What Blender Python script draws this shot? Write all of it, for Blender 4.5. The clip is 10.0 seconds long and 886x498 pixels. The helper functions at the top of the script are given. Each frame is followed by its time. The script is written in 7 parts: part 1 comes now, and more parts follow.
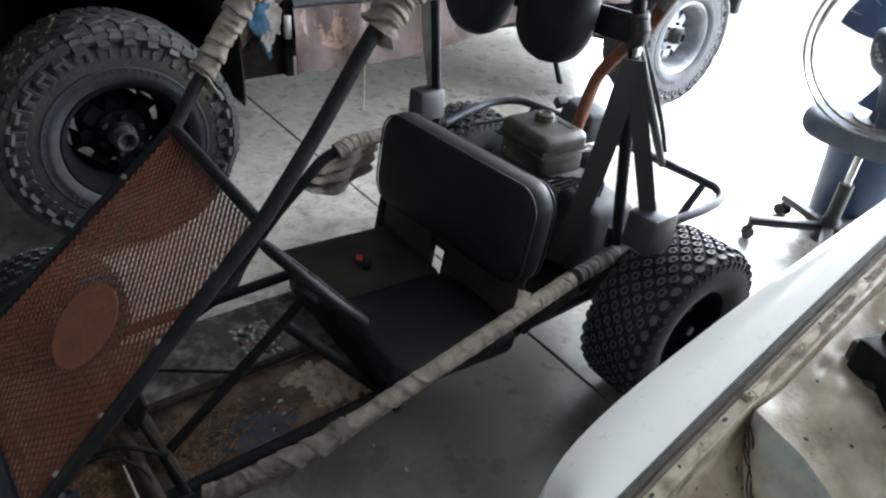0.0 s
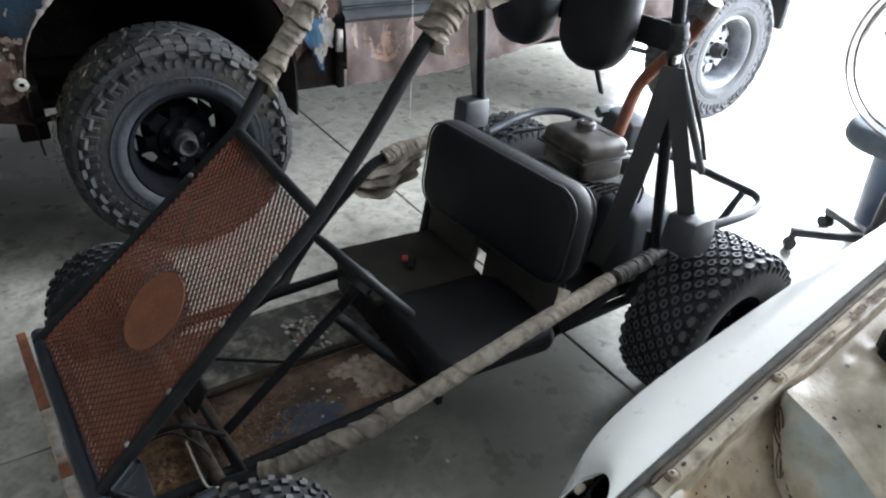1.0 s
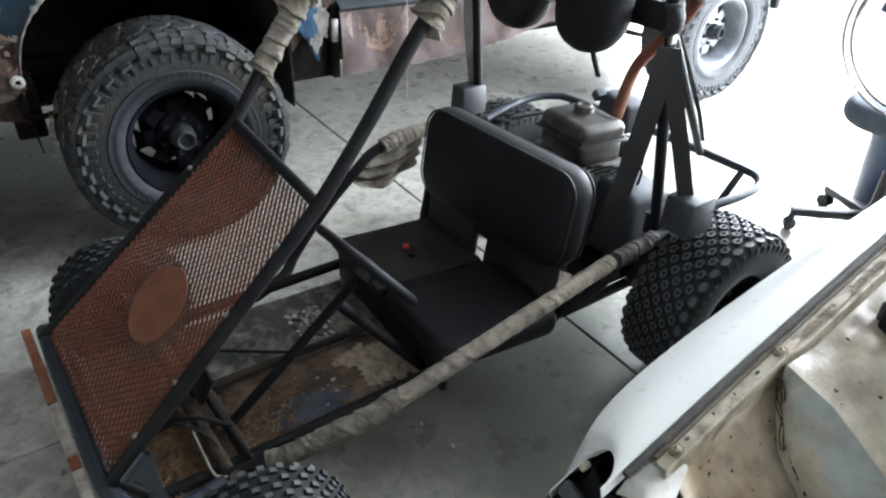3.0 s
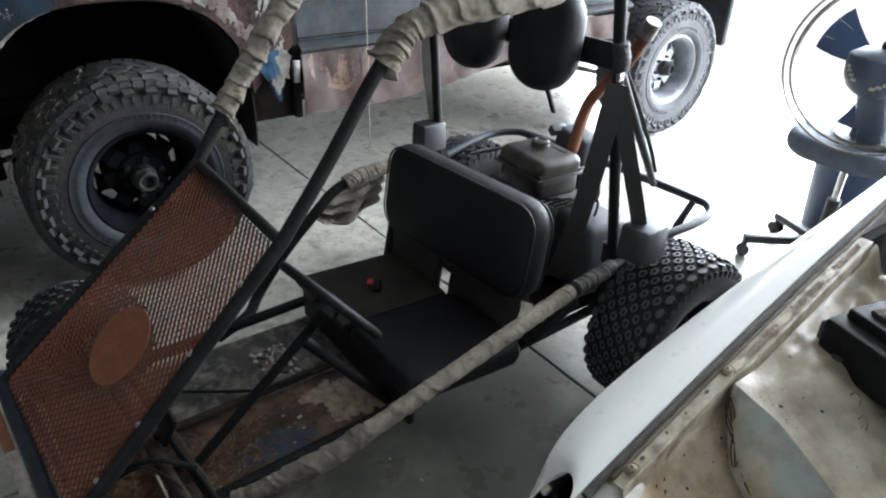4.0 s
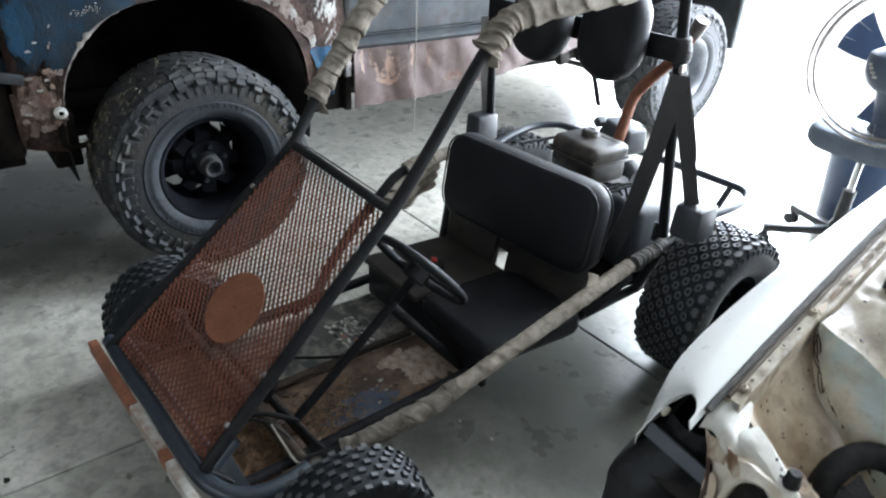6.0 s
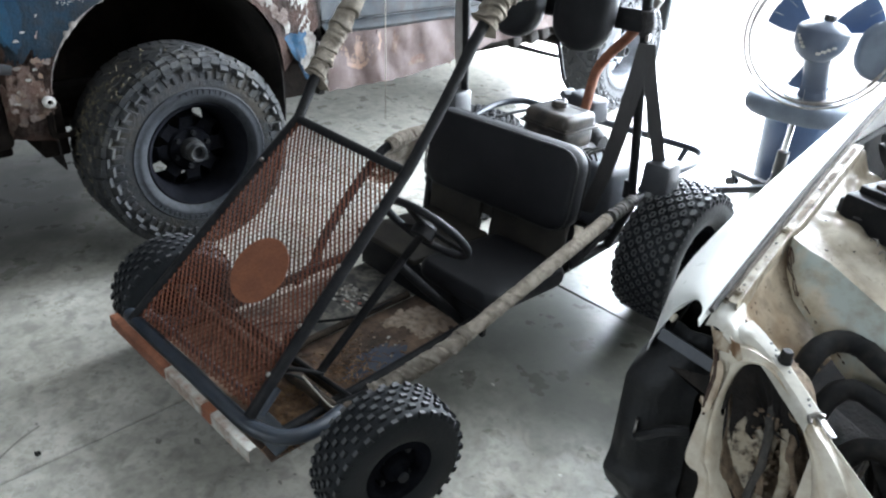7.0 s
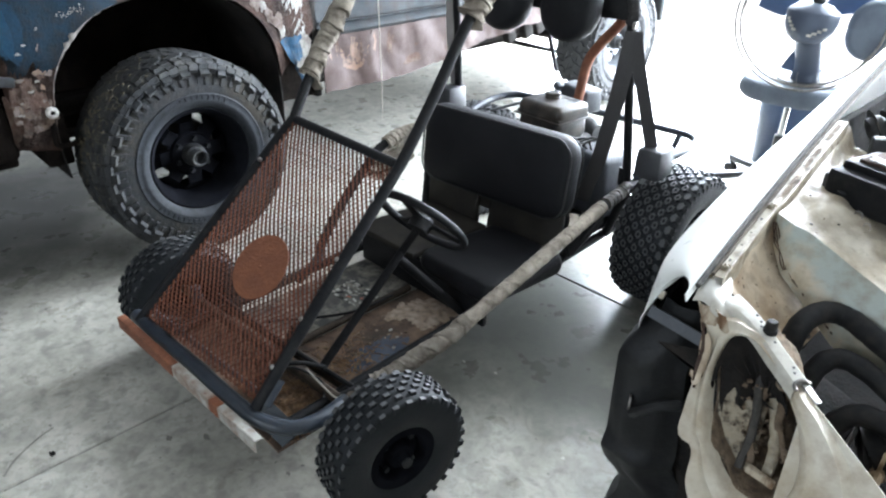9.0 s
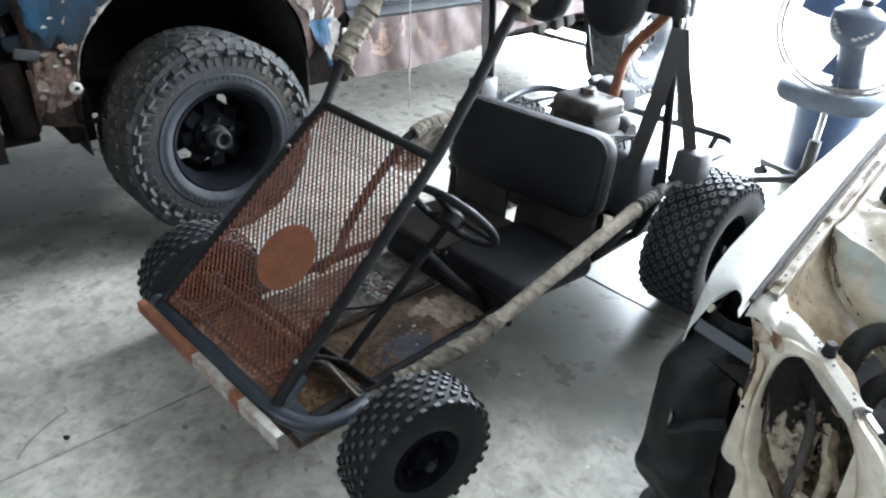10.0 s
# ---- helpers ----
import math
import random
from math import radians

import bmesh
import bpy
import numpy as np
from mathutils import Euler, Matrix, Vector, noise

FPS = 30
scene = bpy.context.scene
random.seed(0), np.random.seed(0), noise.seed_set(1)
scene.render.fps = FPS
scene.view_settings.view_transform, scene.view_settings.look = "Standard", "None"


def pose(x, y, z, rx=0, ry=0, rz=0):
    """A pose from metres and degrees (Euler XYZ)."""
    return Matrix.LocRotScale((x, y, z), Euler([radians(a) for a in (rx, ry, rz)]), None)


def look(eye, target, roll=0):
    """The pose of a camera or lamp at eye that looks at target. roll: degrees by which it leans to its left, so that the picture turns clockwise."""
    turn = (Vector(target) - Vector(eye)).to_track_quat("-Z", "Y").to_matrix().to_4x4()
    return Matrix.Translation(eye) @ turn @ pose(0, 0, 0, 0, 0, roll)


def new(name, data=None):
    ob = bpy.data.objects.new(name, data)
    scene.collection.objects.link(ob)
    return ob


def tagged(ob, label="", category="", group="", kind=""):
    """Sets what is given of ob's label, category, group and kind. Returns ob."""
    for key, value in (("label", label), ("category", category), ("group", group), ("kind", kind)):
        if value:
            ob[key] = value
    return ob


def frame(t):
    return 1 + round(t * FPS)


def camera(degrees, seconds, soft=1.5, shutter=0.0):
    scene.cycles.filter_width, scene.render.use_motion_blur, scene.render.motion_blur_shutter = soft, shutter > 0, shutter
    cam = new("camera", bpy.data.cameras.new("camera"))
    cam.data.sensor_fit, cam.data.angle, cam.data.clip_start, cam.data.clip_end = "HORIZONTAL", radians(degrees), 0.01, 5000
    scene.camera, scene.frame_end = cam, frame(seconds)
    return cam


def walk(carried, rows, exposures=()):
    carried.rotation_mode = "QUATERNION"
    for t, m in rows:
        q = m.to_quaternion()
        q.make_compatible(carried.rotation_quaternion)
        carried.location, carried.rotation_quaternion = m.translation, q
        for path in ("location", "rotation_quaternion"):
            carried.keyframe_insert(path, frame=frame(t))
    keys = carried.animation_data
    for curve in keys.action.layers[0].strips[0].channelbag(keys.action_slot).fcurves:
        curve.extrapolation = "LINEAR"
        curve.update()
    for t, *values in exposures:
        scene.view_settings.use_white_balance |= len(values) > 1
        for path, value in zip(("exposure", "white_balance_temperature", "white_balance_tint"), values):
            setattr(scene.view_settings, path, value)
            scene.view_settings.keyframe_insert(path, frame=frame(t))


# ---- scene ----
cam = camera(66.5, 10.0, soft=2.2, shutter=0.4)
PATH = [
    (0, (1.442, 0.164, 1.402), (0.123, 1.199, 0.31), 4.6),
    (0.5, (1.483, 0.147, 1.395), (0.105, 1.12, 0.32), 3.9),
    (1, (1.506, 0.103, 1.404), (0.101, 1.057, 0.348), 3.4),
    (1.5, (1.505, 0.098, 1.407), (0.089, 1.02, 0.339), 3.3),
    (2, (1.504, 0.097, 1.397), (0.099, 0.994, 0.293), 2.9),
    (2.5, (1.503, 0.098, 1.395), (0.108, 0.996, 0.278), 2.3),
    (4, (1.544, 0.092, 1.411), (0.159, 1.144, 0.423), 2.1),
    (4.5, (1.533, 0.085, 1.412), (0.165, 1.13, 0.395), 2.2),
    (5, (1.527, 0.069, 1.403), (0.102, 1.031, 0.382), 1.5),
    (5.5, (1.535, -0.027, 1.414), (0.117, 0.973, 0.418), 2.3),
    (7, (1.566, -0.459, 1.39), (0.328, 0.771, 0.414), 2.9),
    (7.5, (1.612, -0.455, 1.382), (0.374, 0.769, 0.398), 2.4),
    (8, (1.605, -0.472, 1.394), (0.323, 0.731, 0.443), 1.6),
    (8.5, (1.613, -0.475, 1.396), (0.341, 0.748, 0.455), 0.4),
    (9, (1.62, -0.466, 1.384), (0.363, 0.747, 0.41), 0.4),
    (9.5, (1.578, -0.504, 1.379), (0.283, 0.65, 0.383), 1.3),
    (10, (1.536, -0.468, 1.374), (0.275, 0.716, 0.37), 2.5),
]
walk(cam, [(t, look(eye, target, roll)) for t, eye, target, roll in PATH], [(0, 0.75, 6500, 10), (1.0, 1.05, 6480, 10), (2.5, 1.3, 6430, 9), (4.0, 0.8, 6480, 9), (4.5, 0.85, 6460, 9), (5.5, 1.2, 6380, 9), (7.0, 1.6, 6330, 9), (10, 1.85, 6330, 9)])

# ---- light and exposure ----
world = bpy.data.worlds.new("world")
scene.world = world
world.use_nodes = True
_n = world.node_tree.nodes
_sky = _n.new("ShaderNodeTexSky")
_sky.sky_type = "NISHITA"
_sky.sun_disc = False
_sky.sun_elevation = radians(63)
_sky.sun_rotation = radians(53)
_sky.air_density, _sky.dust_density = 1.0, 2.5
world.node_tree.links.new(_sky.outputs[0], _n["Background"].inputs[0])
_n["Background"].inputs[1].default_value = 0.14

sun = new("sun", bpy.data.lights.new("sun", "SUN"))
sun.data.energy, sun.data.angle, sun.data.color = 3.0, radians(0.6), (1.0, 0.96, 0.9)
sun.matrix_world = look((4, 3, 10), (0, 0, 0))

door_light = new("door_light", bpy.data.lights.new("door_light", "AREA"))
door_light.data.shape, door_light.data.size, door_light.data.size_y = "RECTANGLE", 7.5, 3.0
door_light.data.energy, door_light.data.color = 1260, (0.83, 0.905, 1.0)
door_light.matrix_world = look((0.65, 5.25, 1.65), (0.65, 0.0, 1.0))

side_light = new("side_light", bpy.data.lights.new("side_light", "AREA"))
side_light.data.shape, side_light.data.size, side_light.data.size_y = "RECTANGLE", 2.4, 1.6
side_light.data.energy, side_light.data.color = 20, (0.9, 0.96, 1.0)
side_light.matrix_world = look((1.0, -4.85, 2.3), (0.4, 0.0, 0.5))


# ---- materials ----
def material(name, cols, s1=6.0, s2=70.0, rough=0.6, rvar=0.15, metal=0.0, bump=0.25, bscale=120.0, lo=0.38, hi=0.62,
             fine=0.35, spec=0.5, coat=0.0, rand=0.0, stretch=(1, 1, 1)):
    """cols: two or three colours; broad patches of the first two, fine grain of the last."""
    m = bpy.data.materials.new(name)
    m.use_nodes = True
    nt = m.node_tree
    N, L = nt.nodes, nt.links
    b = N["Principled BSDF"]
    tc = N.new("ShaderNodeTexCoord")
    mp = N.new("ShaderNodeMapping")
    mp.inputs["Scale"].default_value = stretch
    L.new(tc.outputs["Object"], mp.inputs[0])

    def noise_tex(scale, detail=6.0, r=0.6):
        n = N.new("ShaderNodeTexNoise")
        n.inputs["Scale"].default_value, n.inputs["Detail"].default_value, n.inputs["Roughness"].default_value = scale, detail, r
        L.new(mp.outputs[0], n.inputs["Vector"])
        return n

    def ramp(src, a, c):
        r = N.new("ShaderNodeMapRange")
        r.inputs["From Min"].default_value, r.inputs["From Max"].default_value = a, c
        L.new(src, r.inputs["Value"])
        return r.outputs[0]

    def mix(f, a, c):
        x = N.new("ShaderNodeMix")
        x.data_type = "RGBA"
        for s, v in ((x.inputs[0], f), (x.inputs[6], a), (x.inputs[7], c)):
            if hasattr(v, "links"):
                L.new(v, s)
            elif isinstance(v, tuple):
                s.default_value = (*v, 1)
            else:
                s.default_value = v
        return x.outputs[2]

    n1, n2, n3 = noise_tex(s1), noise_tex(s2), noise_tex(bscale, 4.0)
    col = mix(ramp(n1.outputs[0], lo, hi), cols[0], cols[1])
    if len(cols) > 2:
        f = N.new("ShaderNodeMath")
        f.operation = "MULTIPLY"
        L.new(ramp(n2.outputs[0], 0.45, 0.68), f.inputs[0])
        f.inputs[1].default_value = fine * 2
        f.use_clamp = True
        col = mix(f.outputs[0], col, cols[2])
    if rand:
        oi = N.new("ShaderNodeObjectInfo")
        hs = N.new("ShaderNodeHueSaturation")
        L.new(ramp(oi.outputs["Random"], 0.0, 1.0), hs.inputs["Value"])
        hs.inputs["Value"].links[0].from_node.inputs["To Min"].default_value = 1 - rand
        hs.inputs["Value"].links[0].from_node.inputs["To Max"].default_value = 1 + rand
        L.new(col, hs.inputs["Color"])
        col = hs.outputs[0]
    L.new(col, b.inputs["Base Color"])
    rr = N.new("ShaderNodeMapRange")
    rr.inputs["To Min"].default_value, rr.inputs["To Max"].default_value = max(0.03, rough - rvar), min(1.0, rough + rvar)
    L.new(n2.outputs[0], rr.inputs["Value"])
    L.new(rr.outputs[0], b.inputs["Roughness"])
    b.inputs["Metallic"].default_value = metal
    b.inputs["Specular IOR Level"].default_value = spec
    b.inputs["Coat Weight"].default_value = coat
    if bump:
        bp = N.new("ShaderNodeBump")
        bp.inputs["Strength"].default_value, bp.inputs["Distance"].default_value = bump, 0.004
        ad = N.new("ShaderNodeMath")
        L.new(n3.outputs[0], ad.inputs[0])
        L.new(n2.outputs[0], ad.inputs[1])
        L.new(ad.outputs[0], bp.inputs["Height"])
        L.new(bp.outputs[0], b.inputs["Normal"])
    return m


def concrete_floor():
    """Trowelled concrete: cloudy tone, pale rubbed streaks, dark drips and specks, two patches of painted shade."""
    m = material("concrete", [(0.395, 0.378, 0.325), (0.495, 0.478, 0.424), (0.275, 0.262, 0.222)], s1=1.6, s2=7, rough=0.29, rvar=0.09, bump=0.08, bscale=60, lo=0.34, hi=0.66, fine=0.32, spec=0.5)
    N, L = m.node_tree.nodes, m.node_tree.links
    bs = N["Principled BSDF"]
    src = bs.inputs["Base Color"].links[0].from_socket
    tc = N.new("ShaderNodeTexCoord")

    def layer(src, scale, detail, lo, hi, col, amount, dist=0.0):
        n = N.new("ShaderNodeTexNoise")
        n.inputs["Scale"].default_value, n.inputs["Detail"].default_value, n.inputs["Distortion"].default_value = scale, detail, dist
        L.new(tc.outputs["Object"], n.inputs["Vector"])
        r = N.new("ShaderNodeMapRange")
        r.inputs["From Min"].default_value, r.inputs["From Max"].default_value, r.inputs["To Max"].default_value = lo, hi, amount
        L.new(n.outputs[0], r.inputs["Value"])
        x = N.new("ShaderNodeMix")
        x.data_type = "RGBA"
        L.new(r.outputs[0], x.inputs[0])
        L.new(src, x.inputs[6])
        x.inputs[7].default_value = (*col, 1)
        return x.outputs[2]

    src = layer(src, 2.2, 8, 0.52, 0.66, (0.56, 0.545, 0.485), 0.36, 1.6)
    src = layer(src, 3.1, 5, 0.58, 0.70, (0.14, 0.134, 0.115), 0.36, 0.8)
    src = layer(src, 38, 2, 0.70, 0.76, (0.07, 0.065, 0.058), 0.7)
    src = layer(src, 5.5, 10, 0.50, 0.64, (0.15, 0.145, 0.12), 0.28, 1.0)
    src = layer(src, 17, 8, 0.54, 0.66, (0.10, 0.098, 0.085), 0.38, 0.4)
    src = layer(src, 9, 12, 0.47, 0.62, (0.15, 0.146, 0.122), 0.26, 2.0)
    src = layer(src, 48, 6, 0.48, 0.68, (0.13, 0.127, 0.11), 0.26)

    def shade_stain(src, x, y, size, col, amount):
        """A wide dark patch with a ragged rim: floor shade and old stain painted together."""
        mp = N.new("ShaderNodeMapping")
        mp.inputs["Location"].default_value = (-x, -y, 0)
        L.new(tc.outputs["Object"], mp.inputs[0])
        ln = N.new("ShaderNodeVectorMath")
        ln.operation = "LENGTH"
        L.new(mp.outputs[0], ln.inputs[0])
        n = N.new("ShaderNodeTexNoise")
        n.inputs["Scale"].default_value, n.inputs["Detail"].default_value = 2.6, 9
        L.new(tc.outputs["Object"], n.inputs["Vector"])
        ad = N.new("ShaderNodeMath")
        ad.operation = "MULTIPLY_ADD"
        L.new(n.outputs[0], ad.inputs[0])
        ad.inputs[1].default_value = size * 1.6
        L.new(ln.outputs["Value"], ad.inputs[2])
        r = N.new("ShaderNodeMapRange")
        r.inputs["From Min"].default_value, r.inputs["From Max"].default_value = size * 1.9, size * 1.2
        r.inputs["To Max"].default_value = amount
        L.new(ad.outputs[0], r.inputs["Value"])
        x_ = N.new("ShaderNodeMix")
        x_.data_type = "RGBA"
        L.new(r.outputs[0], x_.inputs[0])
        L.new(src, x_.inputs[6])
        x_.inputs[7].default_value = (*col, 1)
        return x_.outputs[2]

    # shade beside the buggy's seat and under the truck's nose, mixed with staining
    src = shade_stain(src, 0.50, 1.12, 0.68, (0.062, 0.064, 0.053), 0.88)
    src = shade_stain(src, -1.75, 0.02, 0.85, (0.045, 0.043, 0.037), 0.92)
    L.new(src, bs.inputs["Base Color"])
    return m


M_CONC = concrete_floor()
M_JOINT = material("joint_filler", [(0.03, 0.028, 0.025), (0.06, 0.055, 0.05)], rough=0.9)
M_YARD = material("yard", [(0.5, 0.5, 0.48), (0.62, 0.61, 0.58)], s1=0.6, s2=9, rough=0.85)
M_WALL = material("plaster", [(0.16, 0.16, 0.155), (0.20, 0.20, 0.195), (0.14, 0.14, 0.135)], s1=1.2, s2=14, rough=0.85, fine=0.15)
M_BLACK = material("worn_black_paint", [(0.00833, 0.008651, 0.009912), (0.01666, 0.01672, 0.01762), (0.0595, 0.05188, 0.04406)], s1=9, s2=90, rough=0.55, rvar=0.18, bump=0.15, fine=0.08, spec=0.12)
M_FRAME = material("blue_black_paint", [(0.018, 0.024, 0.033), (0.032, 0.04, 0.052), (0.06, 0.05, 0.04)], s1=14, s2=70, rough=0.36, rvar=0.18, bump=0.15, fine=0.1, spec=0.45)
M_RUST = material("rust", [(0.14, 0.05, 0.026), (0.24, 0.088, 0.042), (0.09, 0.035, 0.022)], s1=9, s2=80, rough=0.85, bump=0.5, fine=0.3)
M_RUSTD = material("dark_flaking_rust", [(0.045, 0.028, 0.022), (0.078, 0.046, 0.034), (0.19, 0.165, 0.14)], s1=10, s2=46, rough=0.85, bump=0.8, fine=0.16, spec=0.2)
M_RUSTO = material("orange_rust", [(0.217, 0.0782, 0.03432), (0.168, 0.0578, 0.02772), (0.091, 0.03536, 0.0198)], s1=18, s2=120, rough=0.8, bump=0.4, fine=0.15)
M_MESH = material("rusty_expanded_steel", [(0.08019, 0.02728, 0.0146), (0.1026, 0.03599, 0.01825), (0.05132, 0.01974, 0.01147)], s1=7, s2=60, rough=0.9, bump=0.3, fine=0.25, spec=0.2)
M_WHITER = material("flaking_white_paint", [(0.418, 0.405, 0.365), (0.3192, 0.3, 0.2628), (0.1672, 0.0675, 0.03285)], s1=30, s2=24, rough=0.6, fine=0.4)
M_VINYL = material("black_vinyl", [(0.006545, 0.006867, 0.008392), (0.0119, 0.01184, 0.01379), (0.02618, 0.02486, 0.02517)], s1=5, s2=90, rough=0.54, rvar=0.14, bump=0.3, bscale=400, fine=0.1, spec=0.22)
M_PIPING = material("vinyl_piping", [(0.010, 0.010, 0.011), (0.018, 0.018, 0.018)], rough=0.5)
M_MAT = material("dark_rubber_mat", [(0.014, 0.0125, 0.011), (0.03, 0.026, 0.02), (0.055, 0.046, 0.036)], s1=7, s2=50, rough=0.7, fine=0.14, spec=0.35)
M_TYRE = material("black_rubber", [(0.0063, 0.0074, 0.00891), (0.0105, 0.01184, 0.01377), (0.028, 0.02886, 0.02916)], s1=12, s2=70, rough=0.6, rvar=0.12, bump=0.2, fine=0.07, spec=0.25)
M_TYRET = material("dusty_worn_rubber", [(0.0378, 0.03915, 0.04185), (0.06075, 0.0621, 0.0648), (0.0945, 0.0918, 0.0837)], s1=18, s2=90, rough=0.6, fine=0.2)
M_MUDTYRE = material("muddy_rubber", [(0.01381, 0.0148, 0.01684), (0.02763, 0.02346, 0.01734), (0.07437, 0.06324, 0.04488)], s1=6, s2=40, rough=0.75, bump=0.8, fine=0.10, spec=0.25, lo=0.48, hi=0.62)
M_DUSTY = material("dusty_sidewall", [(0.0112, 0.0132, 0.0164), (0.024, 0.0272, 0.0328), (0.008, 0.008, 0.008)], s1=7, s2=60, rough=0.7, bump=0.2, fine=0.3, spec=0.25)
M_DUST2 = material("dusty_far_rubber", [(0.031, 0.03224, 0.03584), (0.0558, 0.05704, 0.06144), (0.093, 0.0899, 0.0864)], s1=10, s2=60, rough=0.85, bump=0.3, fine=0.2)
M_RIMBLK = material("black_steel_rim", [(0.0056, 0.00592, 0.00729), (0.0084, 0.00888, 0.01134), (0.0224, 0.01924, 0.0162)], s1=12, s2=60, rough=0.9, fine=0.06, spec=0.0)
M_RIMGRY = material("grey_steel_rim", [(0.1875, 0.1976, 0.2184), (0.3, 0.3116, 0.3354), (0.105, 0.0988, 0.0936)], s1=14, s2=70, rough=0.5, metal=0.5, fine=0.2)
M_STEEL = material("bare_steel", [(0.35, 0.34, 0.33), (0.22, 0.2, 0.18), (0.12, 0.09, 0.07)], s1=30, s2=90, rough=0.4, metal=0.85, fine=0.25)
M_CHROME = material("chrome", [(0.75, 0.76, 0.78), (0.65, 0.66, 0.68)], rough=0.16, rvar=0.06, metal=1.0, bump=0)
M_CLOTH = material("dirty_rag_cloth", [(0.2127, 0.1835, 0.1469), (0.3509, 0.3092, 0.2545), (0.09577, 0.07732, 0.05873)], s1=14, s2=48, rough=0.95, bump=0.8, bscale=500, fine=0.28, spec=0.2)
M_BLUED = material("dark_blue_old_paint", [(0.0095, 0.0150, 0.0205), (0.0095, 0.0235, 0.0385), (0.0225, 0.01875, 0.0165)], s1=9, s2=30, rough=0.6, rvar=0.2, bump=0.4, fine=0.24, spec=0.10)
M_CLOTHB = material("torn_blue_paint", [(0.0085, 0.03825, 0.07225), (0.0153, 0.0527, 0.09775), (0.0425, 0.0425, 0.0425)], s1=16, s2=34, rough=0.55, bump=0.4, fine=0.26, spec=0.15)
M_BELT = material("black_seat_belt", [(0.012, 0.01088, 0.01178), (0.0225, 0.0204, 0.02108), (0.0375, 0.03196, 0.02728)], s1=10, s2=200, rough=0.6, bump=0.5, bscale=900, fine=0.15, stretch=(1, 1, 0.3))
M_BELT2 = material("grey_seat_belt", [(0.26, 0.24, 0.23), (0.36, 0.34, 0.32)], s1=10, s2=200, rough=0.7)
M_PLASTIC = material("dark_grey_plastic", [(0.021, 0.0224, 0.0259), (0.0322, 0.0336, 0.0378), (0.056, 0.0546, 0.0525)], s1=9, s2=120, rough=0.45, fine=0.12)
M_GREYP = material("grey_plastic", [(0.045, 0.05, 0.06), (0.065, 0.07, 0.082), (0.10, 0.097, 0.095)], s1=9, s2=90, rough=0.45, fine=0.12)
M_TANK = material("dusty_black_enamel", [(0.013, 0.0115, 0.011), (0.045, 0.038, 0.031), (0.13, 0.108, 0.084)], s1=9, s2=20, rough=0.36, rvar=0.2, fine=0.2, spec=0.45)
M_ENG = material("engine_castings", [(0.035, 0.035, 0.037), (0.075, 0.072, 0.068), (0.03, 0.025, 0.02)], s1=25, s2=70, rough=0.6, metal=0.3, fine=0.3)
M_PANL = material("flaked_grey_floor_paint", [(0.038, 0.04, 0.038), (0.07, 0.068, 0.06), (0.34, 0.31, 0.26)], s1=9, s2=24, rough=0.75, fine=0.34)
M_PANR = material("worn_brown_floor", [(0.055, 0.037, 0.0276), (0.209, 0.135, 0.09016), (0.0385, 0.03, 0.02484)], s1=9, s2=26, rough=0.8, bump=0.5, fine=0.34)
M_FLAKE = material("tan_bare_patch", [(0.46, 0.37, 0.295), (0.33, 0.25, 0.185), (0.10, 0.08, 0.065)], s1=24, s2=46, rough=0.85, fine=0.32)
M_BLUEP = material("faded_blue_paint", [(0.03, 0.045, 0.08), (0.06, 0.075, 0.105), (0.10, 0.075, 0.055)], s1=14, s2=40, rough=0.6, fine=0.2)
M_STRAW = material("straw", [(0.26, 0.155, 0.08), (0.10, 0.058, 0.032)], s1=40, s2=200, rough=0.9, bump=0)
M_WHITECAR = material("white_car_paint", [(0.74, 0.7425, 0.7067), (0.8, 0.792, 0.7544), (0.73, 0.725, 0.69)], s1=2.5, s2=30, rough=0.3, rvar=0.1, bump=0.03, fine=0.12, coat=0.3)
M_BAY = material("dirty_cream_bay_paint", [(0.4026, 0.3294, 0.228), (0.5734, 0.5185, 0.414), (0.1464, 0.0915, 0.0504)], s1=7, s2=20, rough=0.36, rvar=0.25, bump=0.25, fine=0.24, lo=0.35, hi=0.65)
M_BAYW = material("grimy_white_panel", [(0.5246, 0.4575, 0.342), (0.6832, 0.6344, 0.528), (0.2928, 0.1891, 0.102)], s1=9, s2=22, rough=0.5, rvar=0.2, bump=0.15, fine=0.26)
M_PALE = material("pale_blue_green_primer", [(0.366, 0.4026, 0.366), (0.488, 0.427, 0.318), (0.2196, 0.1708, 0.108)], s1=8, s2=20, rough=0.42, bump=0.2, fine=0.34, lo=0.46, hi=0.60)
M_BAYB = material("brown_stained_bay_paint", [(0.3553, 0.2416, 0.1404), (0.6149, 0.5197, 0.39), (0.1366, 0.08784, 0.0546)], s1=6, s2=26, rough=0.5, rvar=0.2, bump=0.2, fine=0.26, lo=0.34, hi=0.60)
M_STREAK = material("rust_streaked_cream", [(0.47, 0.40, 0.30), (0.22, 0.12, 0.055), (0.09, 0.045, 0.022)], s1=13, s2=26, rough=0.6, bump=0.3, fine=0.35, lo=0.48, hi=0.62, stretch=(2.2, 1, 0.4))
M_CHIP = material("chipped_white_paint", [(0.56, 0.53, 0.455), (0.66, 0.64, 0.585), (0.20, 0.14, 0.09)], s1=12, s2=34, rough=0.4, rvar=0.2, bump=0.12, fine=0.16)
M_FLAKED = material("flaking_dirt_on_cream", [(0.42, 0.35, 0.25), (0.50, 0.44, 0.34), (0.04, 0.028, 0.02)], s1=14, s2=52, rough=0.8, bump=0.8, fine=0.55)
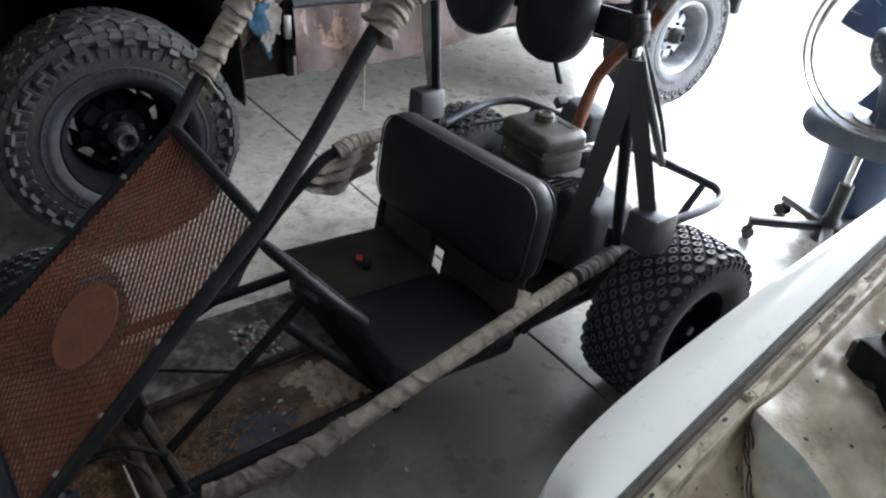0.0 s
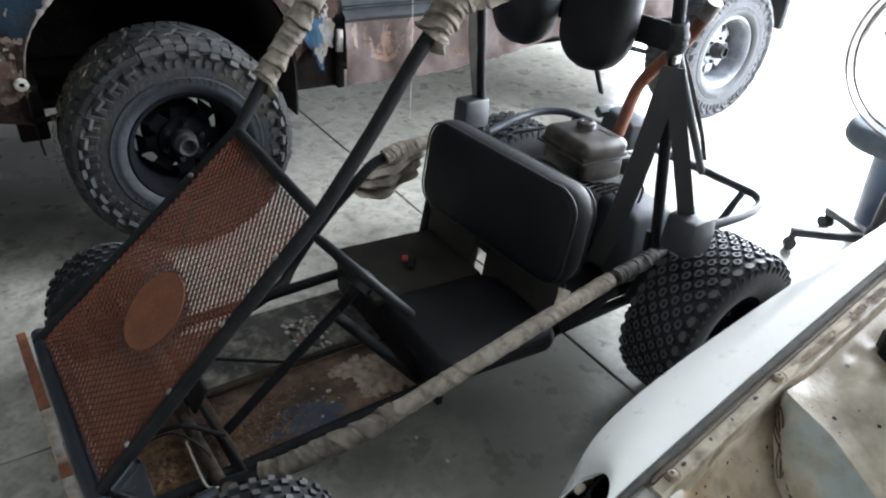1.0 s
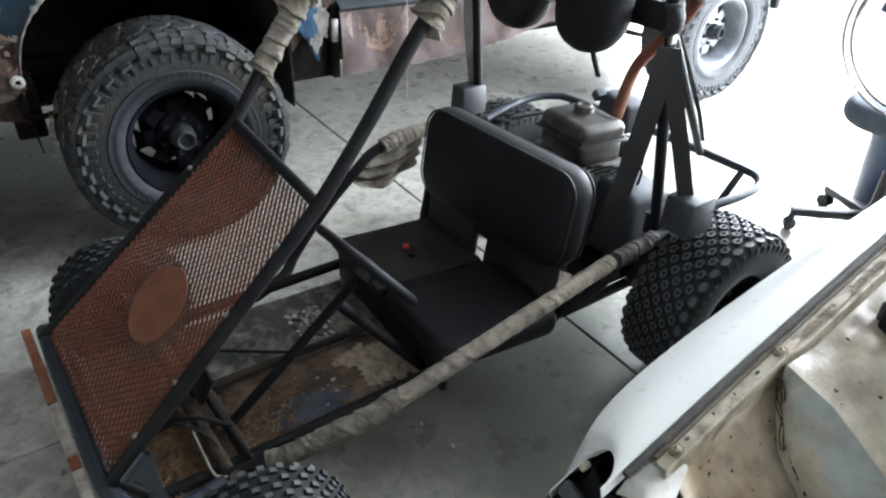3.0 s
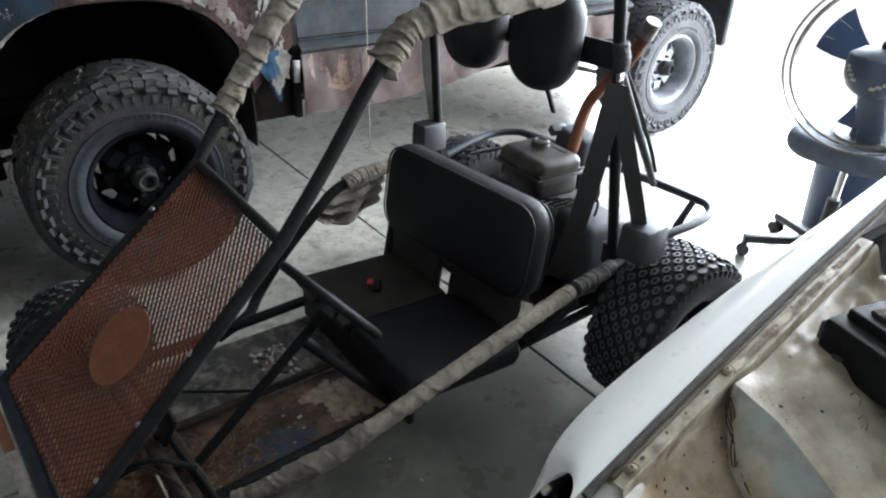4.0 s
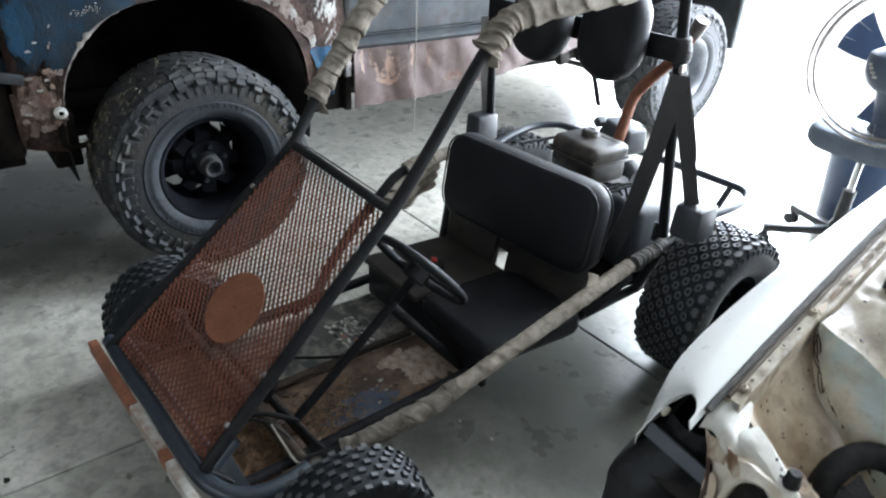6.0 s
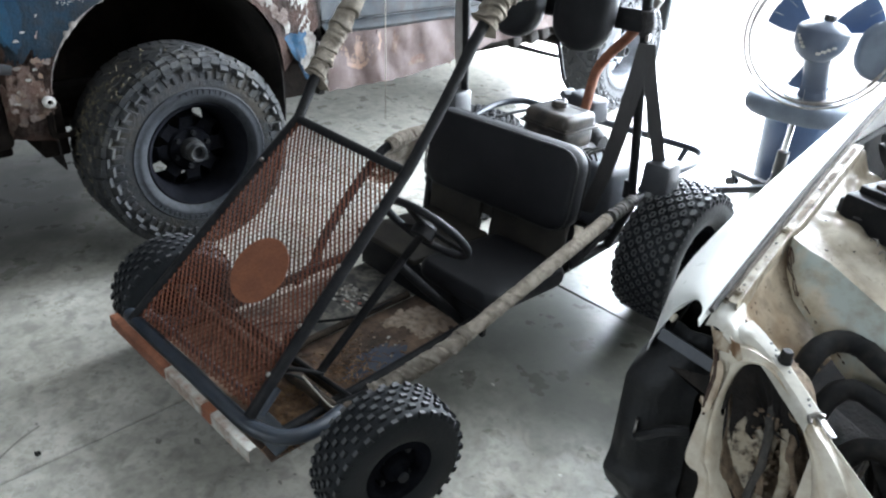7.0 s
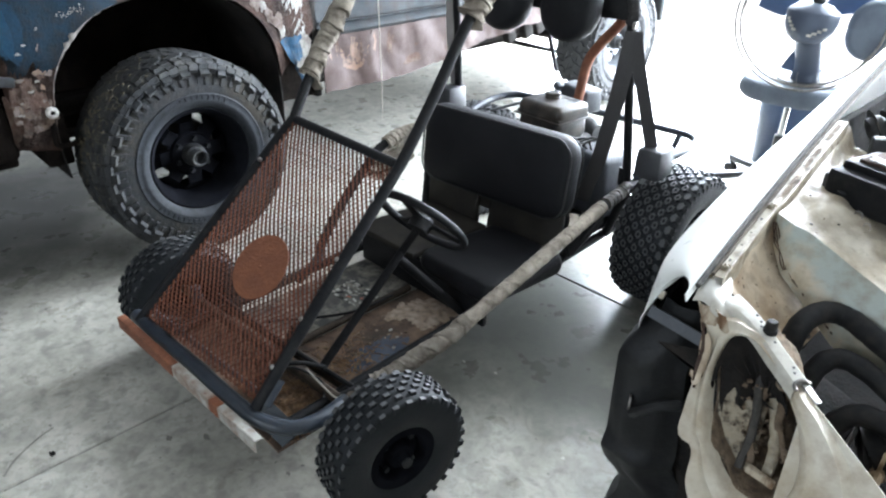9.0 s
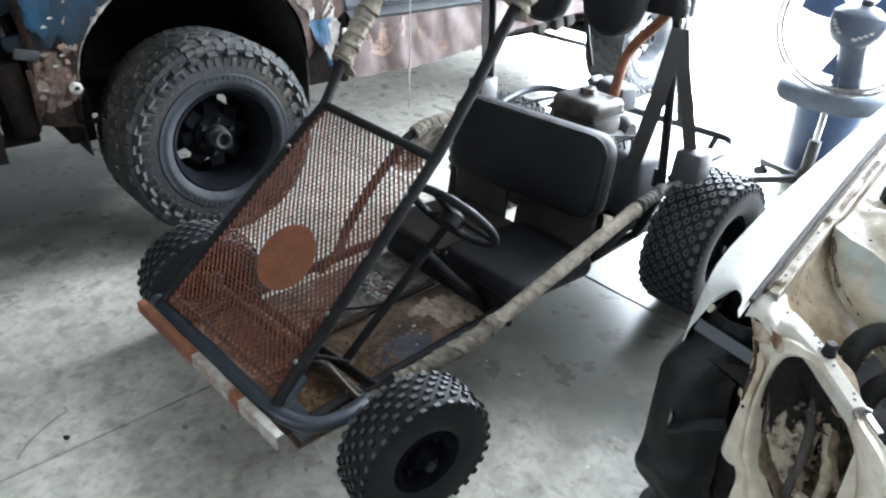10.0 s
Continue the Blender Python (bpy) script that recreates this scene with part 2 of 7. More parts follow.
M_SEALB = material("brown_grubby_seal", [(0.11, 0.085, 0.06), (0.17, 0.14, 0.11), (0.05, 0.04, 0.03)], s1=20, s2=60, rough=0.8, fine=0.3)
M_RAIL = material("grubby_cream_rail", [(0.3294, 0.2745, 0.192), (0.4758, 0.4209, 0.324), (0.1037, 0.07076, 0.0432)], s1=16, s2=34, rough=0.5, rvar=0.2, bump=0.15, fine=0.42)
M_GRIME = material("brown_grime", [(0.14, 0.095, 0.06), (0.27, 0.2, 0.135), (0.06, 0.045, 0.035)], s1=16, s2=60, rough=0.9, bump=0.9, fine=0.4)
M_SEAL = material("dirty_rubber_seal", [(0.028, 0.0259, 0.0238), (0.063, 0.056, 0.049), (0.119, 0.105, 0.084)], s1=20, s2=60, rough=0.8, fine=0.25)
M_LINER = material("black_liner_plastic", [(0.006426, 0.006664, 0.00761), (0.01194, 0.01238, 0.01332), (0.0459, 0.04474, 0.04186)], s1=6, s2=60, rough=0.55, rvar=0.15, bump=0.3, fine=0.1, spec=0.35)
M_HOSE = material("rubber_hose", [(0.0077, 0.0077, 0.0084), (0.014, 0.014, 0.0147), (0.063, 0.056, 0.0455)], s1=18, s2=40, rough=0.65, fine=0.14, spec=0.18)
M_CHAIR = material("grey_blue_fabric", [(0.10, 0.12, 0.15), (0.14, 0.165, 0.2)], s1=8, s2=300, rough=0.9, bump=0.4, bscale=700)
M_NAVY = material("navy_plastic", [(0.03, 0.06, 0.13), (0.045, 0.085, 0.17)], s1=5, s2=60, rough=0.4)
M_FANB = material("navy_grey_plastic", [(0.045, 0.06, 0.09), (0.06, 0.078, 0.115)], s1=5, s2=60, rough=0.45)
M_ARCH = material("dark_underseal", [(0.0078, 0.00715, 0.0065), (0.0182, 0.0156, 0.0143), (0.0455, 0.0364, 0.0286)], s1=8, s2=40, rough=0.9, bump=0.8, fine=0.15, spec=0.2)
M_TRUCKB = material("scaly_rust_and_old_paint", [(0.018, 0.0115, 0.0100), (0.040, 0.023, 0.018), (0.095, 0.082, 0.070)], s1=8, s2=55, rough=0.75, rvar=0.2, bump=0.9, lo=0.42, hi=0.6, fine=0.12, spec=0.08)
M_TRUCKG = material("grey_blue_weathered_paint", [(0.01951, 0.02427, 0.02898), (0.03658, 0.03994, 0.04215), (0.02642, 0.01331, 0.008658)], s1=6, s2=18, rough=0.62, rvar=0.2, bump=0.3, fine=0.24, spec=0.14)
M_COPPER = material("rust_stained_panel", [(0.058, 0.041, 0.038), (0.082, 0.061, 0.057), (0.036, 0.020, 0.014)], s1=6, s2=13, rough=0.6, rvar=0.2, bump=0.35, fine=0.32, spec=0.12)
M_PRIMER = material("rust_streaks_orange", [(0.125, 0.064, 0.034), (0.088, 0.050, 0.034), (0.058, 0.032, 0.024)], s1=14, s2=30, rough=0.55, fine=0.3)
M_TRUCKW = material("dirty_white_paint", [(0.2025, 0.1961, 0.1764), (0.1125, 0.0962, 0.0828), (0.045, 0.0333, 0.0252)], s1=13, s2=26, rough=0.6, fine=0.34)
M_SCALE = material("grey_brown_rust_scale", [(0.105, 0.082, 0.072), (0.15, 0.125, 0.11), (0.05, 0.03, 0.024)], s1=22, s2=60, rough=0.85, bump=0.7, fine=0.3, spec=0.15)
M_BLUEM = material("mid_blue_paint", [(0.00612, 0.01944, 0.03456), (0.00792, 0.02376, 0.04176), (0.01152, 0.0144, 0.01872)], s1=16, s2=34, rough=0.55, bump=0.3, fine=0.26, spec=0.12)
M_BLUEB = material("brighter_blue_paint", [(0.0063, 0.02592, 0.04752), (0.0091, 0.0324, 0.0576), (0.014, 0.0216, 0.0288)], s1=16, s2=34, rough=0.55, bump=0.3, fine=0.26, spec=0.12)
M_LIP = material("beige_bare_lip", [(0.13, 0.118, 0.105), (0.085, 0.075, 0.066), (0.04, 0.032, 0.028)], s1=14, s2=40, rough=0.7, bump=0.5, fine=0.3, spec=0.2)
# near-black: the shade of recesses is put into this dirt colour
M_DARK = material("brown_black_dirt_and_shade", [(0.006, 0.005, 0.0045), (0.012, 0.0095, 0.008), (0.022, 0.016, 0.012)], s1=8, s2=40, rough=0.95, bump=0.6, fine=0.15, spec=0.05)
M_MESHD = material("dark_stained_steel", [(0.062, 0.026, 0.016), (0.078, 0.034, 0.02), (0.045, 0.02, 0.013)], s1=7, s2=60, rough=0.9, bump=0.3, fine=0.25, spec=0.2)
M_DIRTB = material("dirt_caked_steel", [(0.03, 0.024, 0.019), (0.052, 0.04, 0.03), (0.09, 0.068, 0.048)], s1=14, s2=50, rough=0.85, bump=0.6, fine=0.3, spec=0.2)
M_CLOTHD = material("brown_dirty_cloth", [(0.15, 0.13, 0.105), (0.22, 0.195, 0.16), (0.08, 0.062, 0.047)], s1=14, s2=48, rough=0.95, bump=0.8, bscale=500, fine=0.28, spec=0.2)
M_GUSS = material("dull_blue_grey_plate", [(0.05, 0.058, 0.066), (0.075, 0.085, 0.094), (0.05, 0.045, 0.04)], s1=10, s2=40, rough=0.5, fine=0.2, spec=0.3)
M_MUDBLOCK = material("dusty_tread_rubber", [(0.020, 0.0215, 0.024), (0.036, 0.036, 0.035), (0.07, 0.063, 0.048)], s1=6, s2=40, rough=0.75, bump=0.8, fine=0.14, spec=0.25, lo=0.46, hi=0.62)
M_RED = material("red_plastic", [(0.55, 0.05, 0.03), (0.4, 0.04, 0.03)], rough=0.4)
M_STRING = material("pale_string", [(0.3, 0.276, 0.228), (0.24, 0.216, 0.18)], rough=0.9)
M_PAPERW = material("scuffed_white_print", [(0.6, 0.58, 0.53), (0.4, 0.38, 0.34), (0.06, 0.055, 0.05)], s1=60, s2=50, rough=0.7, fine=0.4)
M_PAPERR = material("scuffed_red_print", [(0.5, 0.12, 0.07), (0.36, 0.1, 0.06), (0.1, 0.06, 0.05)], s1=60, s2=80, rough=0.7, fine=0.3)
M_MUD = material("dry_mud_and_grass", [(0.075, 0.062, 0.036), (0.12, 0.10, 0.06), (0.05, 0.04, 0.026)], s1=30, s2=90, rough=0.95, fine=0.3)
M_OIL = material("oil_stain", [(0.15, 0.142, 0.118), (0.20, 0.192, 0.165)], s1=20, s2=60, rough=0.35)
M_BOARD = material("grey_board", [(0.3, 0.29, 0.27), (0.38, 0.37, 0.35)], rough=0.8)

# ---- building helpers ----
AT = {}


def thing(name, loc, label, category, group="", kind=""):
    e = new(name)
    e.empty_display_size = 0.1
    e.location = loc
    AT[e.name] = Vector(loc)
    return tagged(e, label, category, group, kind)


def part(name, bm, mat, parent=None, label="", smooth=True, origin=None):
    """Links a bmesh in place coordinates as one mesh under a thing or a part."""
    me = bpy.data.meshes.new(name)
    o = Vector(origin) if origin is not None else (AT[parent.name] if parent else Vector((0, 0, 0)))
    bmesh.ops.translate(bm, verts=bm.verts, vec=-o)
    bmesh.ops.recalc_face_normals(bm, faces=bm.faces)
    bm.to_mesh(me)
    bm.free()
    mats = mat if isinstance(mat, (list, tuple)) else [mat]
    for m in mats:
        me.materials.append(m)
    if smooth:
        for p in me.polygons:
            p.use_smooth = True
        me.set_sharp_from_angle(angle=radians(38))
    ob = new(name, me)
    if parent:
        ob.parent = parent
        ob.location = o - AT[parent.name]
    else:
        ob.location = o
    AT[ob.name] = o
    if label:
        ob["label"] = label
    return ob


def smooth_path(pts, per=6):
    """Catmull-Rom through the points."""
    p = [Vector(q) for q in pts]
    if len(p) < 3:
        return [p[0].lerp(p[-1], i / per) for i in range(per + 1)]
    out = []
    for i in range(len(p) - 1):
        a, b, c, d = p[max(i - 1, 0)], p[i], p[i + 1], p[min(i + 2, len(p) - 1)]
        for k in range(per):
            t = k / per
            out.append(0.5 * ((2 * b) + (c - a) * t + (2 * a - 5 * b + 4 * c - d) * t * t + (3 * b - a - 3 * c + d) * t ** 3))
    out.append(p[-1])
    return out


def frames_of(path):
    """A steady side and up for each point of a path."""
    res, side = [], None
    for i, p in enumerate(path):
        d = (path[min(i + 1, len(path) - 1)] - path[max(i - 1, 0)]).normalized()
        if side is None:
            ref = Vector((0, 0, 1)) if abs(d.z) < 0.9 else Vector((1, 0, 0))
            side = d.cross(ref).normalized()
        side = (side - d * side.dot(d)).normalized()
        res.append((p, side, d.cross(side)))
    return res


def tube(bm, pts, r, n=10, per=6, cap=True, smooth=True, rfun=None):
    path = smooth_path(pts, per) if smooth else [Vector(q) for q in pts]
    rings = []
    L = len(path) - 1
    for i, (p, s, u) in enumerate(frames_of(path)):
        ring = []
        for k in range(n):
            a = 2 * math.pi * k / n
            rr = r if rfun is None else r * rfun(i / L, a)
            ring.append(bm.verts.new(p + s * (math.cos(a) * rr) + u * (math.sin(a) * rr)))
        rings.append(ring)
    for i in range(L):
        for k in range(n):
            bm.faces.new((rings[i][k], rings[i][(k + 1) % n], rings[i + 1][(k + 1) % n], rings[i + 1][k]))
    if cap:
        bm.faces.new(rings[0])
        bm.faces.new(rings[-1])
    return bm


def wrap(bm, pts, r, turns, seed=0, lump=0.16, fold=0.13):
    """A rag wound round a tube: lapped spiral turns, crumples and loose edges."""
    def rf(t, a):
        ca, sa = math.cos(a), math.sin(a)
        warp = 0.8 * noise.noise(Vector((t * turns * 0.4, ca * 0.5, seed + 3 + sa * 0.5)))
        ph = (t * turns + warp - a / (2 * math.pi)) % 1.0
        f = fold * max(0.3, 0.8 + 1.1 * noise.noise(Vector((t * turns * 0.9, 7, seed))))
        # each turn rises to its upper edge and drops onto the next one
        lap = 0.8 * f * (1 - ph) ** 1.2 - 0.5 * f * math.exp(-((ph - 0.97) / 0.028) ** 2)
        # pulled creases run along the winding
        q = Vector((t * turns * 0.9 - a * 0.3, ca * 0.7, sa * 0.7 + seed))
        pull = 0.30 * fold * math.sin(ph * 12.5 + 4 * noise.noise(q * 0.8)) * (0.5 + noise.noise(q * 1.3))
        slow = noise.noise(Vector((t * turns * 0.35, seed, 2)))
        return 1.0 + lap + pull + lump * (0.5 * slow + 0.45 * noise.noise(q)) + 0.02 * noise.noise(Vector((t * turns * 7, ca * 3, sa * 3 + seed)))
    return tube(bm, pts, r, n=32, per=max(8, int(turns * 18 / max(1, len(pts) - 1))), rfun=rf)


def box(bm, c, size, m=None, bevel=0.004, seg=2, taper=0.0):
    r = bmesh.ops.create_cube(bm, size=1.0)
    v = r["verts"]
    for w in v:
        k = 1 - taper * (w.co.z + 0.5)
        w.co = Vector((w.co.x * size[0] * k, w.co.y * size[1] * k, w.co.z * size[2]))
    if bevel:
        e = list({x for w in v for x in w.link_edges})
        g = bmesh.ops.bevel(bm, geom=e, offset=min(bevel, min(size) * 0.45), segments=seg, affect="EDGES", profile=0.5)
        v = list({x for f in g["faces"] for x in f.verts} | {w for w in v if w.is_valid})
        # every vertex of this block
        seen, todo = set(v), list(v)
        while todo:
            w = todo.pop()
            for x in w.link_edges:
                o = x.other_vert(w)
                if o not in seen:
                    seen.add(o)
                    todo.append(o)
        v = list(seen)
    mm = Matrix.Translation(c) @ (m if m is not None else Matrix())
    for w in v:
        w.co = mm @ w.co
    return v


def lathe(bm, prof, n=48, c=(0, 0, 0), closed=False):
    """Turns (radius, x) about the x axis at c."""
    c = Vector(c)
    rings = []
    for r, x in prof:
        rings.append([bm.verts.new(c + Vector((x, math.cos(2 * math.pi * k / n) * r, math.sin(2 * math.pi * k / n) * r))) for k in range(n)])
    last = len(rings) if closed else len(rings) - 1
    for i in range(last):
        a, b = rings[i], rings[(i + 1) % len(rings)]
        for k in range(n):
            bm.faces.new((a[k], a[(k + 1) % n], b[(k + 1) % n], b[k]))
    return rings


def disc(bm, c, r, x, n=24, depth=0.01):
    g = lathe(bm, [(r, x), (r, x + depth)], n, c)
    bm.faces.new(g[0])
    bm.faces.new(g[1])


def sheet(bm, f, nu, nv, thick=0.0):
    """A grid of f(u, v) with u, v from 0 to 1, given thickness along its normals."""
    g = [[bm.verts.new(f(i / nu, j / nv)) for j in range(nv + 1)] for i in range(nu + 1)]
    faces = []
    for i in range(nu):
        for j in range(nv):
            faces.append(bm.faces.new((g[i][j], g[i + 1][j], g[i + 1][j + 1], g[i][j + 1])))
    if thick:
        bmesh.ops.recalc_face_normals(bm, faces=faces)
        bmesh.ops.solidify(bm, geom=faces, thickness=thick)
    return bm


def ribbon(bm, pts, w, thick, across, per=8):
    """A flat strap along the points, w wide in the direction across."""
    path = smooth_path(pts, per)
    ac = Vector(across).normalized()
    rows = []
    for i, p in enumerate(path):
        d = (path[min(i + 1, len(path) - 1)] - path[max(i - 1, 0)]).normalized()
        a = (ac - d * ac.dot(d)).normalized()
        nrm = d.cross(a)
        rows.append([bm.verts.new(p + a * (sx * w / 2) + nrm * (sn * thick / 2)) for sx, sn in ((-1, -1), (1, -1), (1, 1), (-1, 1))])
    for i in range(len(rows) - 1):
        for k in range(4):
            bm.faces.new((rows[i][k], rows[i][(k + 1) % 4], rows[i + 1][(k + 1) % 4], rows[i + 1][k]))
    bm.faces.new(rows[0])
    bm.faces.new(rows[-1])


def B():
    return bmesh.new()


def pad(bm, c, size, corner, m=None, n=10, puff=0.25):
    """A cushion: a rounded slab of size (x, thickness y, z) whose faces bulge."""
    sx, sy, sz = size
    outline = []
    for qx, qz, a0 in ((1, 1, 0), (-1, 1, 90), (-1, -1, 180), (1, -1, 270)):
        for k in range(n + 1):
            a = radians(a0 + 90 * k / n)
            outline.append((qx * (sx / 2 - corner) + math.cos(a) * corner, qz * (sz / 2 - corner) + math.sin(a) * corner))
    layers = []
    R = sy / 2
    for k in range(9):
        a = radians(-90 + 180 * k / 8)
        layers.append((math.sin(a) * R, -(1 - math.cos(a)) * R * 0.7))
    rings = []
    mm = Matrix.Translation(c) @ (m if m is not None else Matrix())
    for y, ins in layers:
        ring = []
        for x, z in outline:
            l = math.hypot(x, z)
            k = (l + ins) / l
            ring.append(bm.verts.new(mm @ Vector((x * k, y, z * k))))
        rings.append(ring)
    N = len(outline)
    for i in range(len(rings) - 1):
        for k in range(N):
            bm.faces.new((rings[i][k], rings[i][(k + 1) % N], rings[i + 1][(k + 1) % N], rings[i + 1][k]))
    for ring, y, sgn in ((rings[0], layers[0][0], -1), (rings[-1], layers[-1][0], 1)):
        prev = ring
        for s in (0.85, 0.6, 0.3):
            cur = []
            for (x, z) in outline:
                l = math.hypot(x, z)
                k = (l + layers[0][1]) / l * s
                cur.append(bm.verts.new(mm @ Vector((x * k, y + sgn * puff * R * (1 - s * s), z * k))))
            for k in range(N):
                bm.faces.new((prev[k], prev[(k + 1) % N], cur[(k + 1) % N], cur[k]))
            prev = cur
        bm.faces.new(prev)


# ---- garage ----
floor = tagged(new("floor"), "smooth grey concrete slab floor with stains and saw-cut joints", "floor", kind="structure")
AT["floor"] = Vector((0, 0, 0))
FX = (-7.0, -3.02, -0.02, 2.98, 7.0)
FY = (-5.0, -1.555, 1.445, 4.445, 5.4)
bm = B()
box(bm, (0, 0.2, -0.06), (14.0, 10.4, 0.1), bevel=0)
part("joint_bed", bm, M_JOINT, floor, smooth=False)
for i in range(4):
    for j in range(4):
        bm = B()
        x0, x1, y0, y1 = FX[i] + 0.003, FX[i + 1] - 0.003, FY[j] + 0.003, FY[j + 1] - 0.003
        box(bm, ((x0 + x1) / 2, (y0 + y1) / 2, -0.02), (x1 - x0, y1 - y0, 0.04), bevel=0.003, seg=1)
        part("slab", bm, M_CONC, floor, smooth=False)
bm = B()
box(bm, (0, 205.4, -0.06), (600, 400, 0.1), bevel=0)
tagged(part("ground", bm, M_YARD, smooth=False), "pale sunlit yard outside the garage door", "ground", kind="structure")


def wall(name, x0, x1, y0, y1, z0, z1):
    b = B()
    box(b, ((x0 + x1) / 2, (y0 + y1) / 2, (z0 + z1) / 2), (x1 - x0, y1 - y0, z1 - z0), bevel=0)
    tagged(part(name, b, M_WALL, smooth=False), "plain plastered garage wall", "wall", kind="structure")


wall("wall_west", -7.2, -7.0, -5.2, 5.6, 0, 3.6)
wall("wall_east", 7.0, 7.2, -5.2, 5.6, 0, 3.6)
wall("wall_south_low", -7.0, 7.0, -5.2, -5.0, 0, 1.45)
wall("wall_south_left", -7.0, -0.3, -5.2, -5.0, 1.45, 3.6)
wall("wall_south_right", 2.3, 7.0, -5.2, -5.0, 1.45, 3.6)
wall("wall_south_top", -0.3, 2.3, -5.2, -5.0, 3.15, 3.6)
wall("wall_north_left", -7.0, -3.2, 5.4, 5.6, 0, 3.6)
wall("wall_north_right", 4.5, 7.0, 5.4, 5.6, 0, 3.6)
wall("wall_north_top", -3.2, 4.5, 5.4, 5.6, 3.2, 3.6)
bm = B()
box(bm, (0, 0.2, 3.65), (14.4, 10.8, 0.1), bevel=0)
tagged(part("ceiling", bm, M_WALL, smooth=False), "plain pale garage ceiling", "ceiling", kind="structure")


# ---- wheels ----
def tyre_profile(R, W, rim, shoulder=0.72):
    """Half-round tyre section from bead to bead as (radius, x)."""
    h = W / 2
    s = R - rim
    return [(rim, -h * 0.80), (rim + 0.12 * s, -h * 0.93), (rim + 0.4 * s, -h * 1.0), (rim + 0.66 * s, -h * 0.985), (R - 0.14 * s, -h * 0.93),
            (R - 0.05 * s, -h * 0.82), (R, -h * 0.6), (R * 1.004, 0), (R, h * 0.6), (R - 0.05 * s, h * 0.82), (R - 0.14 * s, h * 0.93),
            (rim + 0.66 * s, h * 0.985), (rim + 0.4 * s, h * 1.0), (rim + 0.12 * s, h * 0.93), (rim, h * 0.80)]


def surf(prof, x):
    """Radius of the tread at x."""
    top = prof[4:11]
    for (r0, x0), (r1, x1) in zip(top, top[1:]):
        if x0 <= x <= x1:
            return r0 + (r1 - r0) * (x - x0) / (x1 - x0)
    return top[0][0]


def lug(bm, c, a, x, r, lx, la, h, turn=0.0, sides=4, ring=0.0, lean=0.0, cap=0):
    """One tread block on the tread at angle a and place x: lx wide, la long, h proud."""
    c = Vector(c)
    base, top, dip = [], [], []
    for k in range(sides):
        t = 2 * math.pi * (k + 0.5) / sides
        ux, ua = math.cos(t) * 0.707 * (1.0 if sides == 4 else 0.72), math.sin(t) * 0.707 * (1.0 if sides == 4 else 0.72)
        px, pa = ux * lx * 1.0, ua * la
        px, pa = px * math.cos(turn) - pa * math.sin(turn), px * math.sin(turn) + pa * math.cos(turn)
        for lst, k2, hh in ((base, 1.12, -0.006), (top, 0.86, h), (dip, 0.86 * ring, h)):
            aa = a + pa * k2 / r
            rr = r + hh - lean * abs(px * k2 + (x if lean else 0))
            lst.append(bm.verts.new(c + Vector((x + px * k2, math.cos(aa) * rr, math.sin(aa) * rr))))
    for k in range(sides):
        k1 = (k + 1) % sides
        bm.faces.new((base[k], base[k1], top[k1], top[k]))
    if ring:
        low = [bm.verts.new(c + (v.co - c) - (v.co - c - Vector((v.co.x - c.x, 0, 0))).normalized() * 0.003) for v in dip]
        for k in range(sides):
            k1 = (k + 1) % sides
            bm.faces.new((top[k], top[k1], dip[k1], dip[k])).material_index = cap
            bm.faces.new((dip[k], dip[k1], low[k1], low[k]))
        bm.faces.new(low)
    else:
        for v in dip:
            bm.verts.remove(v)
        bm.faces.new(top).material_index = cap


def spin(bm, c, turn):
    if turn:
        bmesh.ops.rotate(bm, verts=bm.verts, cent=c, matrix=Matrix.Rotation(turn, 3, "Z"))


def knob_mesh(name, mats, build):
    """One tread block as shared mesh data, at angle zero of a wheel at the origin."""
    b = B()
    build(b)
    bmesh.ops.recalc_face_normals(b, faces=b.faces)
    me = bpy.data.meshes.new(name)
    b.to_mesh(me)
    b.free()
    for m in mats:
        me.materials.append(m)
    return me


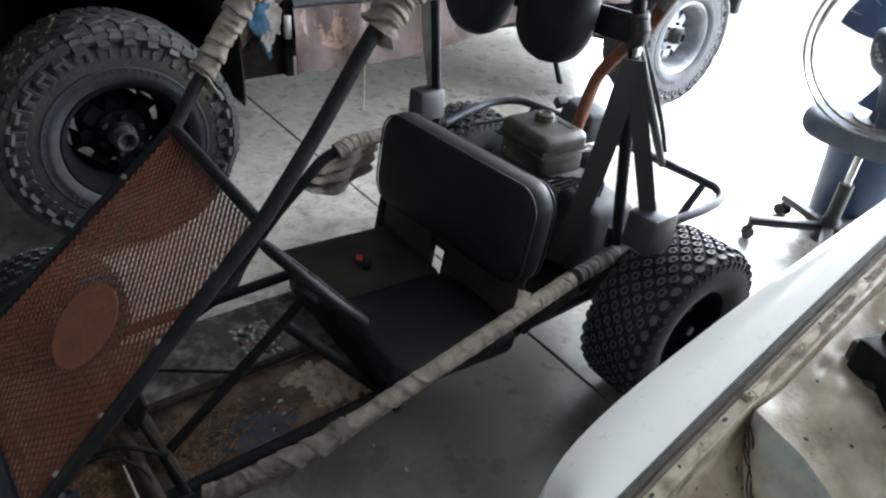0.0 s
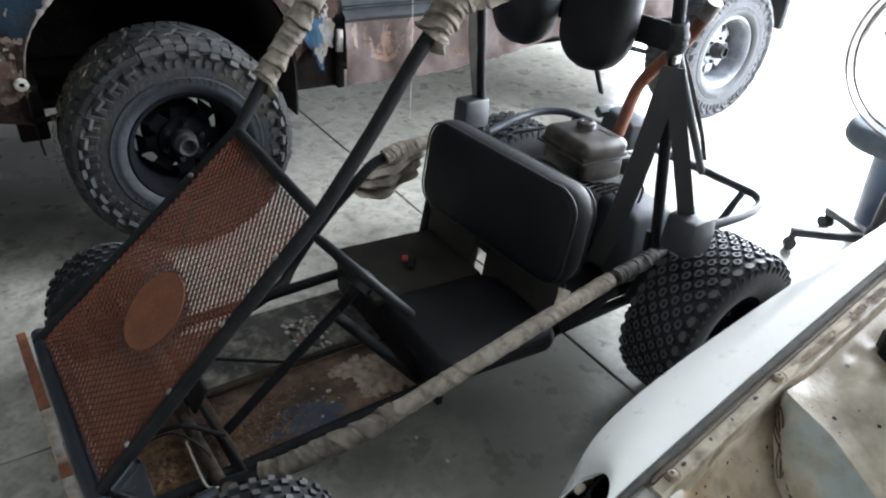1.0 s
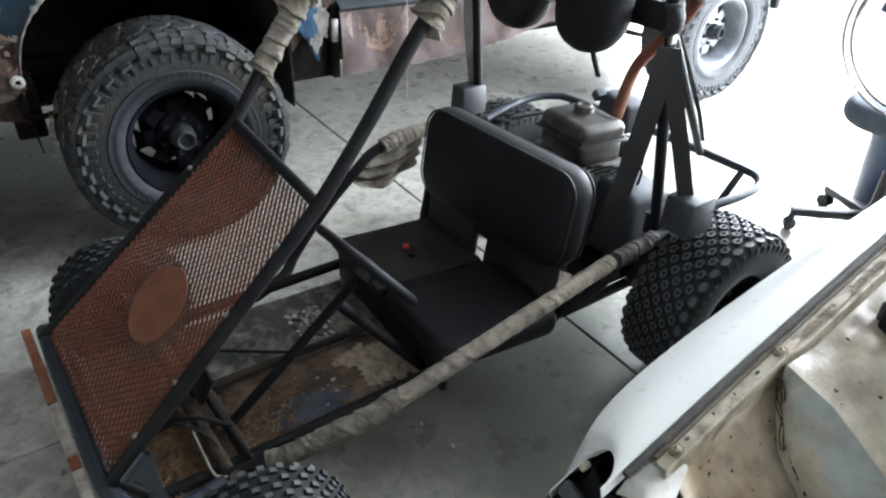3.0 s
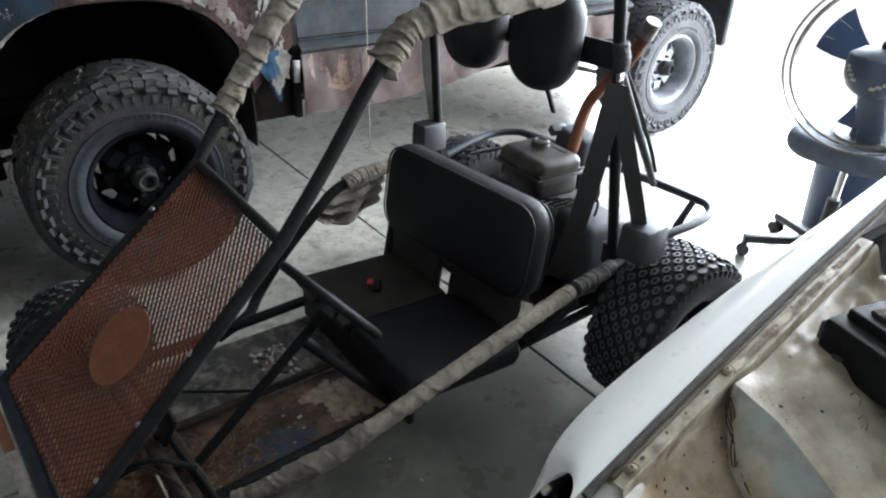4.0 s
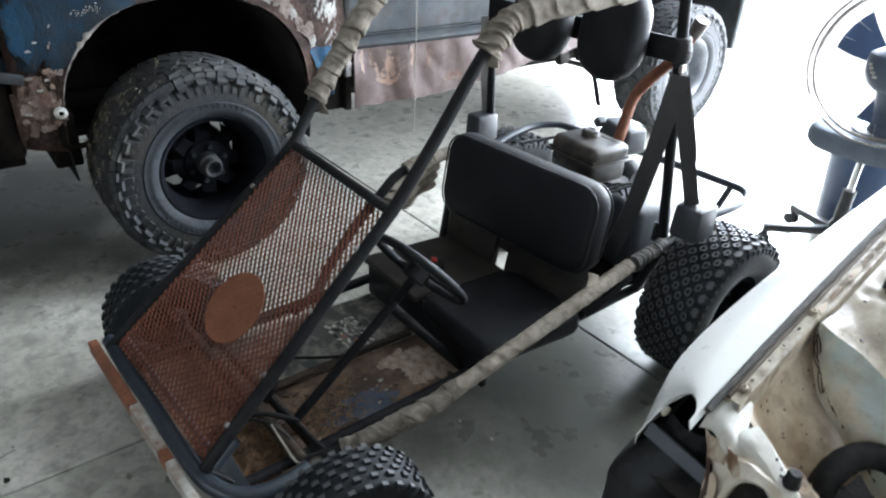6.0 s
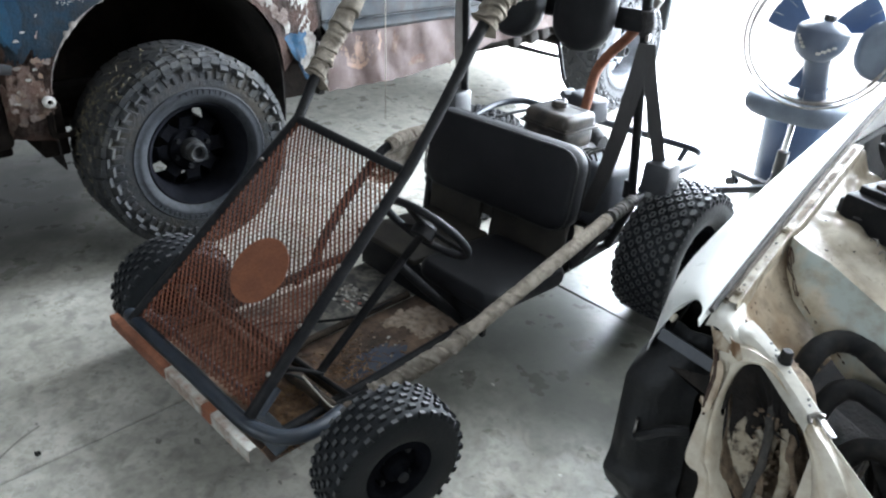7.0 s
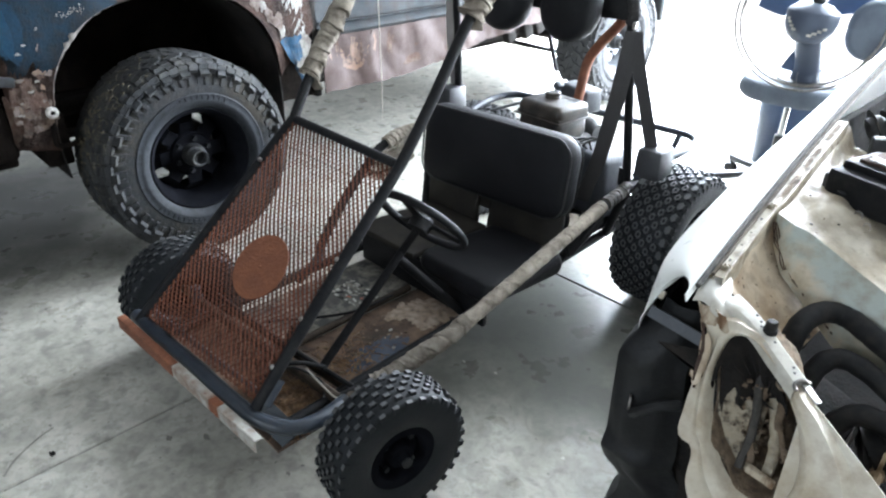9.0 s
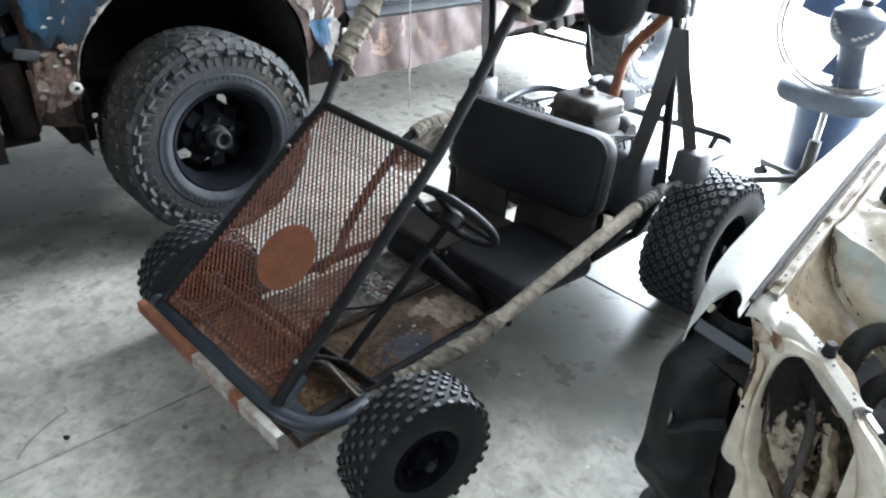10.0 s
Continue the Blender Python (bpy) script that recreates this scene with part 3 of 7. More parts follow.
def kart_wheel(name, parent, c, R, W, rim, out, style, steer=0.0, single=None):
    """A small off-road wheel with its axle along x; out is the side of its face."""
    prof = tyre_profile(R - 0.0075, W, rim)
    h = W / 2
    bm = B()
    # rim: barrel, dished disc and hub
    lathe(bm, [(rim + 0.004, -h * 0.82), (rim - 0.012, -h * 0.78), (rim - 0.02, -h * 0.5), (rim - 0.02, h * 0.5), (rim - 0.012, h * 0.78), (rim + 0.004, h * 0.82),
               (rim - 0.004, h * 0.84), (rim - 0.02, h * 0.79), (rim - 0.028, h * 0.5), (rim - 0.028, -h * 0.5), (rim - 0.02, -h * 0.79), (rim - 0.004, -h * 0.84)], 40, c, closed=True)
    d = out * h * 0.25
    lathe(bm, [(rim - 0.024, d - 0.004), (rim * 0.6, d + out * 0.012), (0.035, d + out * 0.004), (0.03, d + out * 0.03), (0.018, d + out * 0.034), (0.016, d + out * 0.05), (0.001, d + out * 0.052)], 32, c)
    lathe(bm, [(rim - 0.024, d - 0.010), (rim * 0.6, d + out * 0.004), (0.001, d - 0.004)], 32, c)
    spin(bm, c, steer)
    w = part(name, bm, M_RIMBLK, parent, "black steel rim")
    for k in range(5):
        bm = B()
        a = radians(45 + 90 * k)
        if k < 4:
            disc(bm, (c[0], c[1] + math.cos(a) * 0.05, c[2] + math.sin(a) * 0.05), 0.008, d + out * 0.004 - (0.014 if out < 0 else 0), 6, 0.014)
        else:
            disc(bm, c, 0.014, d + out * 0.05 - (0.006 if out < 0 else 0), 8, 0.006)
        spin(bm, c, steer)
        part("wheel_nut", bm, M_TYRE, w, "black steel nut", origin=c)
    bm = B()
    lathe(bm, prof, 72, c)
    spin(bm, c, steer)
    part("tyre", bm, M_TYRE, w, "black rubber tyre", origin=c)
    bm = B()
    knob = style == "knob"
    cols, cnt, wide = (9, 34, 0.82) if knob else (7, 30, 0.90)
    for j in range(cols):
        x = (j - (cols - 1) / 2) / (cols - 1) * W * wide
        edge = j in (0, cols - 1)
        if knob:
            size = (surf(prof, x) - (0.004 if edge else 0), 0.0255, 0.034 if edge else 0.0315, 0.0075, 0.0, 6, 0.0 if edge else 0.5)
        else:
            size = (surf(prof, x), 0.0128, 0.0155, 0.0062)
        me = knob_mesh("tread_knob", (M_TYRE, M_TYRET), lambda b: lug(b, (0, 0, 0), 0.0, x, *size, cap=1)) if single else None
        for i in range(cnt):
            a = 2 * math.pi * (i + 0.5 * (j % 2)) / cnt
            if single and single(math.cos(a), math.sin(a)):
                ob = new("tread_knob", me)
                ob.parent = w
                ob.location = Vector(c) - AT[w.name]
                ob.rotation_euler = (a, 0, steer)
            else:
                lug(bm, c, a, x, *size, cap=1)
    if knob:
        for sgn in (-1, 1):
            for i in range(52):
                a = 2 * math.pi * i / 52
                rr = R - 0.035
                p = Vector(c) + Vector((sgn * h * 0.955, math.cos(a) * rr, math.sin(a) * rr))
                box(bm, p, (0.005, 0.009, 0.020), Matrix.Rotation(a - math.pi / 2, 4, "X"), bevel=0)
    spin(bm, c, steer)
    part("tread", bm, [M_TYRE, M_TYRET], w, "dusty worn rubber knobs", origin=c)["kind"] = "stuff"
    return w


def mud_wheel(parent, c, out, rubber, rimmat, dust, seed):
    """A big mud-terrain truck wheel with its axle along x."""
    rnd = random.Random(seed)
    R, W, rim = 0.397, 0.285, 0.195
    h = W / 2
    prof = tyre_profile(R - 0.018, W, rim)
    bm = B()
    o = out
    # rim barrel, deep dish, lip
    lathe(bm, [(rim + 0.008, o * h * 0.80), (rim + 0.012, o * h * 0.86), (rim + 0.002, o * h * 0.88), (rim - 0.012, o * h * 0.8), (rim - 0.022, o * h * 0.6), (rim - 0.03, o * h * 0.3), (rim - 0.036, -o * h * 0.15),
               (rim - 0.036, -o * h * 0.8), (rim + 0.004, -o * h * 0.85)], 64, c)
    w = part("wheel", bm, rimmat, parent, "steel rim with a worn dusty lip")
    d = o * h * 0.08
    for k in range(8):
        bm = B()
        a0 = 2 * math.pi * k / 8
        # spoke plates leave windows between them
        pts = []
        for r, half in ((rim - 0.037, 0.27), (0.128, 0.21), (0.085, 0.392)):
            pts.append((r, half))
        lo, hi = [], []
        for r, half in pts:
            lo.append([Vector((d + o * (0.02 if r < 0.13 else 0.0), math.cos(a0 - half) * r, math.sin(a0 - half) * r)), Vector((d + o * (0.02 if r < 0.13 else 0.0), math.cos(a0 + half) * r, math.sin(a0 + half) * r))])
        vs = [[bm.verts.new(Vector(c) + q) for q in row] for row in lo]
        vb = [[bm.verts.new(Vector(c) + q - Vector((o * 0.008, 0, 0))) for q in row] for row in lo]
        for i in range(2):
            bm.faces.new((vs[i][0], vs[i][1], vs[i + 1][1], vs[i + 1][0]))
            bm.faces.new((vb[i][0], vb[i][1], vb[i + 1][1], vb[i + 1][0]))
            for s in (0, 1):
                bm.faces.new((vs[i][s], vs[i + 1][s], vb[i + 1][s], vb[i][s]))
        part("spoke", bm, rimmat, w, smooth=False, origin=c)
    bm = B()
    lathe(bm, [(0.088, d + o * 0.02), (0.082, d + o * 0.03), (0.06, d + o * 0.034), (0.001, d + o * 0.034)], 32, c)
    part("wheel_centre", bm, M_RIMBLK if rimmat is M_RIMBLK else rimmat, w, "steel wheel centre")
    bm = B()
    lathe(bm, [(0.046, d + o * 0.03), (0.043, d + o * 0.070), (0.036, d + o * 0.077), (0.035, d + o * 0.098), (0.031, d + o * 0.104), (0.025, d + o * 0.102), (0.022, d + o * 0.084), (0.001, d + o * 0.082)], 28, c)
    part("hub", bm, M_MUDBLOCK, w, "dusty steel locking hub", origin=c)
    for k in range(6):
        bm = B()
        a = 2 * math.pi * (k + 0.3) / 6
        disc(bm, (c[0], c[1] + math.cos(a) * 0.068, c[2] + math.sin(a) * 0.066), 0.010, d + o * 0.034 - (0.016 if o < 0 else 0), 6, 0.016)
        part("wheel_nut", bm, M_TYRE, w, origin=c)
    bm = B()
    lathe(bm, [(0.001, d - o * 0.012), (0.112, d - o * 0.012), (0.118, d - o * 0.02), (0.118, d - o * 0.10), (0.001, d - o * 0.10)], 36, (c[0], c[1], c[2] + 0.012))
    part("brake_drum", bm, M_ARCH, w, "black brake drum", origin=c)
    bm = B()
    lathe(bm, prof, 96, c)
    part("tyre", bm, rubber, w, "big mud-terrain tyre caked with dry mud" if rubber is M_MUDTYRE else "dusty mud-terrain tyre", origin=c)
    bm = B()

    def wall_x(r):
        """Half width of the sidewall at a radius."""
        for (r0, x0), (r1, x1) in zip(prof[8:], prof[9:]):
            if r1 <= r <= r0:
                return x1 + (x0 - x1) * (r - r1) / (r0 - r1)
        return h

    def scuff(b):
        for v in b.verts:
            v.co += noise.noise_vector((v.co - Vector(c)) * 22) * 0.0034 + noise.noise_vector((v.co - Vector(c)) * 7) * 0.003

    def stud(bm, s, a, r, wide, tall, high, turn=0.0):
        """One raised block on the sidewall, wide along the rim and tall along the radius."""
        rad, tan = Vector((0, math.cos(a), math.sin(a))), Vector((0, -math.sin(a), math.cos(a)))
        rad, tan = rad * math.cos(turn) + tan * math.sin(turn), tan * math.cos(turn) - rad * math.sin(turn)
        mid = Vector((s * wall_x(r), math.cos(a) * r, math.sin(a) * r))
        slope = (wall_x(r + tall / 2) - wall_x(r - tall / 2)) / tall
        rad = (rad + Vector((s * slope, 0, 0))).normalized()
        face = tan.cross(rad) * (1 if tan.cross(rad).x * s > 0 else -1)
        lo, hi = [], []
        for qa, qr in ((-1, -1), (1, -1), (1, 1), (-1, 1)):
            lo.append(bm.verts.new(Vector(c) + mid + tan * (qa * wide / 2) + rad * (qr * tall / 2) - face * 0.006))
            hi.append(bm.verts.new(Vector(c) + mid + tan * (qa * wide * 0.44) + rad * (qr * tall * 0.45) + face * high))
        for k in range(4):
            bm.faces.new((lo[k], lo[(k + 1) % 4], hi[(k + 1) % 4], hi[k]))
        bm.faces.new(hi)

    n = 30
    for i in range(n):
        a = 2 * math.pi * i / n
        for s in (-1, 1):
            j = rnd.uniform(-0.06, 0.06)
            a2 = a + (math.pi / n if s > 0 else 0)
            # slanting centre blocks in pairs, shoulder bars that turn over onto the sidewall
            lug(bm, c, a2, s * 0.018, surf(prof, s * 0.018), 0.043, 0.066, 0.008, s * 0.5 + j)
            lug(bm, c, a2 + 0.5 * math.pi / n, s * 0.056, surf(prof, s * 0.056), 0.042, 0.068, 0.008, -s * 0.45 + j)
            lug(bm, c, a2 - 0.35 * math.pi / n, s * 0.094, surf(prof, s * 0.094), 0.038, 0.040, 0.010, s * 0.15 + j)
            lug(bm, c, a2 + 0.62 * math.pi / n, s * 0.098, surf(prof, s * 0.098), 0.046, 0.034, 0.010, -s * 0.1 + j)
            for q in (-0.25, 0.25):
                a3 = a2 + q * 2 * math.pi / n + rnd.uniform(-0.006, 0.006)
                long = 0.052 if q > 0 else 0.036
                near = rubber is M_MUDTYRE and s == out
                bar = B() if near else bm
                lug(bar, c, a3, s * 0.125, surf(prof, s * 0.125), 0.040, 0.0365, 0.010, j)
                stud(bar, s, a3, R - 0.022 - long / 2, 0.0375, long + 0.006, 0.0085, rnd.uniform(-0.05, 0.05))
                low = B() if near else bm
                stud(low, s, a3 + 0.5 * math.pi / n, R - 0.080, 0.017, 0.040 + 0.010 * (q < 0), 0.004, 0.12 * s)
                if near:
                    for nm, b in (("shoulder_block", bar), ("side_block", low)):
                        scuff(b)
                        part(nm, b, M_MUDBLOCK, w, origin=c)
    scuff(bm)
    part("tread", bm, M_MUDBLOCK if rubber is M_MUDTYRE else rubber, w, "worn muddy tread blocks" if rubber is M_MUDTYRE else "dusty tread blocks", origin=c)["kind"] = "stuff"
    bm = B()
    # smooth dusty band of the sidewall with rings and raised marks
    s = o * h
    lathe(bm, [(rim + 0.006, s * 0.84), (rim + 0.016, s * 0.95), (rim + 0.034, s * 1.004), (rim + 0.040, s * 1.018), (rim + 0.046, s * 1.008), (rim + 0.060, s * 1.010), (rim + 0.064, s * 1.02), (rim + 0.068, s * 1.0)], 96, c)
    for a0, cnt in ((60, 9), (215, 11)):
        for k in range(cnt):
            a = radians(a0 + k * 5.2)
            rr = rim + 0.053
            p = Vector(c) + Vector((s * 1.02, math.cos(a) * rr, math.sin(a) * rr))
            box(bm, p, (0.004, rnd.uniform(0.008, 0.014), 0.014), Matrix.Rotation(a - math.pi / 2, 4, "X"), bevel=0)
    part("sidewall_band", bm, dust, w, "dusty blue-grey sidewall band with raised marks", origin=c)
    return w


# ---- buggy ----
buggy = thing("buggy", (0.16, 0.8, 0.0), "home-built black tube-frame buggy with rusty mesh front on knobby tyres", "buggy")


def sk(x, y, z):
    """The frame stands a little askew and its tail leans away."""
    back = max(0.0, y - 1.05)
    return (x - 0.05 * min(1.0, back / 0.35), y + 0.07 * (x - 0.16) + 0.2 * back, z)


def frame_tube(name, pts, r, mat=M_BLACK, label="", per=6, smooth=True, n=12):
    b = B()
    tube(b, [sk(*p) for p in pts], r, n=n, per=per, smooth=smooth)
    return part(name, b, mat, buggy, label)


bumper = frame_tube("front_bumper", [(-0.115, 0.025, 0.285), (0.0, 0.022, 0.281), (0.2, 0.022, 0.277), (0.36, 0.02, 0.270), (0.47, 0.028, 0.262), (0.535, 0.065, 0.255), (0.555, 0.13, 0.25), (0.54, 0.22, 0.245)], 0.019, M_FRAME, "bent blue-black steel bumper tube")
# angle strip before the bumper: rusty half, flaking white half
for nm, x0, x1, mt, lb in (("bumper_strip", -0.125, 0.165, M_RUST, "rusty brown angle strip"), ("bumper_strip", 0.168, 0.335, M_WHITER, "flaking white and rusty angle strip"), ("strip_break", 0.337, 0.375, M_RUSTO, "rusted-through stretch of the strip"), ("bumper_strip", 0.377, 0.53, M_WHITER, "flaking white angle strip")):
    bm = B()
    xa, xb = x0, x1
    for (dy, dz, sy, sz) in ((-0.034, -0.014, 0.003, 0.036), (-0.024, 0.003, 0.020, 0.003)):
        c = sk((xa + xb) / 2, 0.012 + dy, 0.279 + dz - 0.045 * ((xa + xb) / 2 - 0.16))
        L = Vector(sk(xb, 0, 0)) - Vector(sk(xa, 0, 0))
        rot = Matrix.Rotation(math.atan2(L.y, L.x), 4, "Z") @ Matrix.Rotation(math.atan(0.045), 4, "Y")
        v = box(bm, c, (L.length, sy, sz), rot, bevel=0.001, seg=1)
    part(nm, bm, mt, buggy, lb, smooth=False)
# windscreen posts and hoops
frame_tube("windscreen_post", [(0.45, 0.033, 0.280), (0.42, 0.525, 0.750)], 0.0148)
frame_tube("windscreen_post", [(-0.078, 0.015, 0.285), (-0.043, 0.550, 0.760)], 0.0148)
frame_tube("hoop", [(0.42, 0.522, 0.745), (0.42, 0.64, 0.90), (0.42, 0.752, 1.06), (0.43, 0.82, 1.135), (0.455, 0.93, 1.175), (0.52, 1.28, 1.215)], 0.0148, per=4)
frame_tube("hoop", [(-0.043, 0.547, 0.755), (-0.07, 0.645, 0.875), (-0.085, 0.81, 1.08), (-0.09, 0.92, 1.17), (-0.12, 1.28, 1.215)], 0.0148, per=4)
frame_tube("windscreen_top_rail", [(-0.043, 0.550, 0.758), (0.42, 0.525, 0.747)], 0.0125)
frame_tube("windscreen_bottom_rail", [(-0.08, 0.055, 0.305), (0.45, 0.060, 0.300)], 0.008, M_FRAME)
for p in ((0.43, 0.44, 0.667), (0.437, 0.32, 0.55), (0.443, 0.2, 0.436), (0.448, 0.105, 0.346), (-0.03, 0.43, 0.652)):
    bm = B()
    bmesh.ops.create_icosphere(bm, subdivisions=2, radius=0.007, matrix=Matrix.Translation(Vector(sk(p[0] - 0.012, p[1] - 0.006, p[2] + 0.014))))
    part("screen_bolt", bm, M_STEEL, buggy)

# expanded steel sheet in the windscreen
bm = B()
ROWS_M, CELLS = 66, 26
ta, tb = Vector(sk(-0.062, 0.032, 0.303)), Vector(sk(0.442, 0.038, 0.298))
tc_, td = Vector(sk(-0.031, 0.537, 0.753)), Vector(sk(0.414, 0.515, 0.739))
nrm = (tb - ta).cross(tc_ - ta).normalized()


def on_screen(u, v):
    p = ta.lerp(tb, u).lerp(tc_.lerp(td, u), v)
    sag = -0.006 * math.sin(math.pi * u) * math.sin(math.pi * v) + 0.003 * noise.noise(Vector((u * 4, v * 5, 3)))
    return p + nrm * sag


up_ = ((tc_ - ta) + (td - tb)).normalized()
lean_ = (up_ * 0.80 - nrm * 0.60) * 0.0036      # half width of a strand, leaning back at its top
edge_ = (up_ * 0.85 + nrm * 0.52) * 0.0007
for r in range(ROWS_M):
    v0 = (r + 0.5) / ROWS_M
    amp = 0.5 / ROWS_M
    prev = None
    for k in range(2 * CELLS + 1):
        u = k / (2 * CELLS)
        v = v0 + (amp * 0.86 if (k + r) % 2 else -amp * 0.86)
        p = on_screen(u, min(max(v, 0), 1))
        cur = [bm.verts.new(p + q) for q in (lean_ + edge_, lean_ - edge_, -lean_ - edge_, edge_ - lean_)]
        if prev:
            for j in range(4):
                bm.faces.new((prev[j], prev[(j + 1) % 4], cur[(j + 1) % 4], cur[j]))
        prev = cur
# old rings of dark stain round the plate and at the top
mid_ = on_screen(0.53, 0.415)
top_ = on_screen(0.50, 0.80)
for fc in bm.faces:
    q = fc.calc_center_median()
    wob = 0.012 * noise.noise(q * 14)
    d1, d2 = (q - mid_).length + wob, (q - top_).length + wob
    if 0.088 < d1 < 0.128 or 0.135 < d2 < 0.160:
        fc.material_index = 1
part("expanded_mesh", bm, [M_MESH, M_MESHD], buggy, "rusty brown expanded steel mesh", smooth=False)
bm = B()
cd = on_screen(0.53, 0.415) + nrm * 0.006
rotd = nrm.to_track_quat("X", "Z").to_matrix().to_4x4()
disc(bm, (0, 0, 0), 0.090, 0, 48, 0.003)
disc(bm, (0, 0, 0), 0.004, 0.003, 10, 0.003)
bmesh.ops.transform(bm, matrix=Matrix.Translation(cd) @ rotd, verts=bm.verts)
part("round_plate", bm, M_RUSTO, buggy, "round plate of orange rust")

# floor pan
bm = B()
box(bm, sk(0.02, 0.50, 0.146), (0.27, 0.74, 0.006), bevel=0.001, seg=1)
part("floor_panel", bm, M_PANL, buggy, "grey floor panel with flaking paint", smooth=False)
bm = B()
box(bm, sk(0.295, 0.50, 0.144), (0.27, 0.74, 0.006), bevel=0.001, seg=1)
part("floor_panel", bm, M_PANR, buggy, "brown worn floor panel", smooth=False)


def patch(name, x, y, z, rx, ry, mat, label, seed, n=90):
    """A thin ragged flake lying on the floor panel."""
    b = B()
    rings = []
    for s0, dz in ((1.0, 0.0), (0.96, 0.0012), (0.5, 0.0014)):
        ring = []
        for k in range(n):
            a = 2 * math.pi * k / n
            s = s0 * (1 + 0.42 * noise.noise(Vector((math.cos(a) * 1.5, math.sin(a) * 1.5, seed))) + 0.30 * noise.noise(Vector((math.cos(a) * 6, math.sin(a) * 6, seed))) + 0.16 * noise.noise(Vector((math.cos(a) * 17, math.sin(a) * 17, seed))))
            ring.append(b.verts.new(sk(x + math.cos(a) * rx * s, y + math.sin(a) * ry * s, z + dz)))
        rings.append(ring)
    mid = b.verts.new(sk(x, y, z + 0.0014))
    for p, q in zip(rings, rings[1:]):
        for k in range(n):
            b.faces.new((p[k], p[(k + 1) % n], q[(k + 1) % n], q[k]))
    for k in range(n):
        b.faces.new((rings[-1][k], rings[-1][(k + 1) % n], mid))
    part(name, b, mat, buggy, label)


patch("bare_patch", 0.30, 0.745, 0.1475, 0.085, 0.085, M_FLAKE, "tan bare patch in the floor paint", 1)
patch("bare_patch", 0.235, 0.68, 0.1473, 0.03, 0.06, M_FLAKE, "", 7)
rs = random.Random(83)
for k in range(30):
    a, q = rs.uniform(0, 6.28), rs.uniform(0.75, 1.25)
    r_ = rs.uniform(0.003, 0.011)
    patch("paint_chip", 0.30 + math.cos(a) * 0.085 * q, 0.745 + math.sin(a) * 0.085 * q, 0.1479 + 0.0001 * (k % 5), r_, r_ * rs.uniform(0.6, 1.6), M_FLAKE if k % 4 else M_PANR, "", 300 + k, 26)
for k in range(8):
    r_ = rs.uniform(0.002, 0.005)
    patch("paint_chip", rs.gauss(0.315, 0.02), rs.gauss(0.565, 0.015), 0.1492, r_, r_ * 1.2, M_PAPERW if k % 2 else M_FLAKE, "", 370 + k, 20)
patch("blue_paint_patch", 0.345, 0.50, 0.1473, 0.055, 0.10, M_BLUEP, "faded blue paint on the floor", 3)
patch("bare_patch", -0.03, 0.42, 0.1495, 0.05, 0.06, M_PANL, "", 9)
# torn sticker, its print no longer readable
bm = B()
box(bm, sk(0.045, 0.655, 0.1505), (0.15, 0.11, 0.001), Matrix.Rotation(radians(8), 4, "Z"), bevel=0)
stick = part("sticker", bm, M_PANL, buggy, "torn black and white sticker with unreadable print", smooth=False)
rs = random.Random(5)
for k in range(34):
    bm = B()
    box(bm, sk(-0.018 + 0.025 * (k % 6) + rs.uniform(-0.008, 0.008), 0.607 + 0.018 * (k // 6) + rs.uniform(-0.004, 0.004), 0.1515 + 0.0001 * (k % 5)), (rs.uniform(0.008, 0.026), rs.uniform(0.004, 0.012), 0.001), Matrix.Rotation(radians(rs.uniform(-40, 50)), 4, "Z"), bevel=0)
    part("print_mark", bm, M_PAPERR if k in (9, 16) else (M_BLACK if k % 5 == 2 else M_PAPERW), stick, smooth=False)

for k, (px_, pz_, w_, h_) in enumerate(((0.30, 0.225, 0.030, 0.020), (0.335, 0.205, 0.022, 0.030), (0.36, 0.235, 0.014, 0.012), (0.385, 0.195, 0.022, 0.016), (0.27, 0.195, 0.016, 0.012))):
    bm = B()
    ring = []
    for q in range(36):
        a = 2 * math.pi * q / 36
        k_ = 1 + 0.7 * noise.noise(Vector((math.cos(a) * 2, math.sin(a) * 2, 60 + k))) + 0.35 * noise.noise(Vector((math.cos(a) * 7, math.sin(a) * 7, 60 + k)))
        ring.append(bm.verts.new(sk(px_ + math.cos(a) * w_ * k_, 0.8145, pz_ + math.sin(a) * h_ * k_)))
    bm.faces.new(ring)
    part("paint_scuff", bm, M_PAPERW, buggy, "pale scuffed patch on the seat riser", smooth=False)
bm = B()
tube(bm, [sk(0.462, 0.055, 0.283), sk(0.458, 0.105, 0.330)], 0.0105, n=14, per=2, cap=False)
tube(bm, [sk(0.462, 0.055, 0.283), sk(0.458, 0.105, 0.330)], 0.0080, n=14, per=2, cap=False)
part("stub_tube", bm, M_FRAME, buggy, "short open tube beside the post")

# rails
frame_tube("side_rail", [(-0.125, 0.12, 0.175), (-0.125, 1.7, 0.20)], 0.016)
frame_tube("side_rail", [(0.445, 0.12, 0.175), (0.455, 1.7, 0.20)], 0.016)
frame_tube("centre_tube", [(0.165, 0.20, 0.165), (0.165, 0.78, 0.170)], 0.012, M_DIRTB)
frame_tube("cross_tube", [(-0.125, 0.30, 0.18), (0.445, 0.30, 0.18)], 0.014, M_DIRTB)
frame_tube("cross_tube", [(-0.125, 0.86, 0.185), (0.45, 0.86, 0.185)], 0.016)
frame_tube("front_stay", [(-0.115, 0.025, 0.28), (-0.13, 0.14, 0.20)], 0.014, M_BLACK)
frame_tube("front_stay", [(0.41, 0.03, 0.255), (0.435, 0.09, 0.19)], 0.012, M_BLACK)
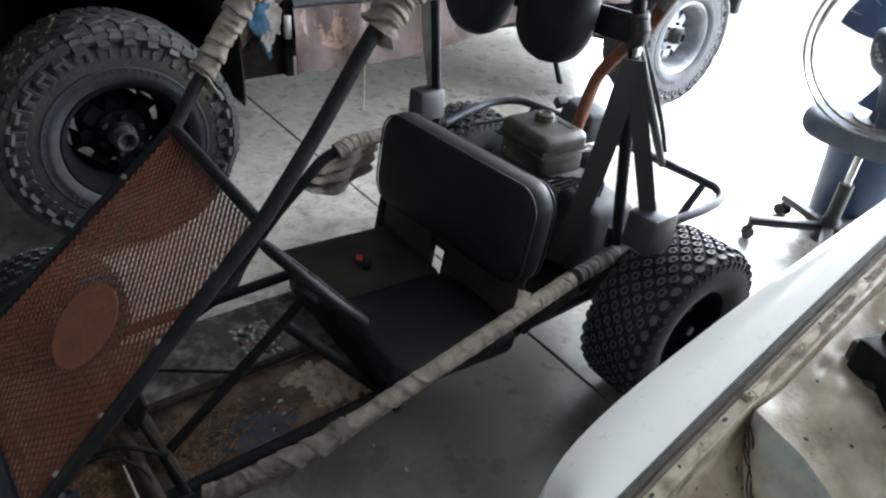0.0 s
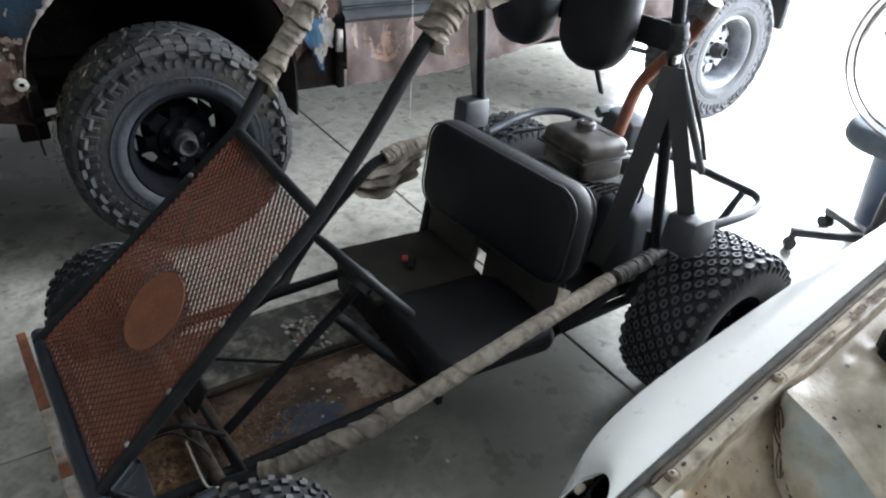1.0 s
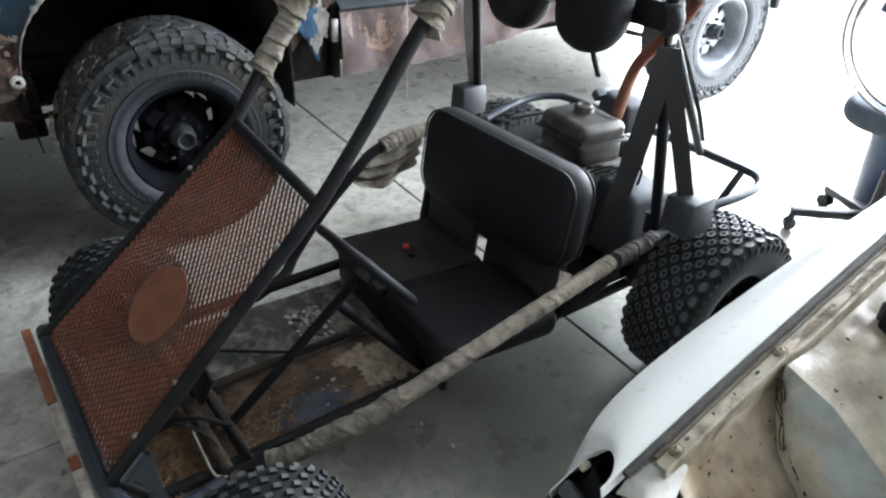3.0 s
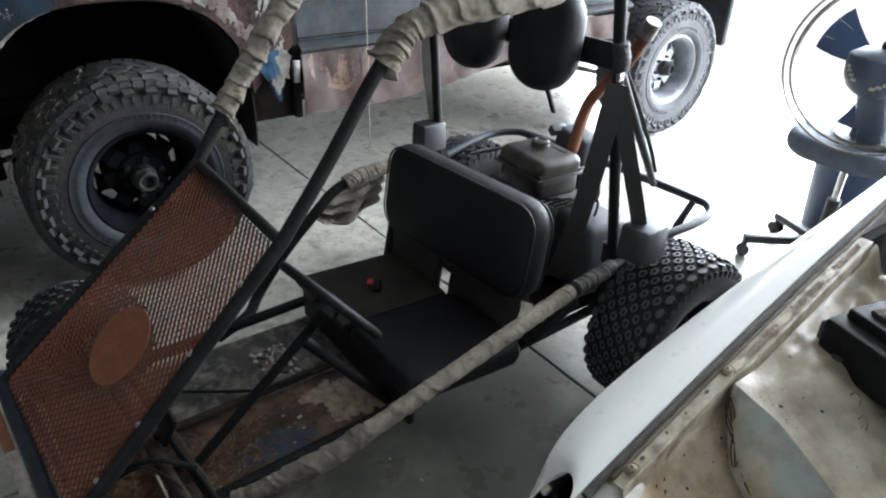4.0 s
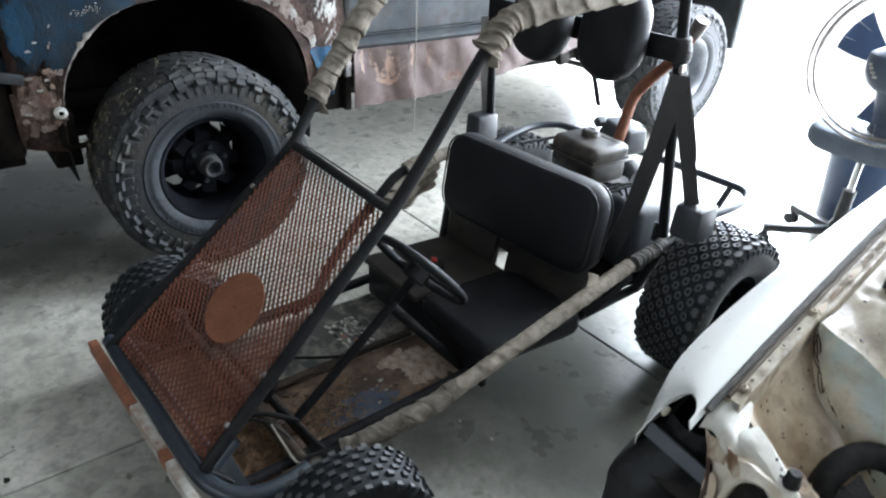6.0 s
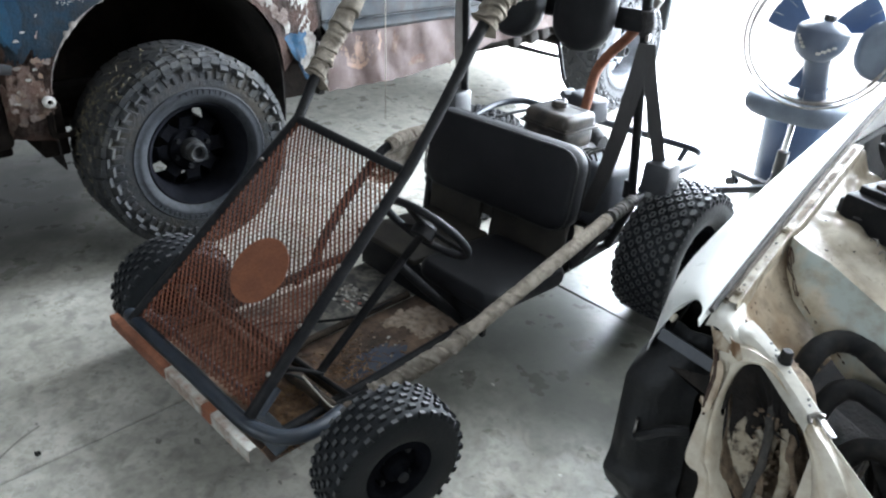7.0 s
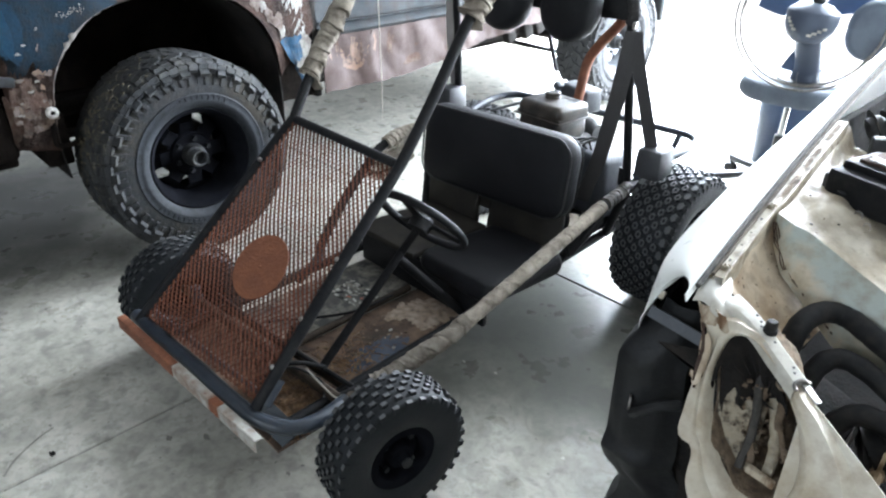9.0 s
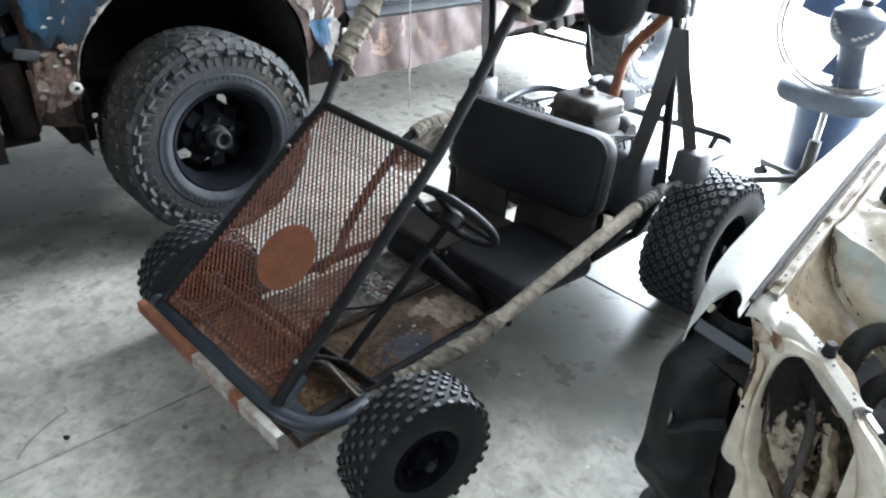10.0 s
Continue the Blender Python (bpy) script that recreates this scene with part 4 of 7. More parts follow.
# front tray and axle gear
bm = B()
box(bm, sk(0.185, 0.155, 0.158), (0.62, 0.17, 0.005), bevel=0.001, seg=1)
part("front_tray", bm, M_PANR, buggy, "dirty brown front tray", smooth=False)
bm = B()
box(bm, sk(0.415, 0.094, 0.180), (0.17, 0.060, 0.004), Matrix.Rotation(radians(14), 4, "X"), bevel=0.001, seg=1)
part("front_gusset", bm, M_GUSS, buggy, "blue-grey steel gusset plate", smooth=False)
frame_tube("axle_beam", [(-0.22, 0.245, 0.195), (0.55, 0.245, 0.195)], 0.015, M_DIRTB)
frame_tube("stub_axle", [(0.5, 0.245, 0.195), (0.70, 0.232, 0.192)], 0.012, M_STEEL)
frame_tube("stub_axle", [(-0.18, 0.245, 0.195), (-0.38, 0.255, 0.195)], 0.012, M_STEEL)
frame_tube("kingpin", [(0.535, 0.245, 0.15), (0.535, 0.245, 0.245)], 0.016, M_DIRTB)
frame_tube("kingpin", [(-0.205, 0.245, 0.15), (-0.205, 0.245, 0.245)], 0.016, M_FRAME)
frame_tube("track_rod", [(-0.18, 0.30, 0.20), (0.16, 0.285, 0.205), (0.50, 0.30, 0.20)], 0.007, M_BLACK)
frame_tube("pedal_rod", [(0.26, 0.12, 0.185), (0.31, 0.22, 0.235), (0.36, 0.30, 0.205)], 0.006, M_BLACK)
bm = B()
tube(bm, [(0.405, 0.225, 0.278), (0.455, 0.228, 0.262), (0.503, 0.233, 0.246), (0.512, 0.243, 0.238), (0.505, 0.262, 0.222), (0.478, 0.288, 0.198)], 0.0024, n=7, per=4)
part("wire_hook", bm, M_STRING, buggy, "pale bent wire hook")
frame_tube("cable", [(0.10, 0.30, 0.23), (0.06, 0.36, 0.19), (0.10, 0.46, 0.17), (0.18, 0.55, 0.19), (0.20, 0.68, 0.2)], 0.0045, M_BLACK, "thin black cable", n=7)
frame_tube("cable", [(0.29, 0.14, 0.2), (0.34, 0.2, 0.25), (0.40, 0.25, 0.21), (0.45, 0.22, 0.2)], 0.003, M_BLACK, n=6)
bm = B()
box(bm, sk(0.235, 0.285, 0.24), (0.055, 0.012, 0.07), Matrix.Rotation(radians(-30), 4, "X"), bevel=0.003)
part("pedal", bm, M_BLACK, buggy, "worn black pedal")

# steering
frame_tube("steering_shaft", [(0.318, 0.615, 0.43), (0.322, 0.30, 0.168)], 0.0125)
frame_tube("column_brace", [(0.312, 0.60, 0.415), (0.378, 0.81, 0.152)], 0.0145)
sn = Vector((-0.10, 0.77, 0.63)).normalized()
scn = Vector(sk(0.355, 0.66, 0.525))
rots = sn.to_track_quat("X", "Z").to_matrix().to_4x4()
bm = B()
ring = [(0, math.cos(2 * math.pi * k / 40) * 0.134, math.sin(2 * math.pi * k / 40) * 0.134) for k in range(41)]
tube(bm, ring, 0.0115, n=12, smooth=False, cap=False)
bmesh.ops.remove_doubles(bm, verts=bm.verts, dist=0.0005)
bmesh.ops.transform(bm, matrix=Matrix.Translation(scn) @ rots, verts=bm.verts)
sw_ob = part("steering_wheel", bm, M_VINYL, buggy, "glossy black steering wheel")
bm = B()
for a in (90, 210, 330):
    box(bm, (0, math.cos(radians(a)) * 0.07, math.sin(radians(a)) * 0.07), (0.006, 0.12, 0.036), Matrix.Rotation(radians(a), 4, "X"), bevel=0.002)
lathe(bm, [(0.001, 0.016), (0.026, 0.014), (0.034, 0.004), (0.034, -0.03), (0.001, -0.03)], 24)
bmesh.ops.transform(bm, matrix=Matrix.Translation(scn) @ rots, verts=bm.verts)
part("steering_wheel_hub", bm, M_BLACK, sw_ob, "black steel hub with three spokes", origin=scn)
frame_tube("steering_stub", [tuple(scn - Vector((0, 0.07 * (scn.x - 0.16), 0)) - sn * 0.02), (0.318, 0.615, 0.43)], 0.012)

# seats
bm = B()
box(bm, sk(0.02, 0.985, 0.272), (0.30, 0.36, 0.024), Matrix.Rotation(radians(-3), 4, "X"), bevel=0.008)
part("seat_board", bm, M_MAT, buggy, "dark dusty rubber mat on the seat board")
bm = B()
pad(bm, sk(0.345, 0.975, 0.262), (0.33, 0.07, 0.38), 0.04, Matrix.Rotation(radians(86), 4, "X"), puff=0.3)
part("seat_cushion", bm, M_VINYL, buggy, "black vinyl seat cushion")
bm = B()
box(bm, sk(0.17, 0.825, 0.205), (0.60, 0.018, 0.115), bevel=0.003)
part("seat_riser", bm, M_BLACK, buggy, "black steel seat riser")
lean = Matrix.Rotation(radians(9), 4, "X")
bm = B()
pad(bm, sk(0.170, 1.180, 0.512), (0.645, 0.085, 0.285), 0.075, Matrix.Rotation(math.atan(0.07), 4, "Z") @ Matrix.Rotation(radians(-8), 4, "X"), puff=0.35)
back = part("backrest", bm, M_VINYL, buggy, "black vinyl bench backrest")
bm = B()
mm = Matrix.Translation(sk(0.170, 1.180, 0.512)) @ Matrix.Rotation(math.atan(0.07), 4, "Z") @ Matrix.Rotation(radians(-8), 4, "X")
for yy in (-0.036, 0.036):
    loop = []
    for qx, qz, a0 in ((1, 1, 0), (-1, 1, 90), (-1, -1, 180), (1, -1, 270)):
        for k in range(9):
            a = radians(a0 + 90 * k / 8)
            loop.append(mm @ Vector((qx * (0.3225 - 0.075) + math.cos(a) * 0.073 * 0.93, yy, qz * (0.1425 - 0.075) + math.sin(a) * 0.073 * 0.93)))
    loop.append(loop[0])
    tube(bm, loop, 0.003, n=6, smooth=False, cap=False)
part("piping", bm, M_PIPING, back, "black piping", origin=sk(0.170, 1.180, 0.512))
for x0, x1 in ((-0.135, 0.122), (0.157, 0.475)):
    bm = B()
    box(bm, sk((x0 + x1) / 2, 1.165, 0.315), (x1 - x0, 0.03, 0.21), Matrix.Rotation(radians(-8), 4, "X"), bevel=0.012)
    part("back_support", bm, M_MAT, buggy, "dark lower back panel")
bm = B()
box(bm, sk(0.14, 1.172, 0.375), (0.06, 0.012, 0.11), Matrix.Rotation(radians(-8), 4, "X"), bevel=0.003)
part("back_strap", bm, M_MAT, buggy)
bm = B()
box(bm, sk(0.055, 0.985, 0.296), (0.05, 0.022, 0.016), Matrix.Rotation(radians(-35), 4, "Z"), bevel=0.004)
buckle = part("belt_buckle", bm, M_BLACK, buggy, "black seat belt buckle")
bm = B()
box(bm, sk(0.035, 0.975, 0.306), (0.024, 0.018, 0.008), Matrix.Rotation(radians(-35), 4, "Z"), bevel=0.002)
part("release_button", bm, M_RED, buckle, "red release button")

# side bars and rags
def rag(name, b, label):
    """A cloth thing of its own, lying on the buggy's frame."""
    c_ = sum((v.co for v in b.verts), Vector()) / len(b.verts)
    return tagged(part(name, b, M_CLOTH, None, origin=c_), label, "rag", "rags on the frame")


SR = [(0.50, 0.24, 0.215), (0.545, 0.36, 0.252), (0.578, 0.52, 0.298), (0.588, 0.78, 0.372), (0.588, 1.04, 0.437), (0.585, 1.20, 0.452), (0.58, 1.45, 0.452)]
frame_tube("side_bar", SR, 0.017)
SL = [(-0.13, 0.56, 0.170), (-0.19, 0.68, 0.172), (-0.235, 0.745, 0.21), (-0.25, 0.858, 0.328), (-0.262, 0.985, 0.432), (-0.275, 1.06, 0.478), (-0.265, 1.16, 0.507), (-0.225, 1.28, 0.522), (-0.19, 1.40, 0.53)]
frame_tube("side_bar", SL, 0.017)
bm = B()
wrap(bm, [sk(*p) for p in SR[1:6]], 0.0200, 22, 2, 0.07, 0.13)
side_rag = rag("rag_wrapping", bm, "dirty grey-beige rag wound in a spiral round the side bar")
bm = B()
ribbon(bm, [sk(0.586, 1.04, 0.452), sk(0.58, 1.055, 0.472), sk(0.572, 1.065, 0.482)], 0.03, 0.003, (0, 1, 0.2))
part("rag_end", bm, M_CLOTH, side_rag, "loose corner of the rag")
bm = B()
wrap(bm, [sk(*p) for p in ((0.528, 0.315, 0.238), (0.545, 0.36, 0.252), (0.562, 0.44, 0.276), (0.578, 0.52, 0.298), (0.581, 0.60, 0.321))], 0.0222, 8, 41, 0.16, 0.22)
part("rag_end", bm, M_CLOTHD, side_rag, "bunched brown-grey end of the rag")
for k, (dx_, dz_) in enumerate(((0.012, -0.035), (-0.008, -0.045), (0.02, -0.012))):
    bm = B()
    ribbon(bm, [sk(0.532, 0.325, 0.232), sk(0.520 + dx_ * 0.5, 0.300, 0.222 + dz_ * 0.4), sk(0.512 + dx_, 0.282 - 0.006 * k, 0.212 + dz_)], 0.016, 0.002, (0.6, 0.4, 0.6))
    part("rag_end", bm, M_CLOTHD, side_rag, "frayed end of the rag")
bm = B()
wrap(bm, [sk(0.586, 1.215, 0.453), sk(0.583, 1.30, 0.452), sk(0.58, 1.36, 0.452)], 0.021, 8, 4, 0.06)
part("tape_wrapping", bm, M_SEAL, buggy, "dark tape wound round the bar")
bm = B()
wrap(bm, [sk(0.575, 1.18, 0.415), sk(0.582, 1.26, 0.432), sk(0.585, 1.36, 0.44)], 0.011, 5, 9, 0.4)
strip_rag = rag("rag_strip", bm, "loose strip of grey rag hanging under the side bar")
bm = B()
wrap(bm, [sk(*p) for p in ((-0.273, 1.085, 0.488), (-0.268, 1.14, 0.504), (-0.24, 1.23, 0.519))], 0.024, 5, 6, 0.25)
bar_rag = rag("rag_wrapping", bm, "grey rag wound over the far side bar")


def hang(u, v):
    y = 1.055 + 0.17 * u
    top = 0.487 + 0.034 * u
    drop = (0.155 * math.sin(math.pi * min(1, 0.22 + 0.62 * (1 - u))) ** 0.8) * v
    x = -0.282 + 0.03 * u * u + 0.012 * math.sin(v * 26 + u * 3) * (0.3 + v) + 0.012 * math.sin(u * 14) * v
    return Vector(sk(x, y - 0.09 * v * (1 - 0.4 * u), top - drop))


bm = B()
sheet(bm, hang, 26, 30, 0.003)
hung_rag = rag("hanging_rag", bm, "folded grey rag hanging from the far side bar")
bm = B()
wrap(bm, [sk(*p) for p in ((-0.077, 0.635, 0.862), (-0.082, 0.72, 0.965), (-0.086, 0.81, 1.08), (-0.092, 0.93, 1.175), (-0.10, 1.05, 1.19))], 0.0275, 13, 12, 0.46, 0.24)
hoop_rag = rag("rag_wrapping", bm, "grey-white rag wound thickly round the front hoop")
bm = B()
wrap(bm, [sk(*p) for p in ((0.416, 0.768, 1.072), (0.42, 0.79, 1.105), (0.432, 0.84, 1.145), (0.462, 0.97, 1.178), (0.50, 1.14, 1.195))], 0.0295, 9, 15, 0.48, 0.24)
hoop_rag_b = rag("rag_wrapping", bm, "grey-white rag knotted round the bent hoop")
for (a, b_, w_, on_) in (((0.414, 0.765, 1.075), (0.425, 0.78, 1.04), 0.03, hoop_rag_b), ((-0.075, 0.63, 0.86), (-0.06, 0.655, 0.82), 0.03, hoop_rag)):
    bm = B()
    ribbon(bm, [sk(*a), sk((a[0] + b_[0]) / 2 + 0.01, (a[1] + b_[1]) / 2, (a[2] + b_[2]) / 2), sk(*b_)], w_, 0.003, (0.8, 0.5, 0))
    part("rag_end", bm, M_CLOTH, on_, "frayed end of the rag")

# rear hoop, headrests, belts
frame_tube("rear_post", [(0.562, 1.385, 0.44), (0.545, 1.31, 0.95), (0.535, 1.275, 1.215)], 0.0148, per=3)
frame_tube("rear_post", [(-0.20, 1.385, 0.44), (-0.165, 1.33, 0.85), (-0.13, 1.275, 1.215)], 0.0148, per=3)
frame_tube("rear_top_tube", [(-0.13, 1.275, 1.215), (0.535, 1.275, 1.215)], 0.0148)
bm = B()
box(bm, sk(0.20, 1.29, 1.035), (0.70, 0.012, 0.062), Matrix.Rotation(math.atan(0.07), 4, "Z"), bevel=0.002)
part("headrest_bar", bm, M_BLACK, buggy, "flat black headrest bar")
for hx in (0.372, 0.125):
    bm = B()
    pad(bm, sk(hx + 0.012, 1.228, 1.062), (0.19, 0.10, 0.255), 0.092, Matrix.Rotation(math.atan(0.07), 4, "Z") @ Matrix.Rotation(radians(-6), 4, "X"), puff=0.4)
    part("headrest", bm, M_VINYL, buggy, "rounded black vinyl headrest")
bm = B()
ribbon(bm, [sk(0.115, 1.30, 1.06), sk(0.11, 1.44, 1.0), sk(0.085, 1.52, 0.85), sk(0.06, 1.597, 0.705)], 0.016, 0.007, (1, 0.2, 0))
part("hanging_strip", bm, M_BLACK, buggy, "flat black steel strip hanging behind the headrests")
frame_tube("rear_stay", [(0.545, 1.31, 1.0), (0.385, 1.712, 0.53)], 0.0115, M_TYRE)
bm = B()
ribbon(bm, [sk(0.57, 1.275, 0.98), sk(0.548, 1.272, 0.79), sk(0.512, 1.27, 0.575), sk(0.468, 1.265, 0.41)], 0.052, 0.003, (0.65, 0.75, 0.1))
part("shoulder_belt", bm, M_BELT, buggy, "wide black shoulder belt")
bm = B()
ribbon(bm, [sk(0.572, 1.28, 0.975), sk(0.592, 1.302, 0.86), sk(0.618, 1.327, 0.74), sk(0.645, 1.352, 0.612)], 0.040, 0.003, (0.7, 0.7, 0.1))
part("shoulder_belt", bm, M_BELT, buggy, "black belt running into the reel box")
bm = B()
ribbon(bm, [sk(-0.175, 1.30, 1.0), sk(-0.18, 1.31, 0.85), sk(-0.205, 1.36, 0.64)], 0.028, 0.003, (0.7, 0.7, 0.1))
part("shoulder_belt", bm, M_BELT2, buggy, "faded grey belt")
bm = B()
wrap(bm, [sk(0.545, 1.30, 0.995), sk(0.552, 1.297, 1.03), sk(0.548, 1.29, 1.07)], 0.0185, 3, 21, 0.3)
guide = part("belt_guide", bm, M_BELT, buggy, "black webbing loop round the post")
bm = B()
box(bm, sk(0.566, 1.284, 0.995), (0.010, 0.032, 0.020), Matrix.Rotation(radians(20), 4, "Z"), bevel=0.003)
part("clasp", bm, M_STEEL, guide, "small steel clasp", origin=sk(0.566, 1.284, 0.995))
for q in (0.0, 0.022):
    bm = B()
    ribbon(bm, [sk(0.545 - q, 1.322, 1.005), sk(0.50 - q, 1.45, 0.875 - q), sk(0.44 - q, 1.60, 0.70), sk(0.405 - q, 1.685, 0.585)], 0.012, 0.002, (0.8, 0.3, 0.3))
    part("loose_webbing", bm, M_SEAL, buggy, "thin faded grey webbing along the rear stay")
for bx, bz in ((0.655, 0.565), (-0.195, 0.61)):
    bm = B()
    box(bm, sk(bx, 1.365 if bx > 0 else 1.335, bz), (0.092 if bx > 0 else 0.072, 0.105, 0.10), Matrix.Rotation(radians(4), 4, "Z"), bevel=0.012, taper=0.06)
    part("belt_reel_box", bm, M_PLASTIC, buggy, "dark grey plastic belt reel box")
frame_tube("peg", [(0.545, 1.37, 0.45), (0.545, 1.37, 0.51)], 0.011)
frame_tube("rear_bumper", [(0.58, 1.40, 0.475), (0.608, 1.52, 0.505), (0.618, 1.62, 0.512), (0.607, 1.69, 0.517), (0.57, 1.726, 0.52), (0.50, 1.734, 0.522), (0.165, 1.735, 0.525), (-0.17, 1.725, 0.525), (-0.24, 1.70, 0.525), (-0.272, 1.64, 0.52), (-0.27, 1.55, 0.51), (-0.25, 1.40, 0.475)], 0.0135, M_FRAME, "bent rear bumper tube")
frame_tube("bumper_stay", [(0.53, 1.715, 0.52), (0.525, 1.67, 0.44), (0.49, 1.62, 0.25)], 0.011, M_FRAME)
frame_tube("bumper_stay", [(-0.17, 1.72, 0.52), (-0.16, 1.6, 0.24)], 0.010, M_FRAME)
# rear deck, axle, under-arm plate
bm = B()
box(bm, sk(0.165, 1.46, 0.235), (0.62, 0.42, 0.006), bevel=0.001, seg=1)
part("engine_plate", bm, M_BLACK, buggy, "black steel engine plate", smooth=False)
bm = B()
box(bm, sk(0.535, 1.20, 0.345), (0.012, 0.20, 0.07), Matrix.Rotation(radians(20), 4, "X"), bevel=0.002)
part("side_plate", bm, M_BLACK, buggy, "black steel side plate")
frame_tube("rear_upright", [(0.455, 1.13, 0.19), (0.585, 1.22, 0.44)], 0.014)
frame_tube("rear_upright", [(0.57, 1.40, 0.45), (0.47, 1.44, 0.20)], 0.016)
frame_tube("rear_upright", [(-0.13, 1.13, 0.19), (-0.18, 1.22, 0.52)], 0.014)
frame_tube("rear_upright", [(-0.21, 1.40, 0.45), (-0.14, 1.44, 0.20)], 0.016)
frame_tube("rear_axle", [(-0.33, 1.545, 0.25), (0.68, 1.49, 0.25)], 0.016, M_STEEL)

# engine with tank, air box and exhaust
bm = B()
box(bm, sk(0.18, 1.46, 0.39), (0.26, 0.22, 0.30), bevel=0.03, seg=3)
eng = part("engine", bm, M_ENG, buggy, "dirty single-cylinder engine block")
for k in range(7):
    bm = B()
    box(bm, sk(0.05, 1.46, 0.30 + 0.03 * k), (0.06, 0.235, 0.008), bevel=0.002, seg=1)
    part("cooling_fin", bm, M_ENG, eng, origin=sk(0.05, 1.46, 0.39))
bm = B()
RT = Matrix.Rotation(radians(-4), 4, "Z")
box(bm, sk(0.195, 1.44, 0.627), (0.212, 0.172, 0.062), RT, bevel=0.027, seg=5)
box(bm, sk(0.195, 1.44, 0.606), (0.208, 0.168, 0.022), RT, bevel=0.004, seg=2)
box(bm, sk(0.195, 1.44, 0.603), (0.226, 0.186, 0.006), RT, bevel=0.002, seg=2)
box(bm, sk(0.195, 1.44, 0.565), (0.204, 0.164, 0.078), RT, bevel=0.024, seg=4)
box(bm, sk(0.235, 1.475, 0.6575), (0.06, 0.02, 0.004), RT, bevel=0.0015)
tank = part("fuel_tank", bm, M_TANK, eng, "dusty black fuel tank", origin=sk(0.195, 1.44, 0.6))
bm = B()
cp = Vector(sk(0.178, 1.452, 0.656))
lathe(bm, [(0.001, 0.021), (0.014, 0.021), (0.016, 0.024), (0.024, 0.024), (0.028, 0.021), (0.029, 0.012), (0.027, 0.010), (0.029, 0.008), (0.029, 0.003), (0.038, 0.002), (0.038, -0.004), (0.001, -0.004)], 28)
bmesh.ops.transform(bm, matrix=Matrix.Translation(cp) @ Matrix.Rotation(radians(-90), 4, "Y"), verts=bm.verts)
part("fuel_cap", bm, M_TANK, eng, "round black fuel cap", origin=cp)
bm = B()
box(bm, sk(0.155, 1.625, 0.615), (0.16, 0.10, 0.09), Matrix.Rotation(radians(-8), 4, "Z") @ Matrix.Rotation(radians(4), 4, "Y"), bevel=0.012, seg=3, taper=0.12)
box(bm, sk(0.085, 1.60, 0.652), (0.03, 0.06, 0.03), Matrix.Rotation(radians(-8), 4, "Z") @ Matrix.Rotation(radians(35), 4, "Y"), bevel=0.004)
part("air_cleaner", bm, M_GREYP, eng, "dark plastic air cleaner box", origin=sk(0.13, 1.6, 0.6))
bm = B()
box(bm, sk(0.385, 1.475, 0.385), (0.21, 0.19, 0.23), Matrix.Rotation(radians(-6), 4, "Z"), bevel=0.025, seg=3, taper=0.16)
part("engine_cover", bm, M_GREYP, eng, "grey plastic engine cover", origin=sk(0.36, 1.47, 0.38))
bm = B()
rc = Vector(sk(0.255, 1.55, 0.50))
lathe(bm, [(0.001, 0.05), (0.05, 0.048), (0.07, 0.03), (0.078, 0.0), (0.078, -0.06), (0.001, -0.06)], 36)
bmesh.ops.transform(bm, matrix=Matrix.Translation(rc) @ Matrix.Rotation(radians(8), 4, "Z"), verts=bm.verts)
part("recoil_starter", bm, M_BLACK, eng, "round black recoil starter", origin=rc)
for k in range(5):
    bm = B()
    p0 = Vector(sk(0.27 + 0.02 * k, 1.38, 0.53))
    tube(bm, [p0, p0 + Vector((0.04, 0.03 * k, 0.02)), p0 + Vector((0.05, 0.10, -0.03 - 0.01 * k)), p0 + Vector((0.02, 0.17, -0.1))], 0.004, n=6, per=5)
    part("engine_hose", bm, M_HOSE, eng, origin=tuple(p0))
frame_tube("air_pipe", [(-0.03, 1.37, 0.585), (0.02, 1.47, 0.60), (0.07, 1.57, 0.605)], 0.006, M_PLASTIC)
PIPE = [(0.215, 1.53, 0.60), (0.222, 1.535, 0.655), (0.205, 1.585, 0.765), (0.245, 1.595, 0.84), (0.30, 1.59, 0.90), (0.345, 1.58, 0.955), (0.385, 1.57, 1.02)]
exhaust = frame_tube("exhaust_pipe", PIPE, 0.0185, M_RUST, "curved exhaust pipe of orange rust")
bm = B()
tube(bm, [sk(0.383, 1.57, 1.015), sk(0.405, 1.567, 1.06)], 0.023, n=16, per=2)
part("exhaust_tip", bm, M_STEEL, exhaust, "grey steel tail end", origin=sk(0.39, 1.57, 1.03))

# wheels
kart_wheel("rear_wheel", buggy, (0.645, 1.605, 0.252), 0.252, 0.205, 0.125, 1, "knob", single=lambda p, q: p < 0.25 and q > -0.2)
kart_wheel("rear_wheel", buggy, (-0.35, 1.64, 0.252), 0.252, 0.205, 0.125, -1, "knob")
kart_wheel("front_wheel", buggy, (0.684, 0.272, 0.183), 0.183, 0.125, 0.085, 1, "block", radians(-9), single=lambda p, q: p < 0.4 or q > 0.3)
kart_wheel("front_wheel", buggy, (-0.285, 0.205, 0.187), 0.187, 0.145, 0.085, -1, "block", radians(-9))

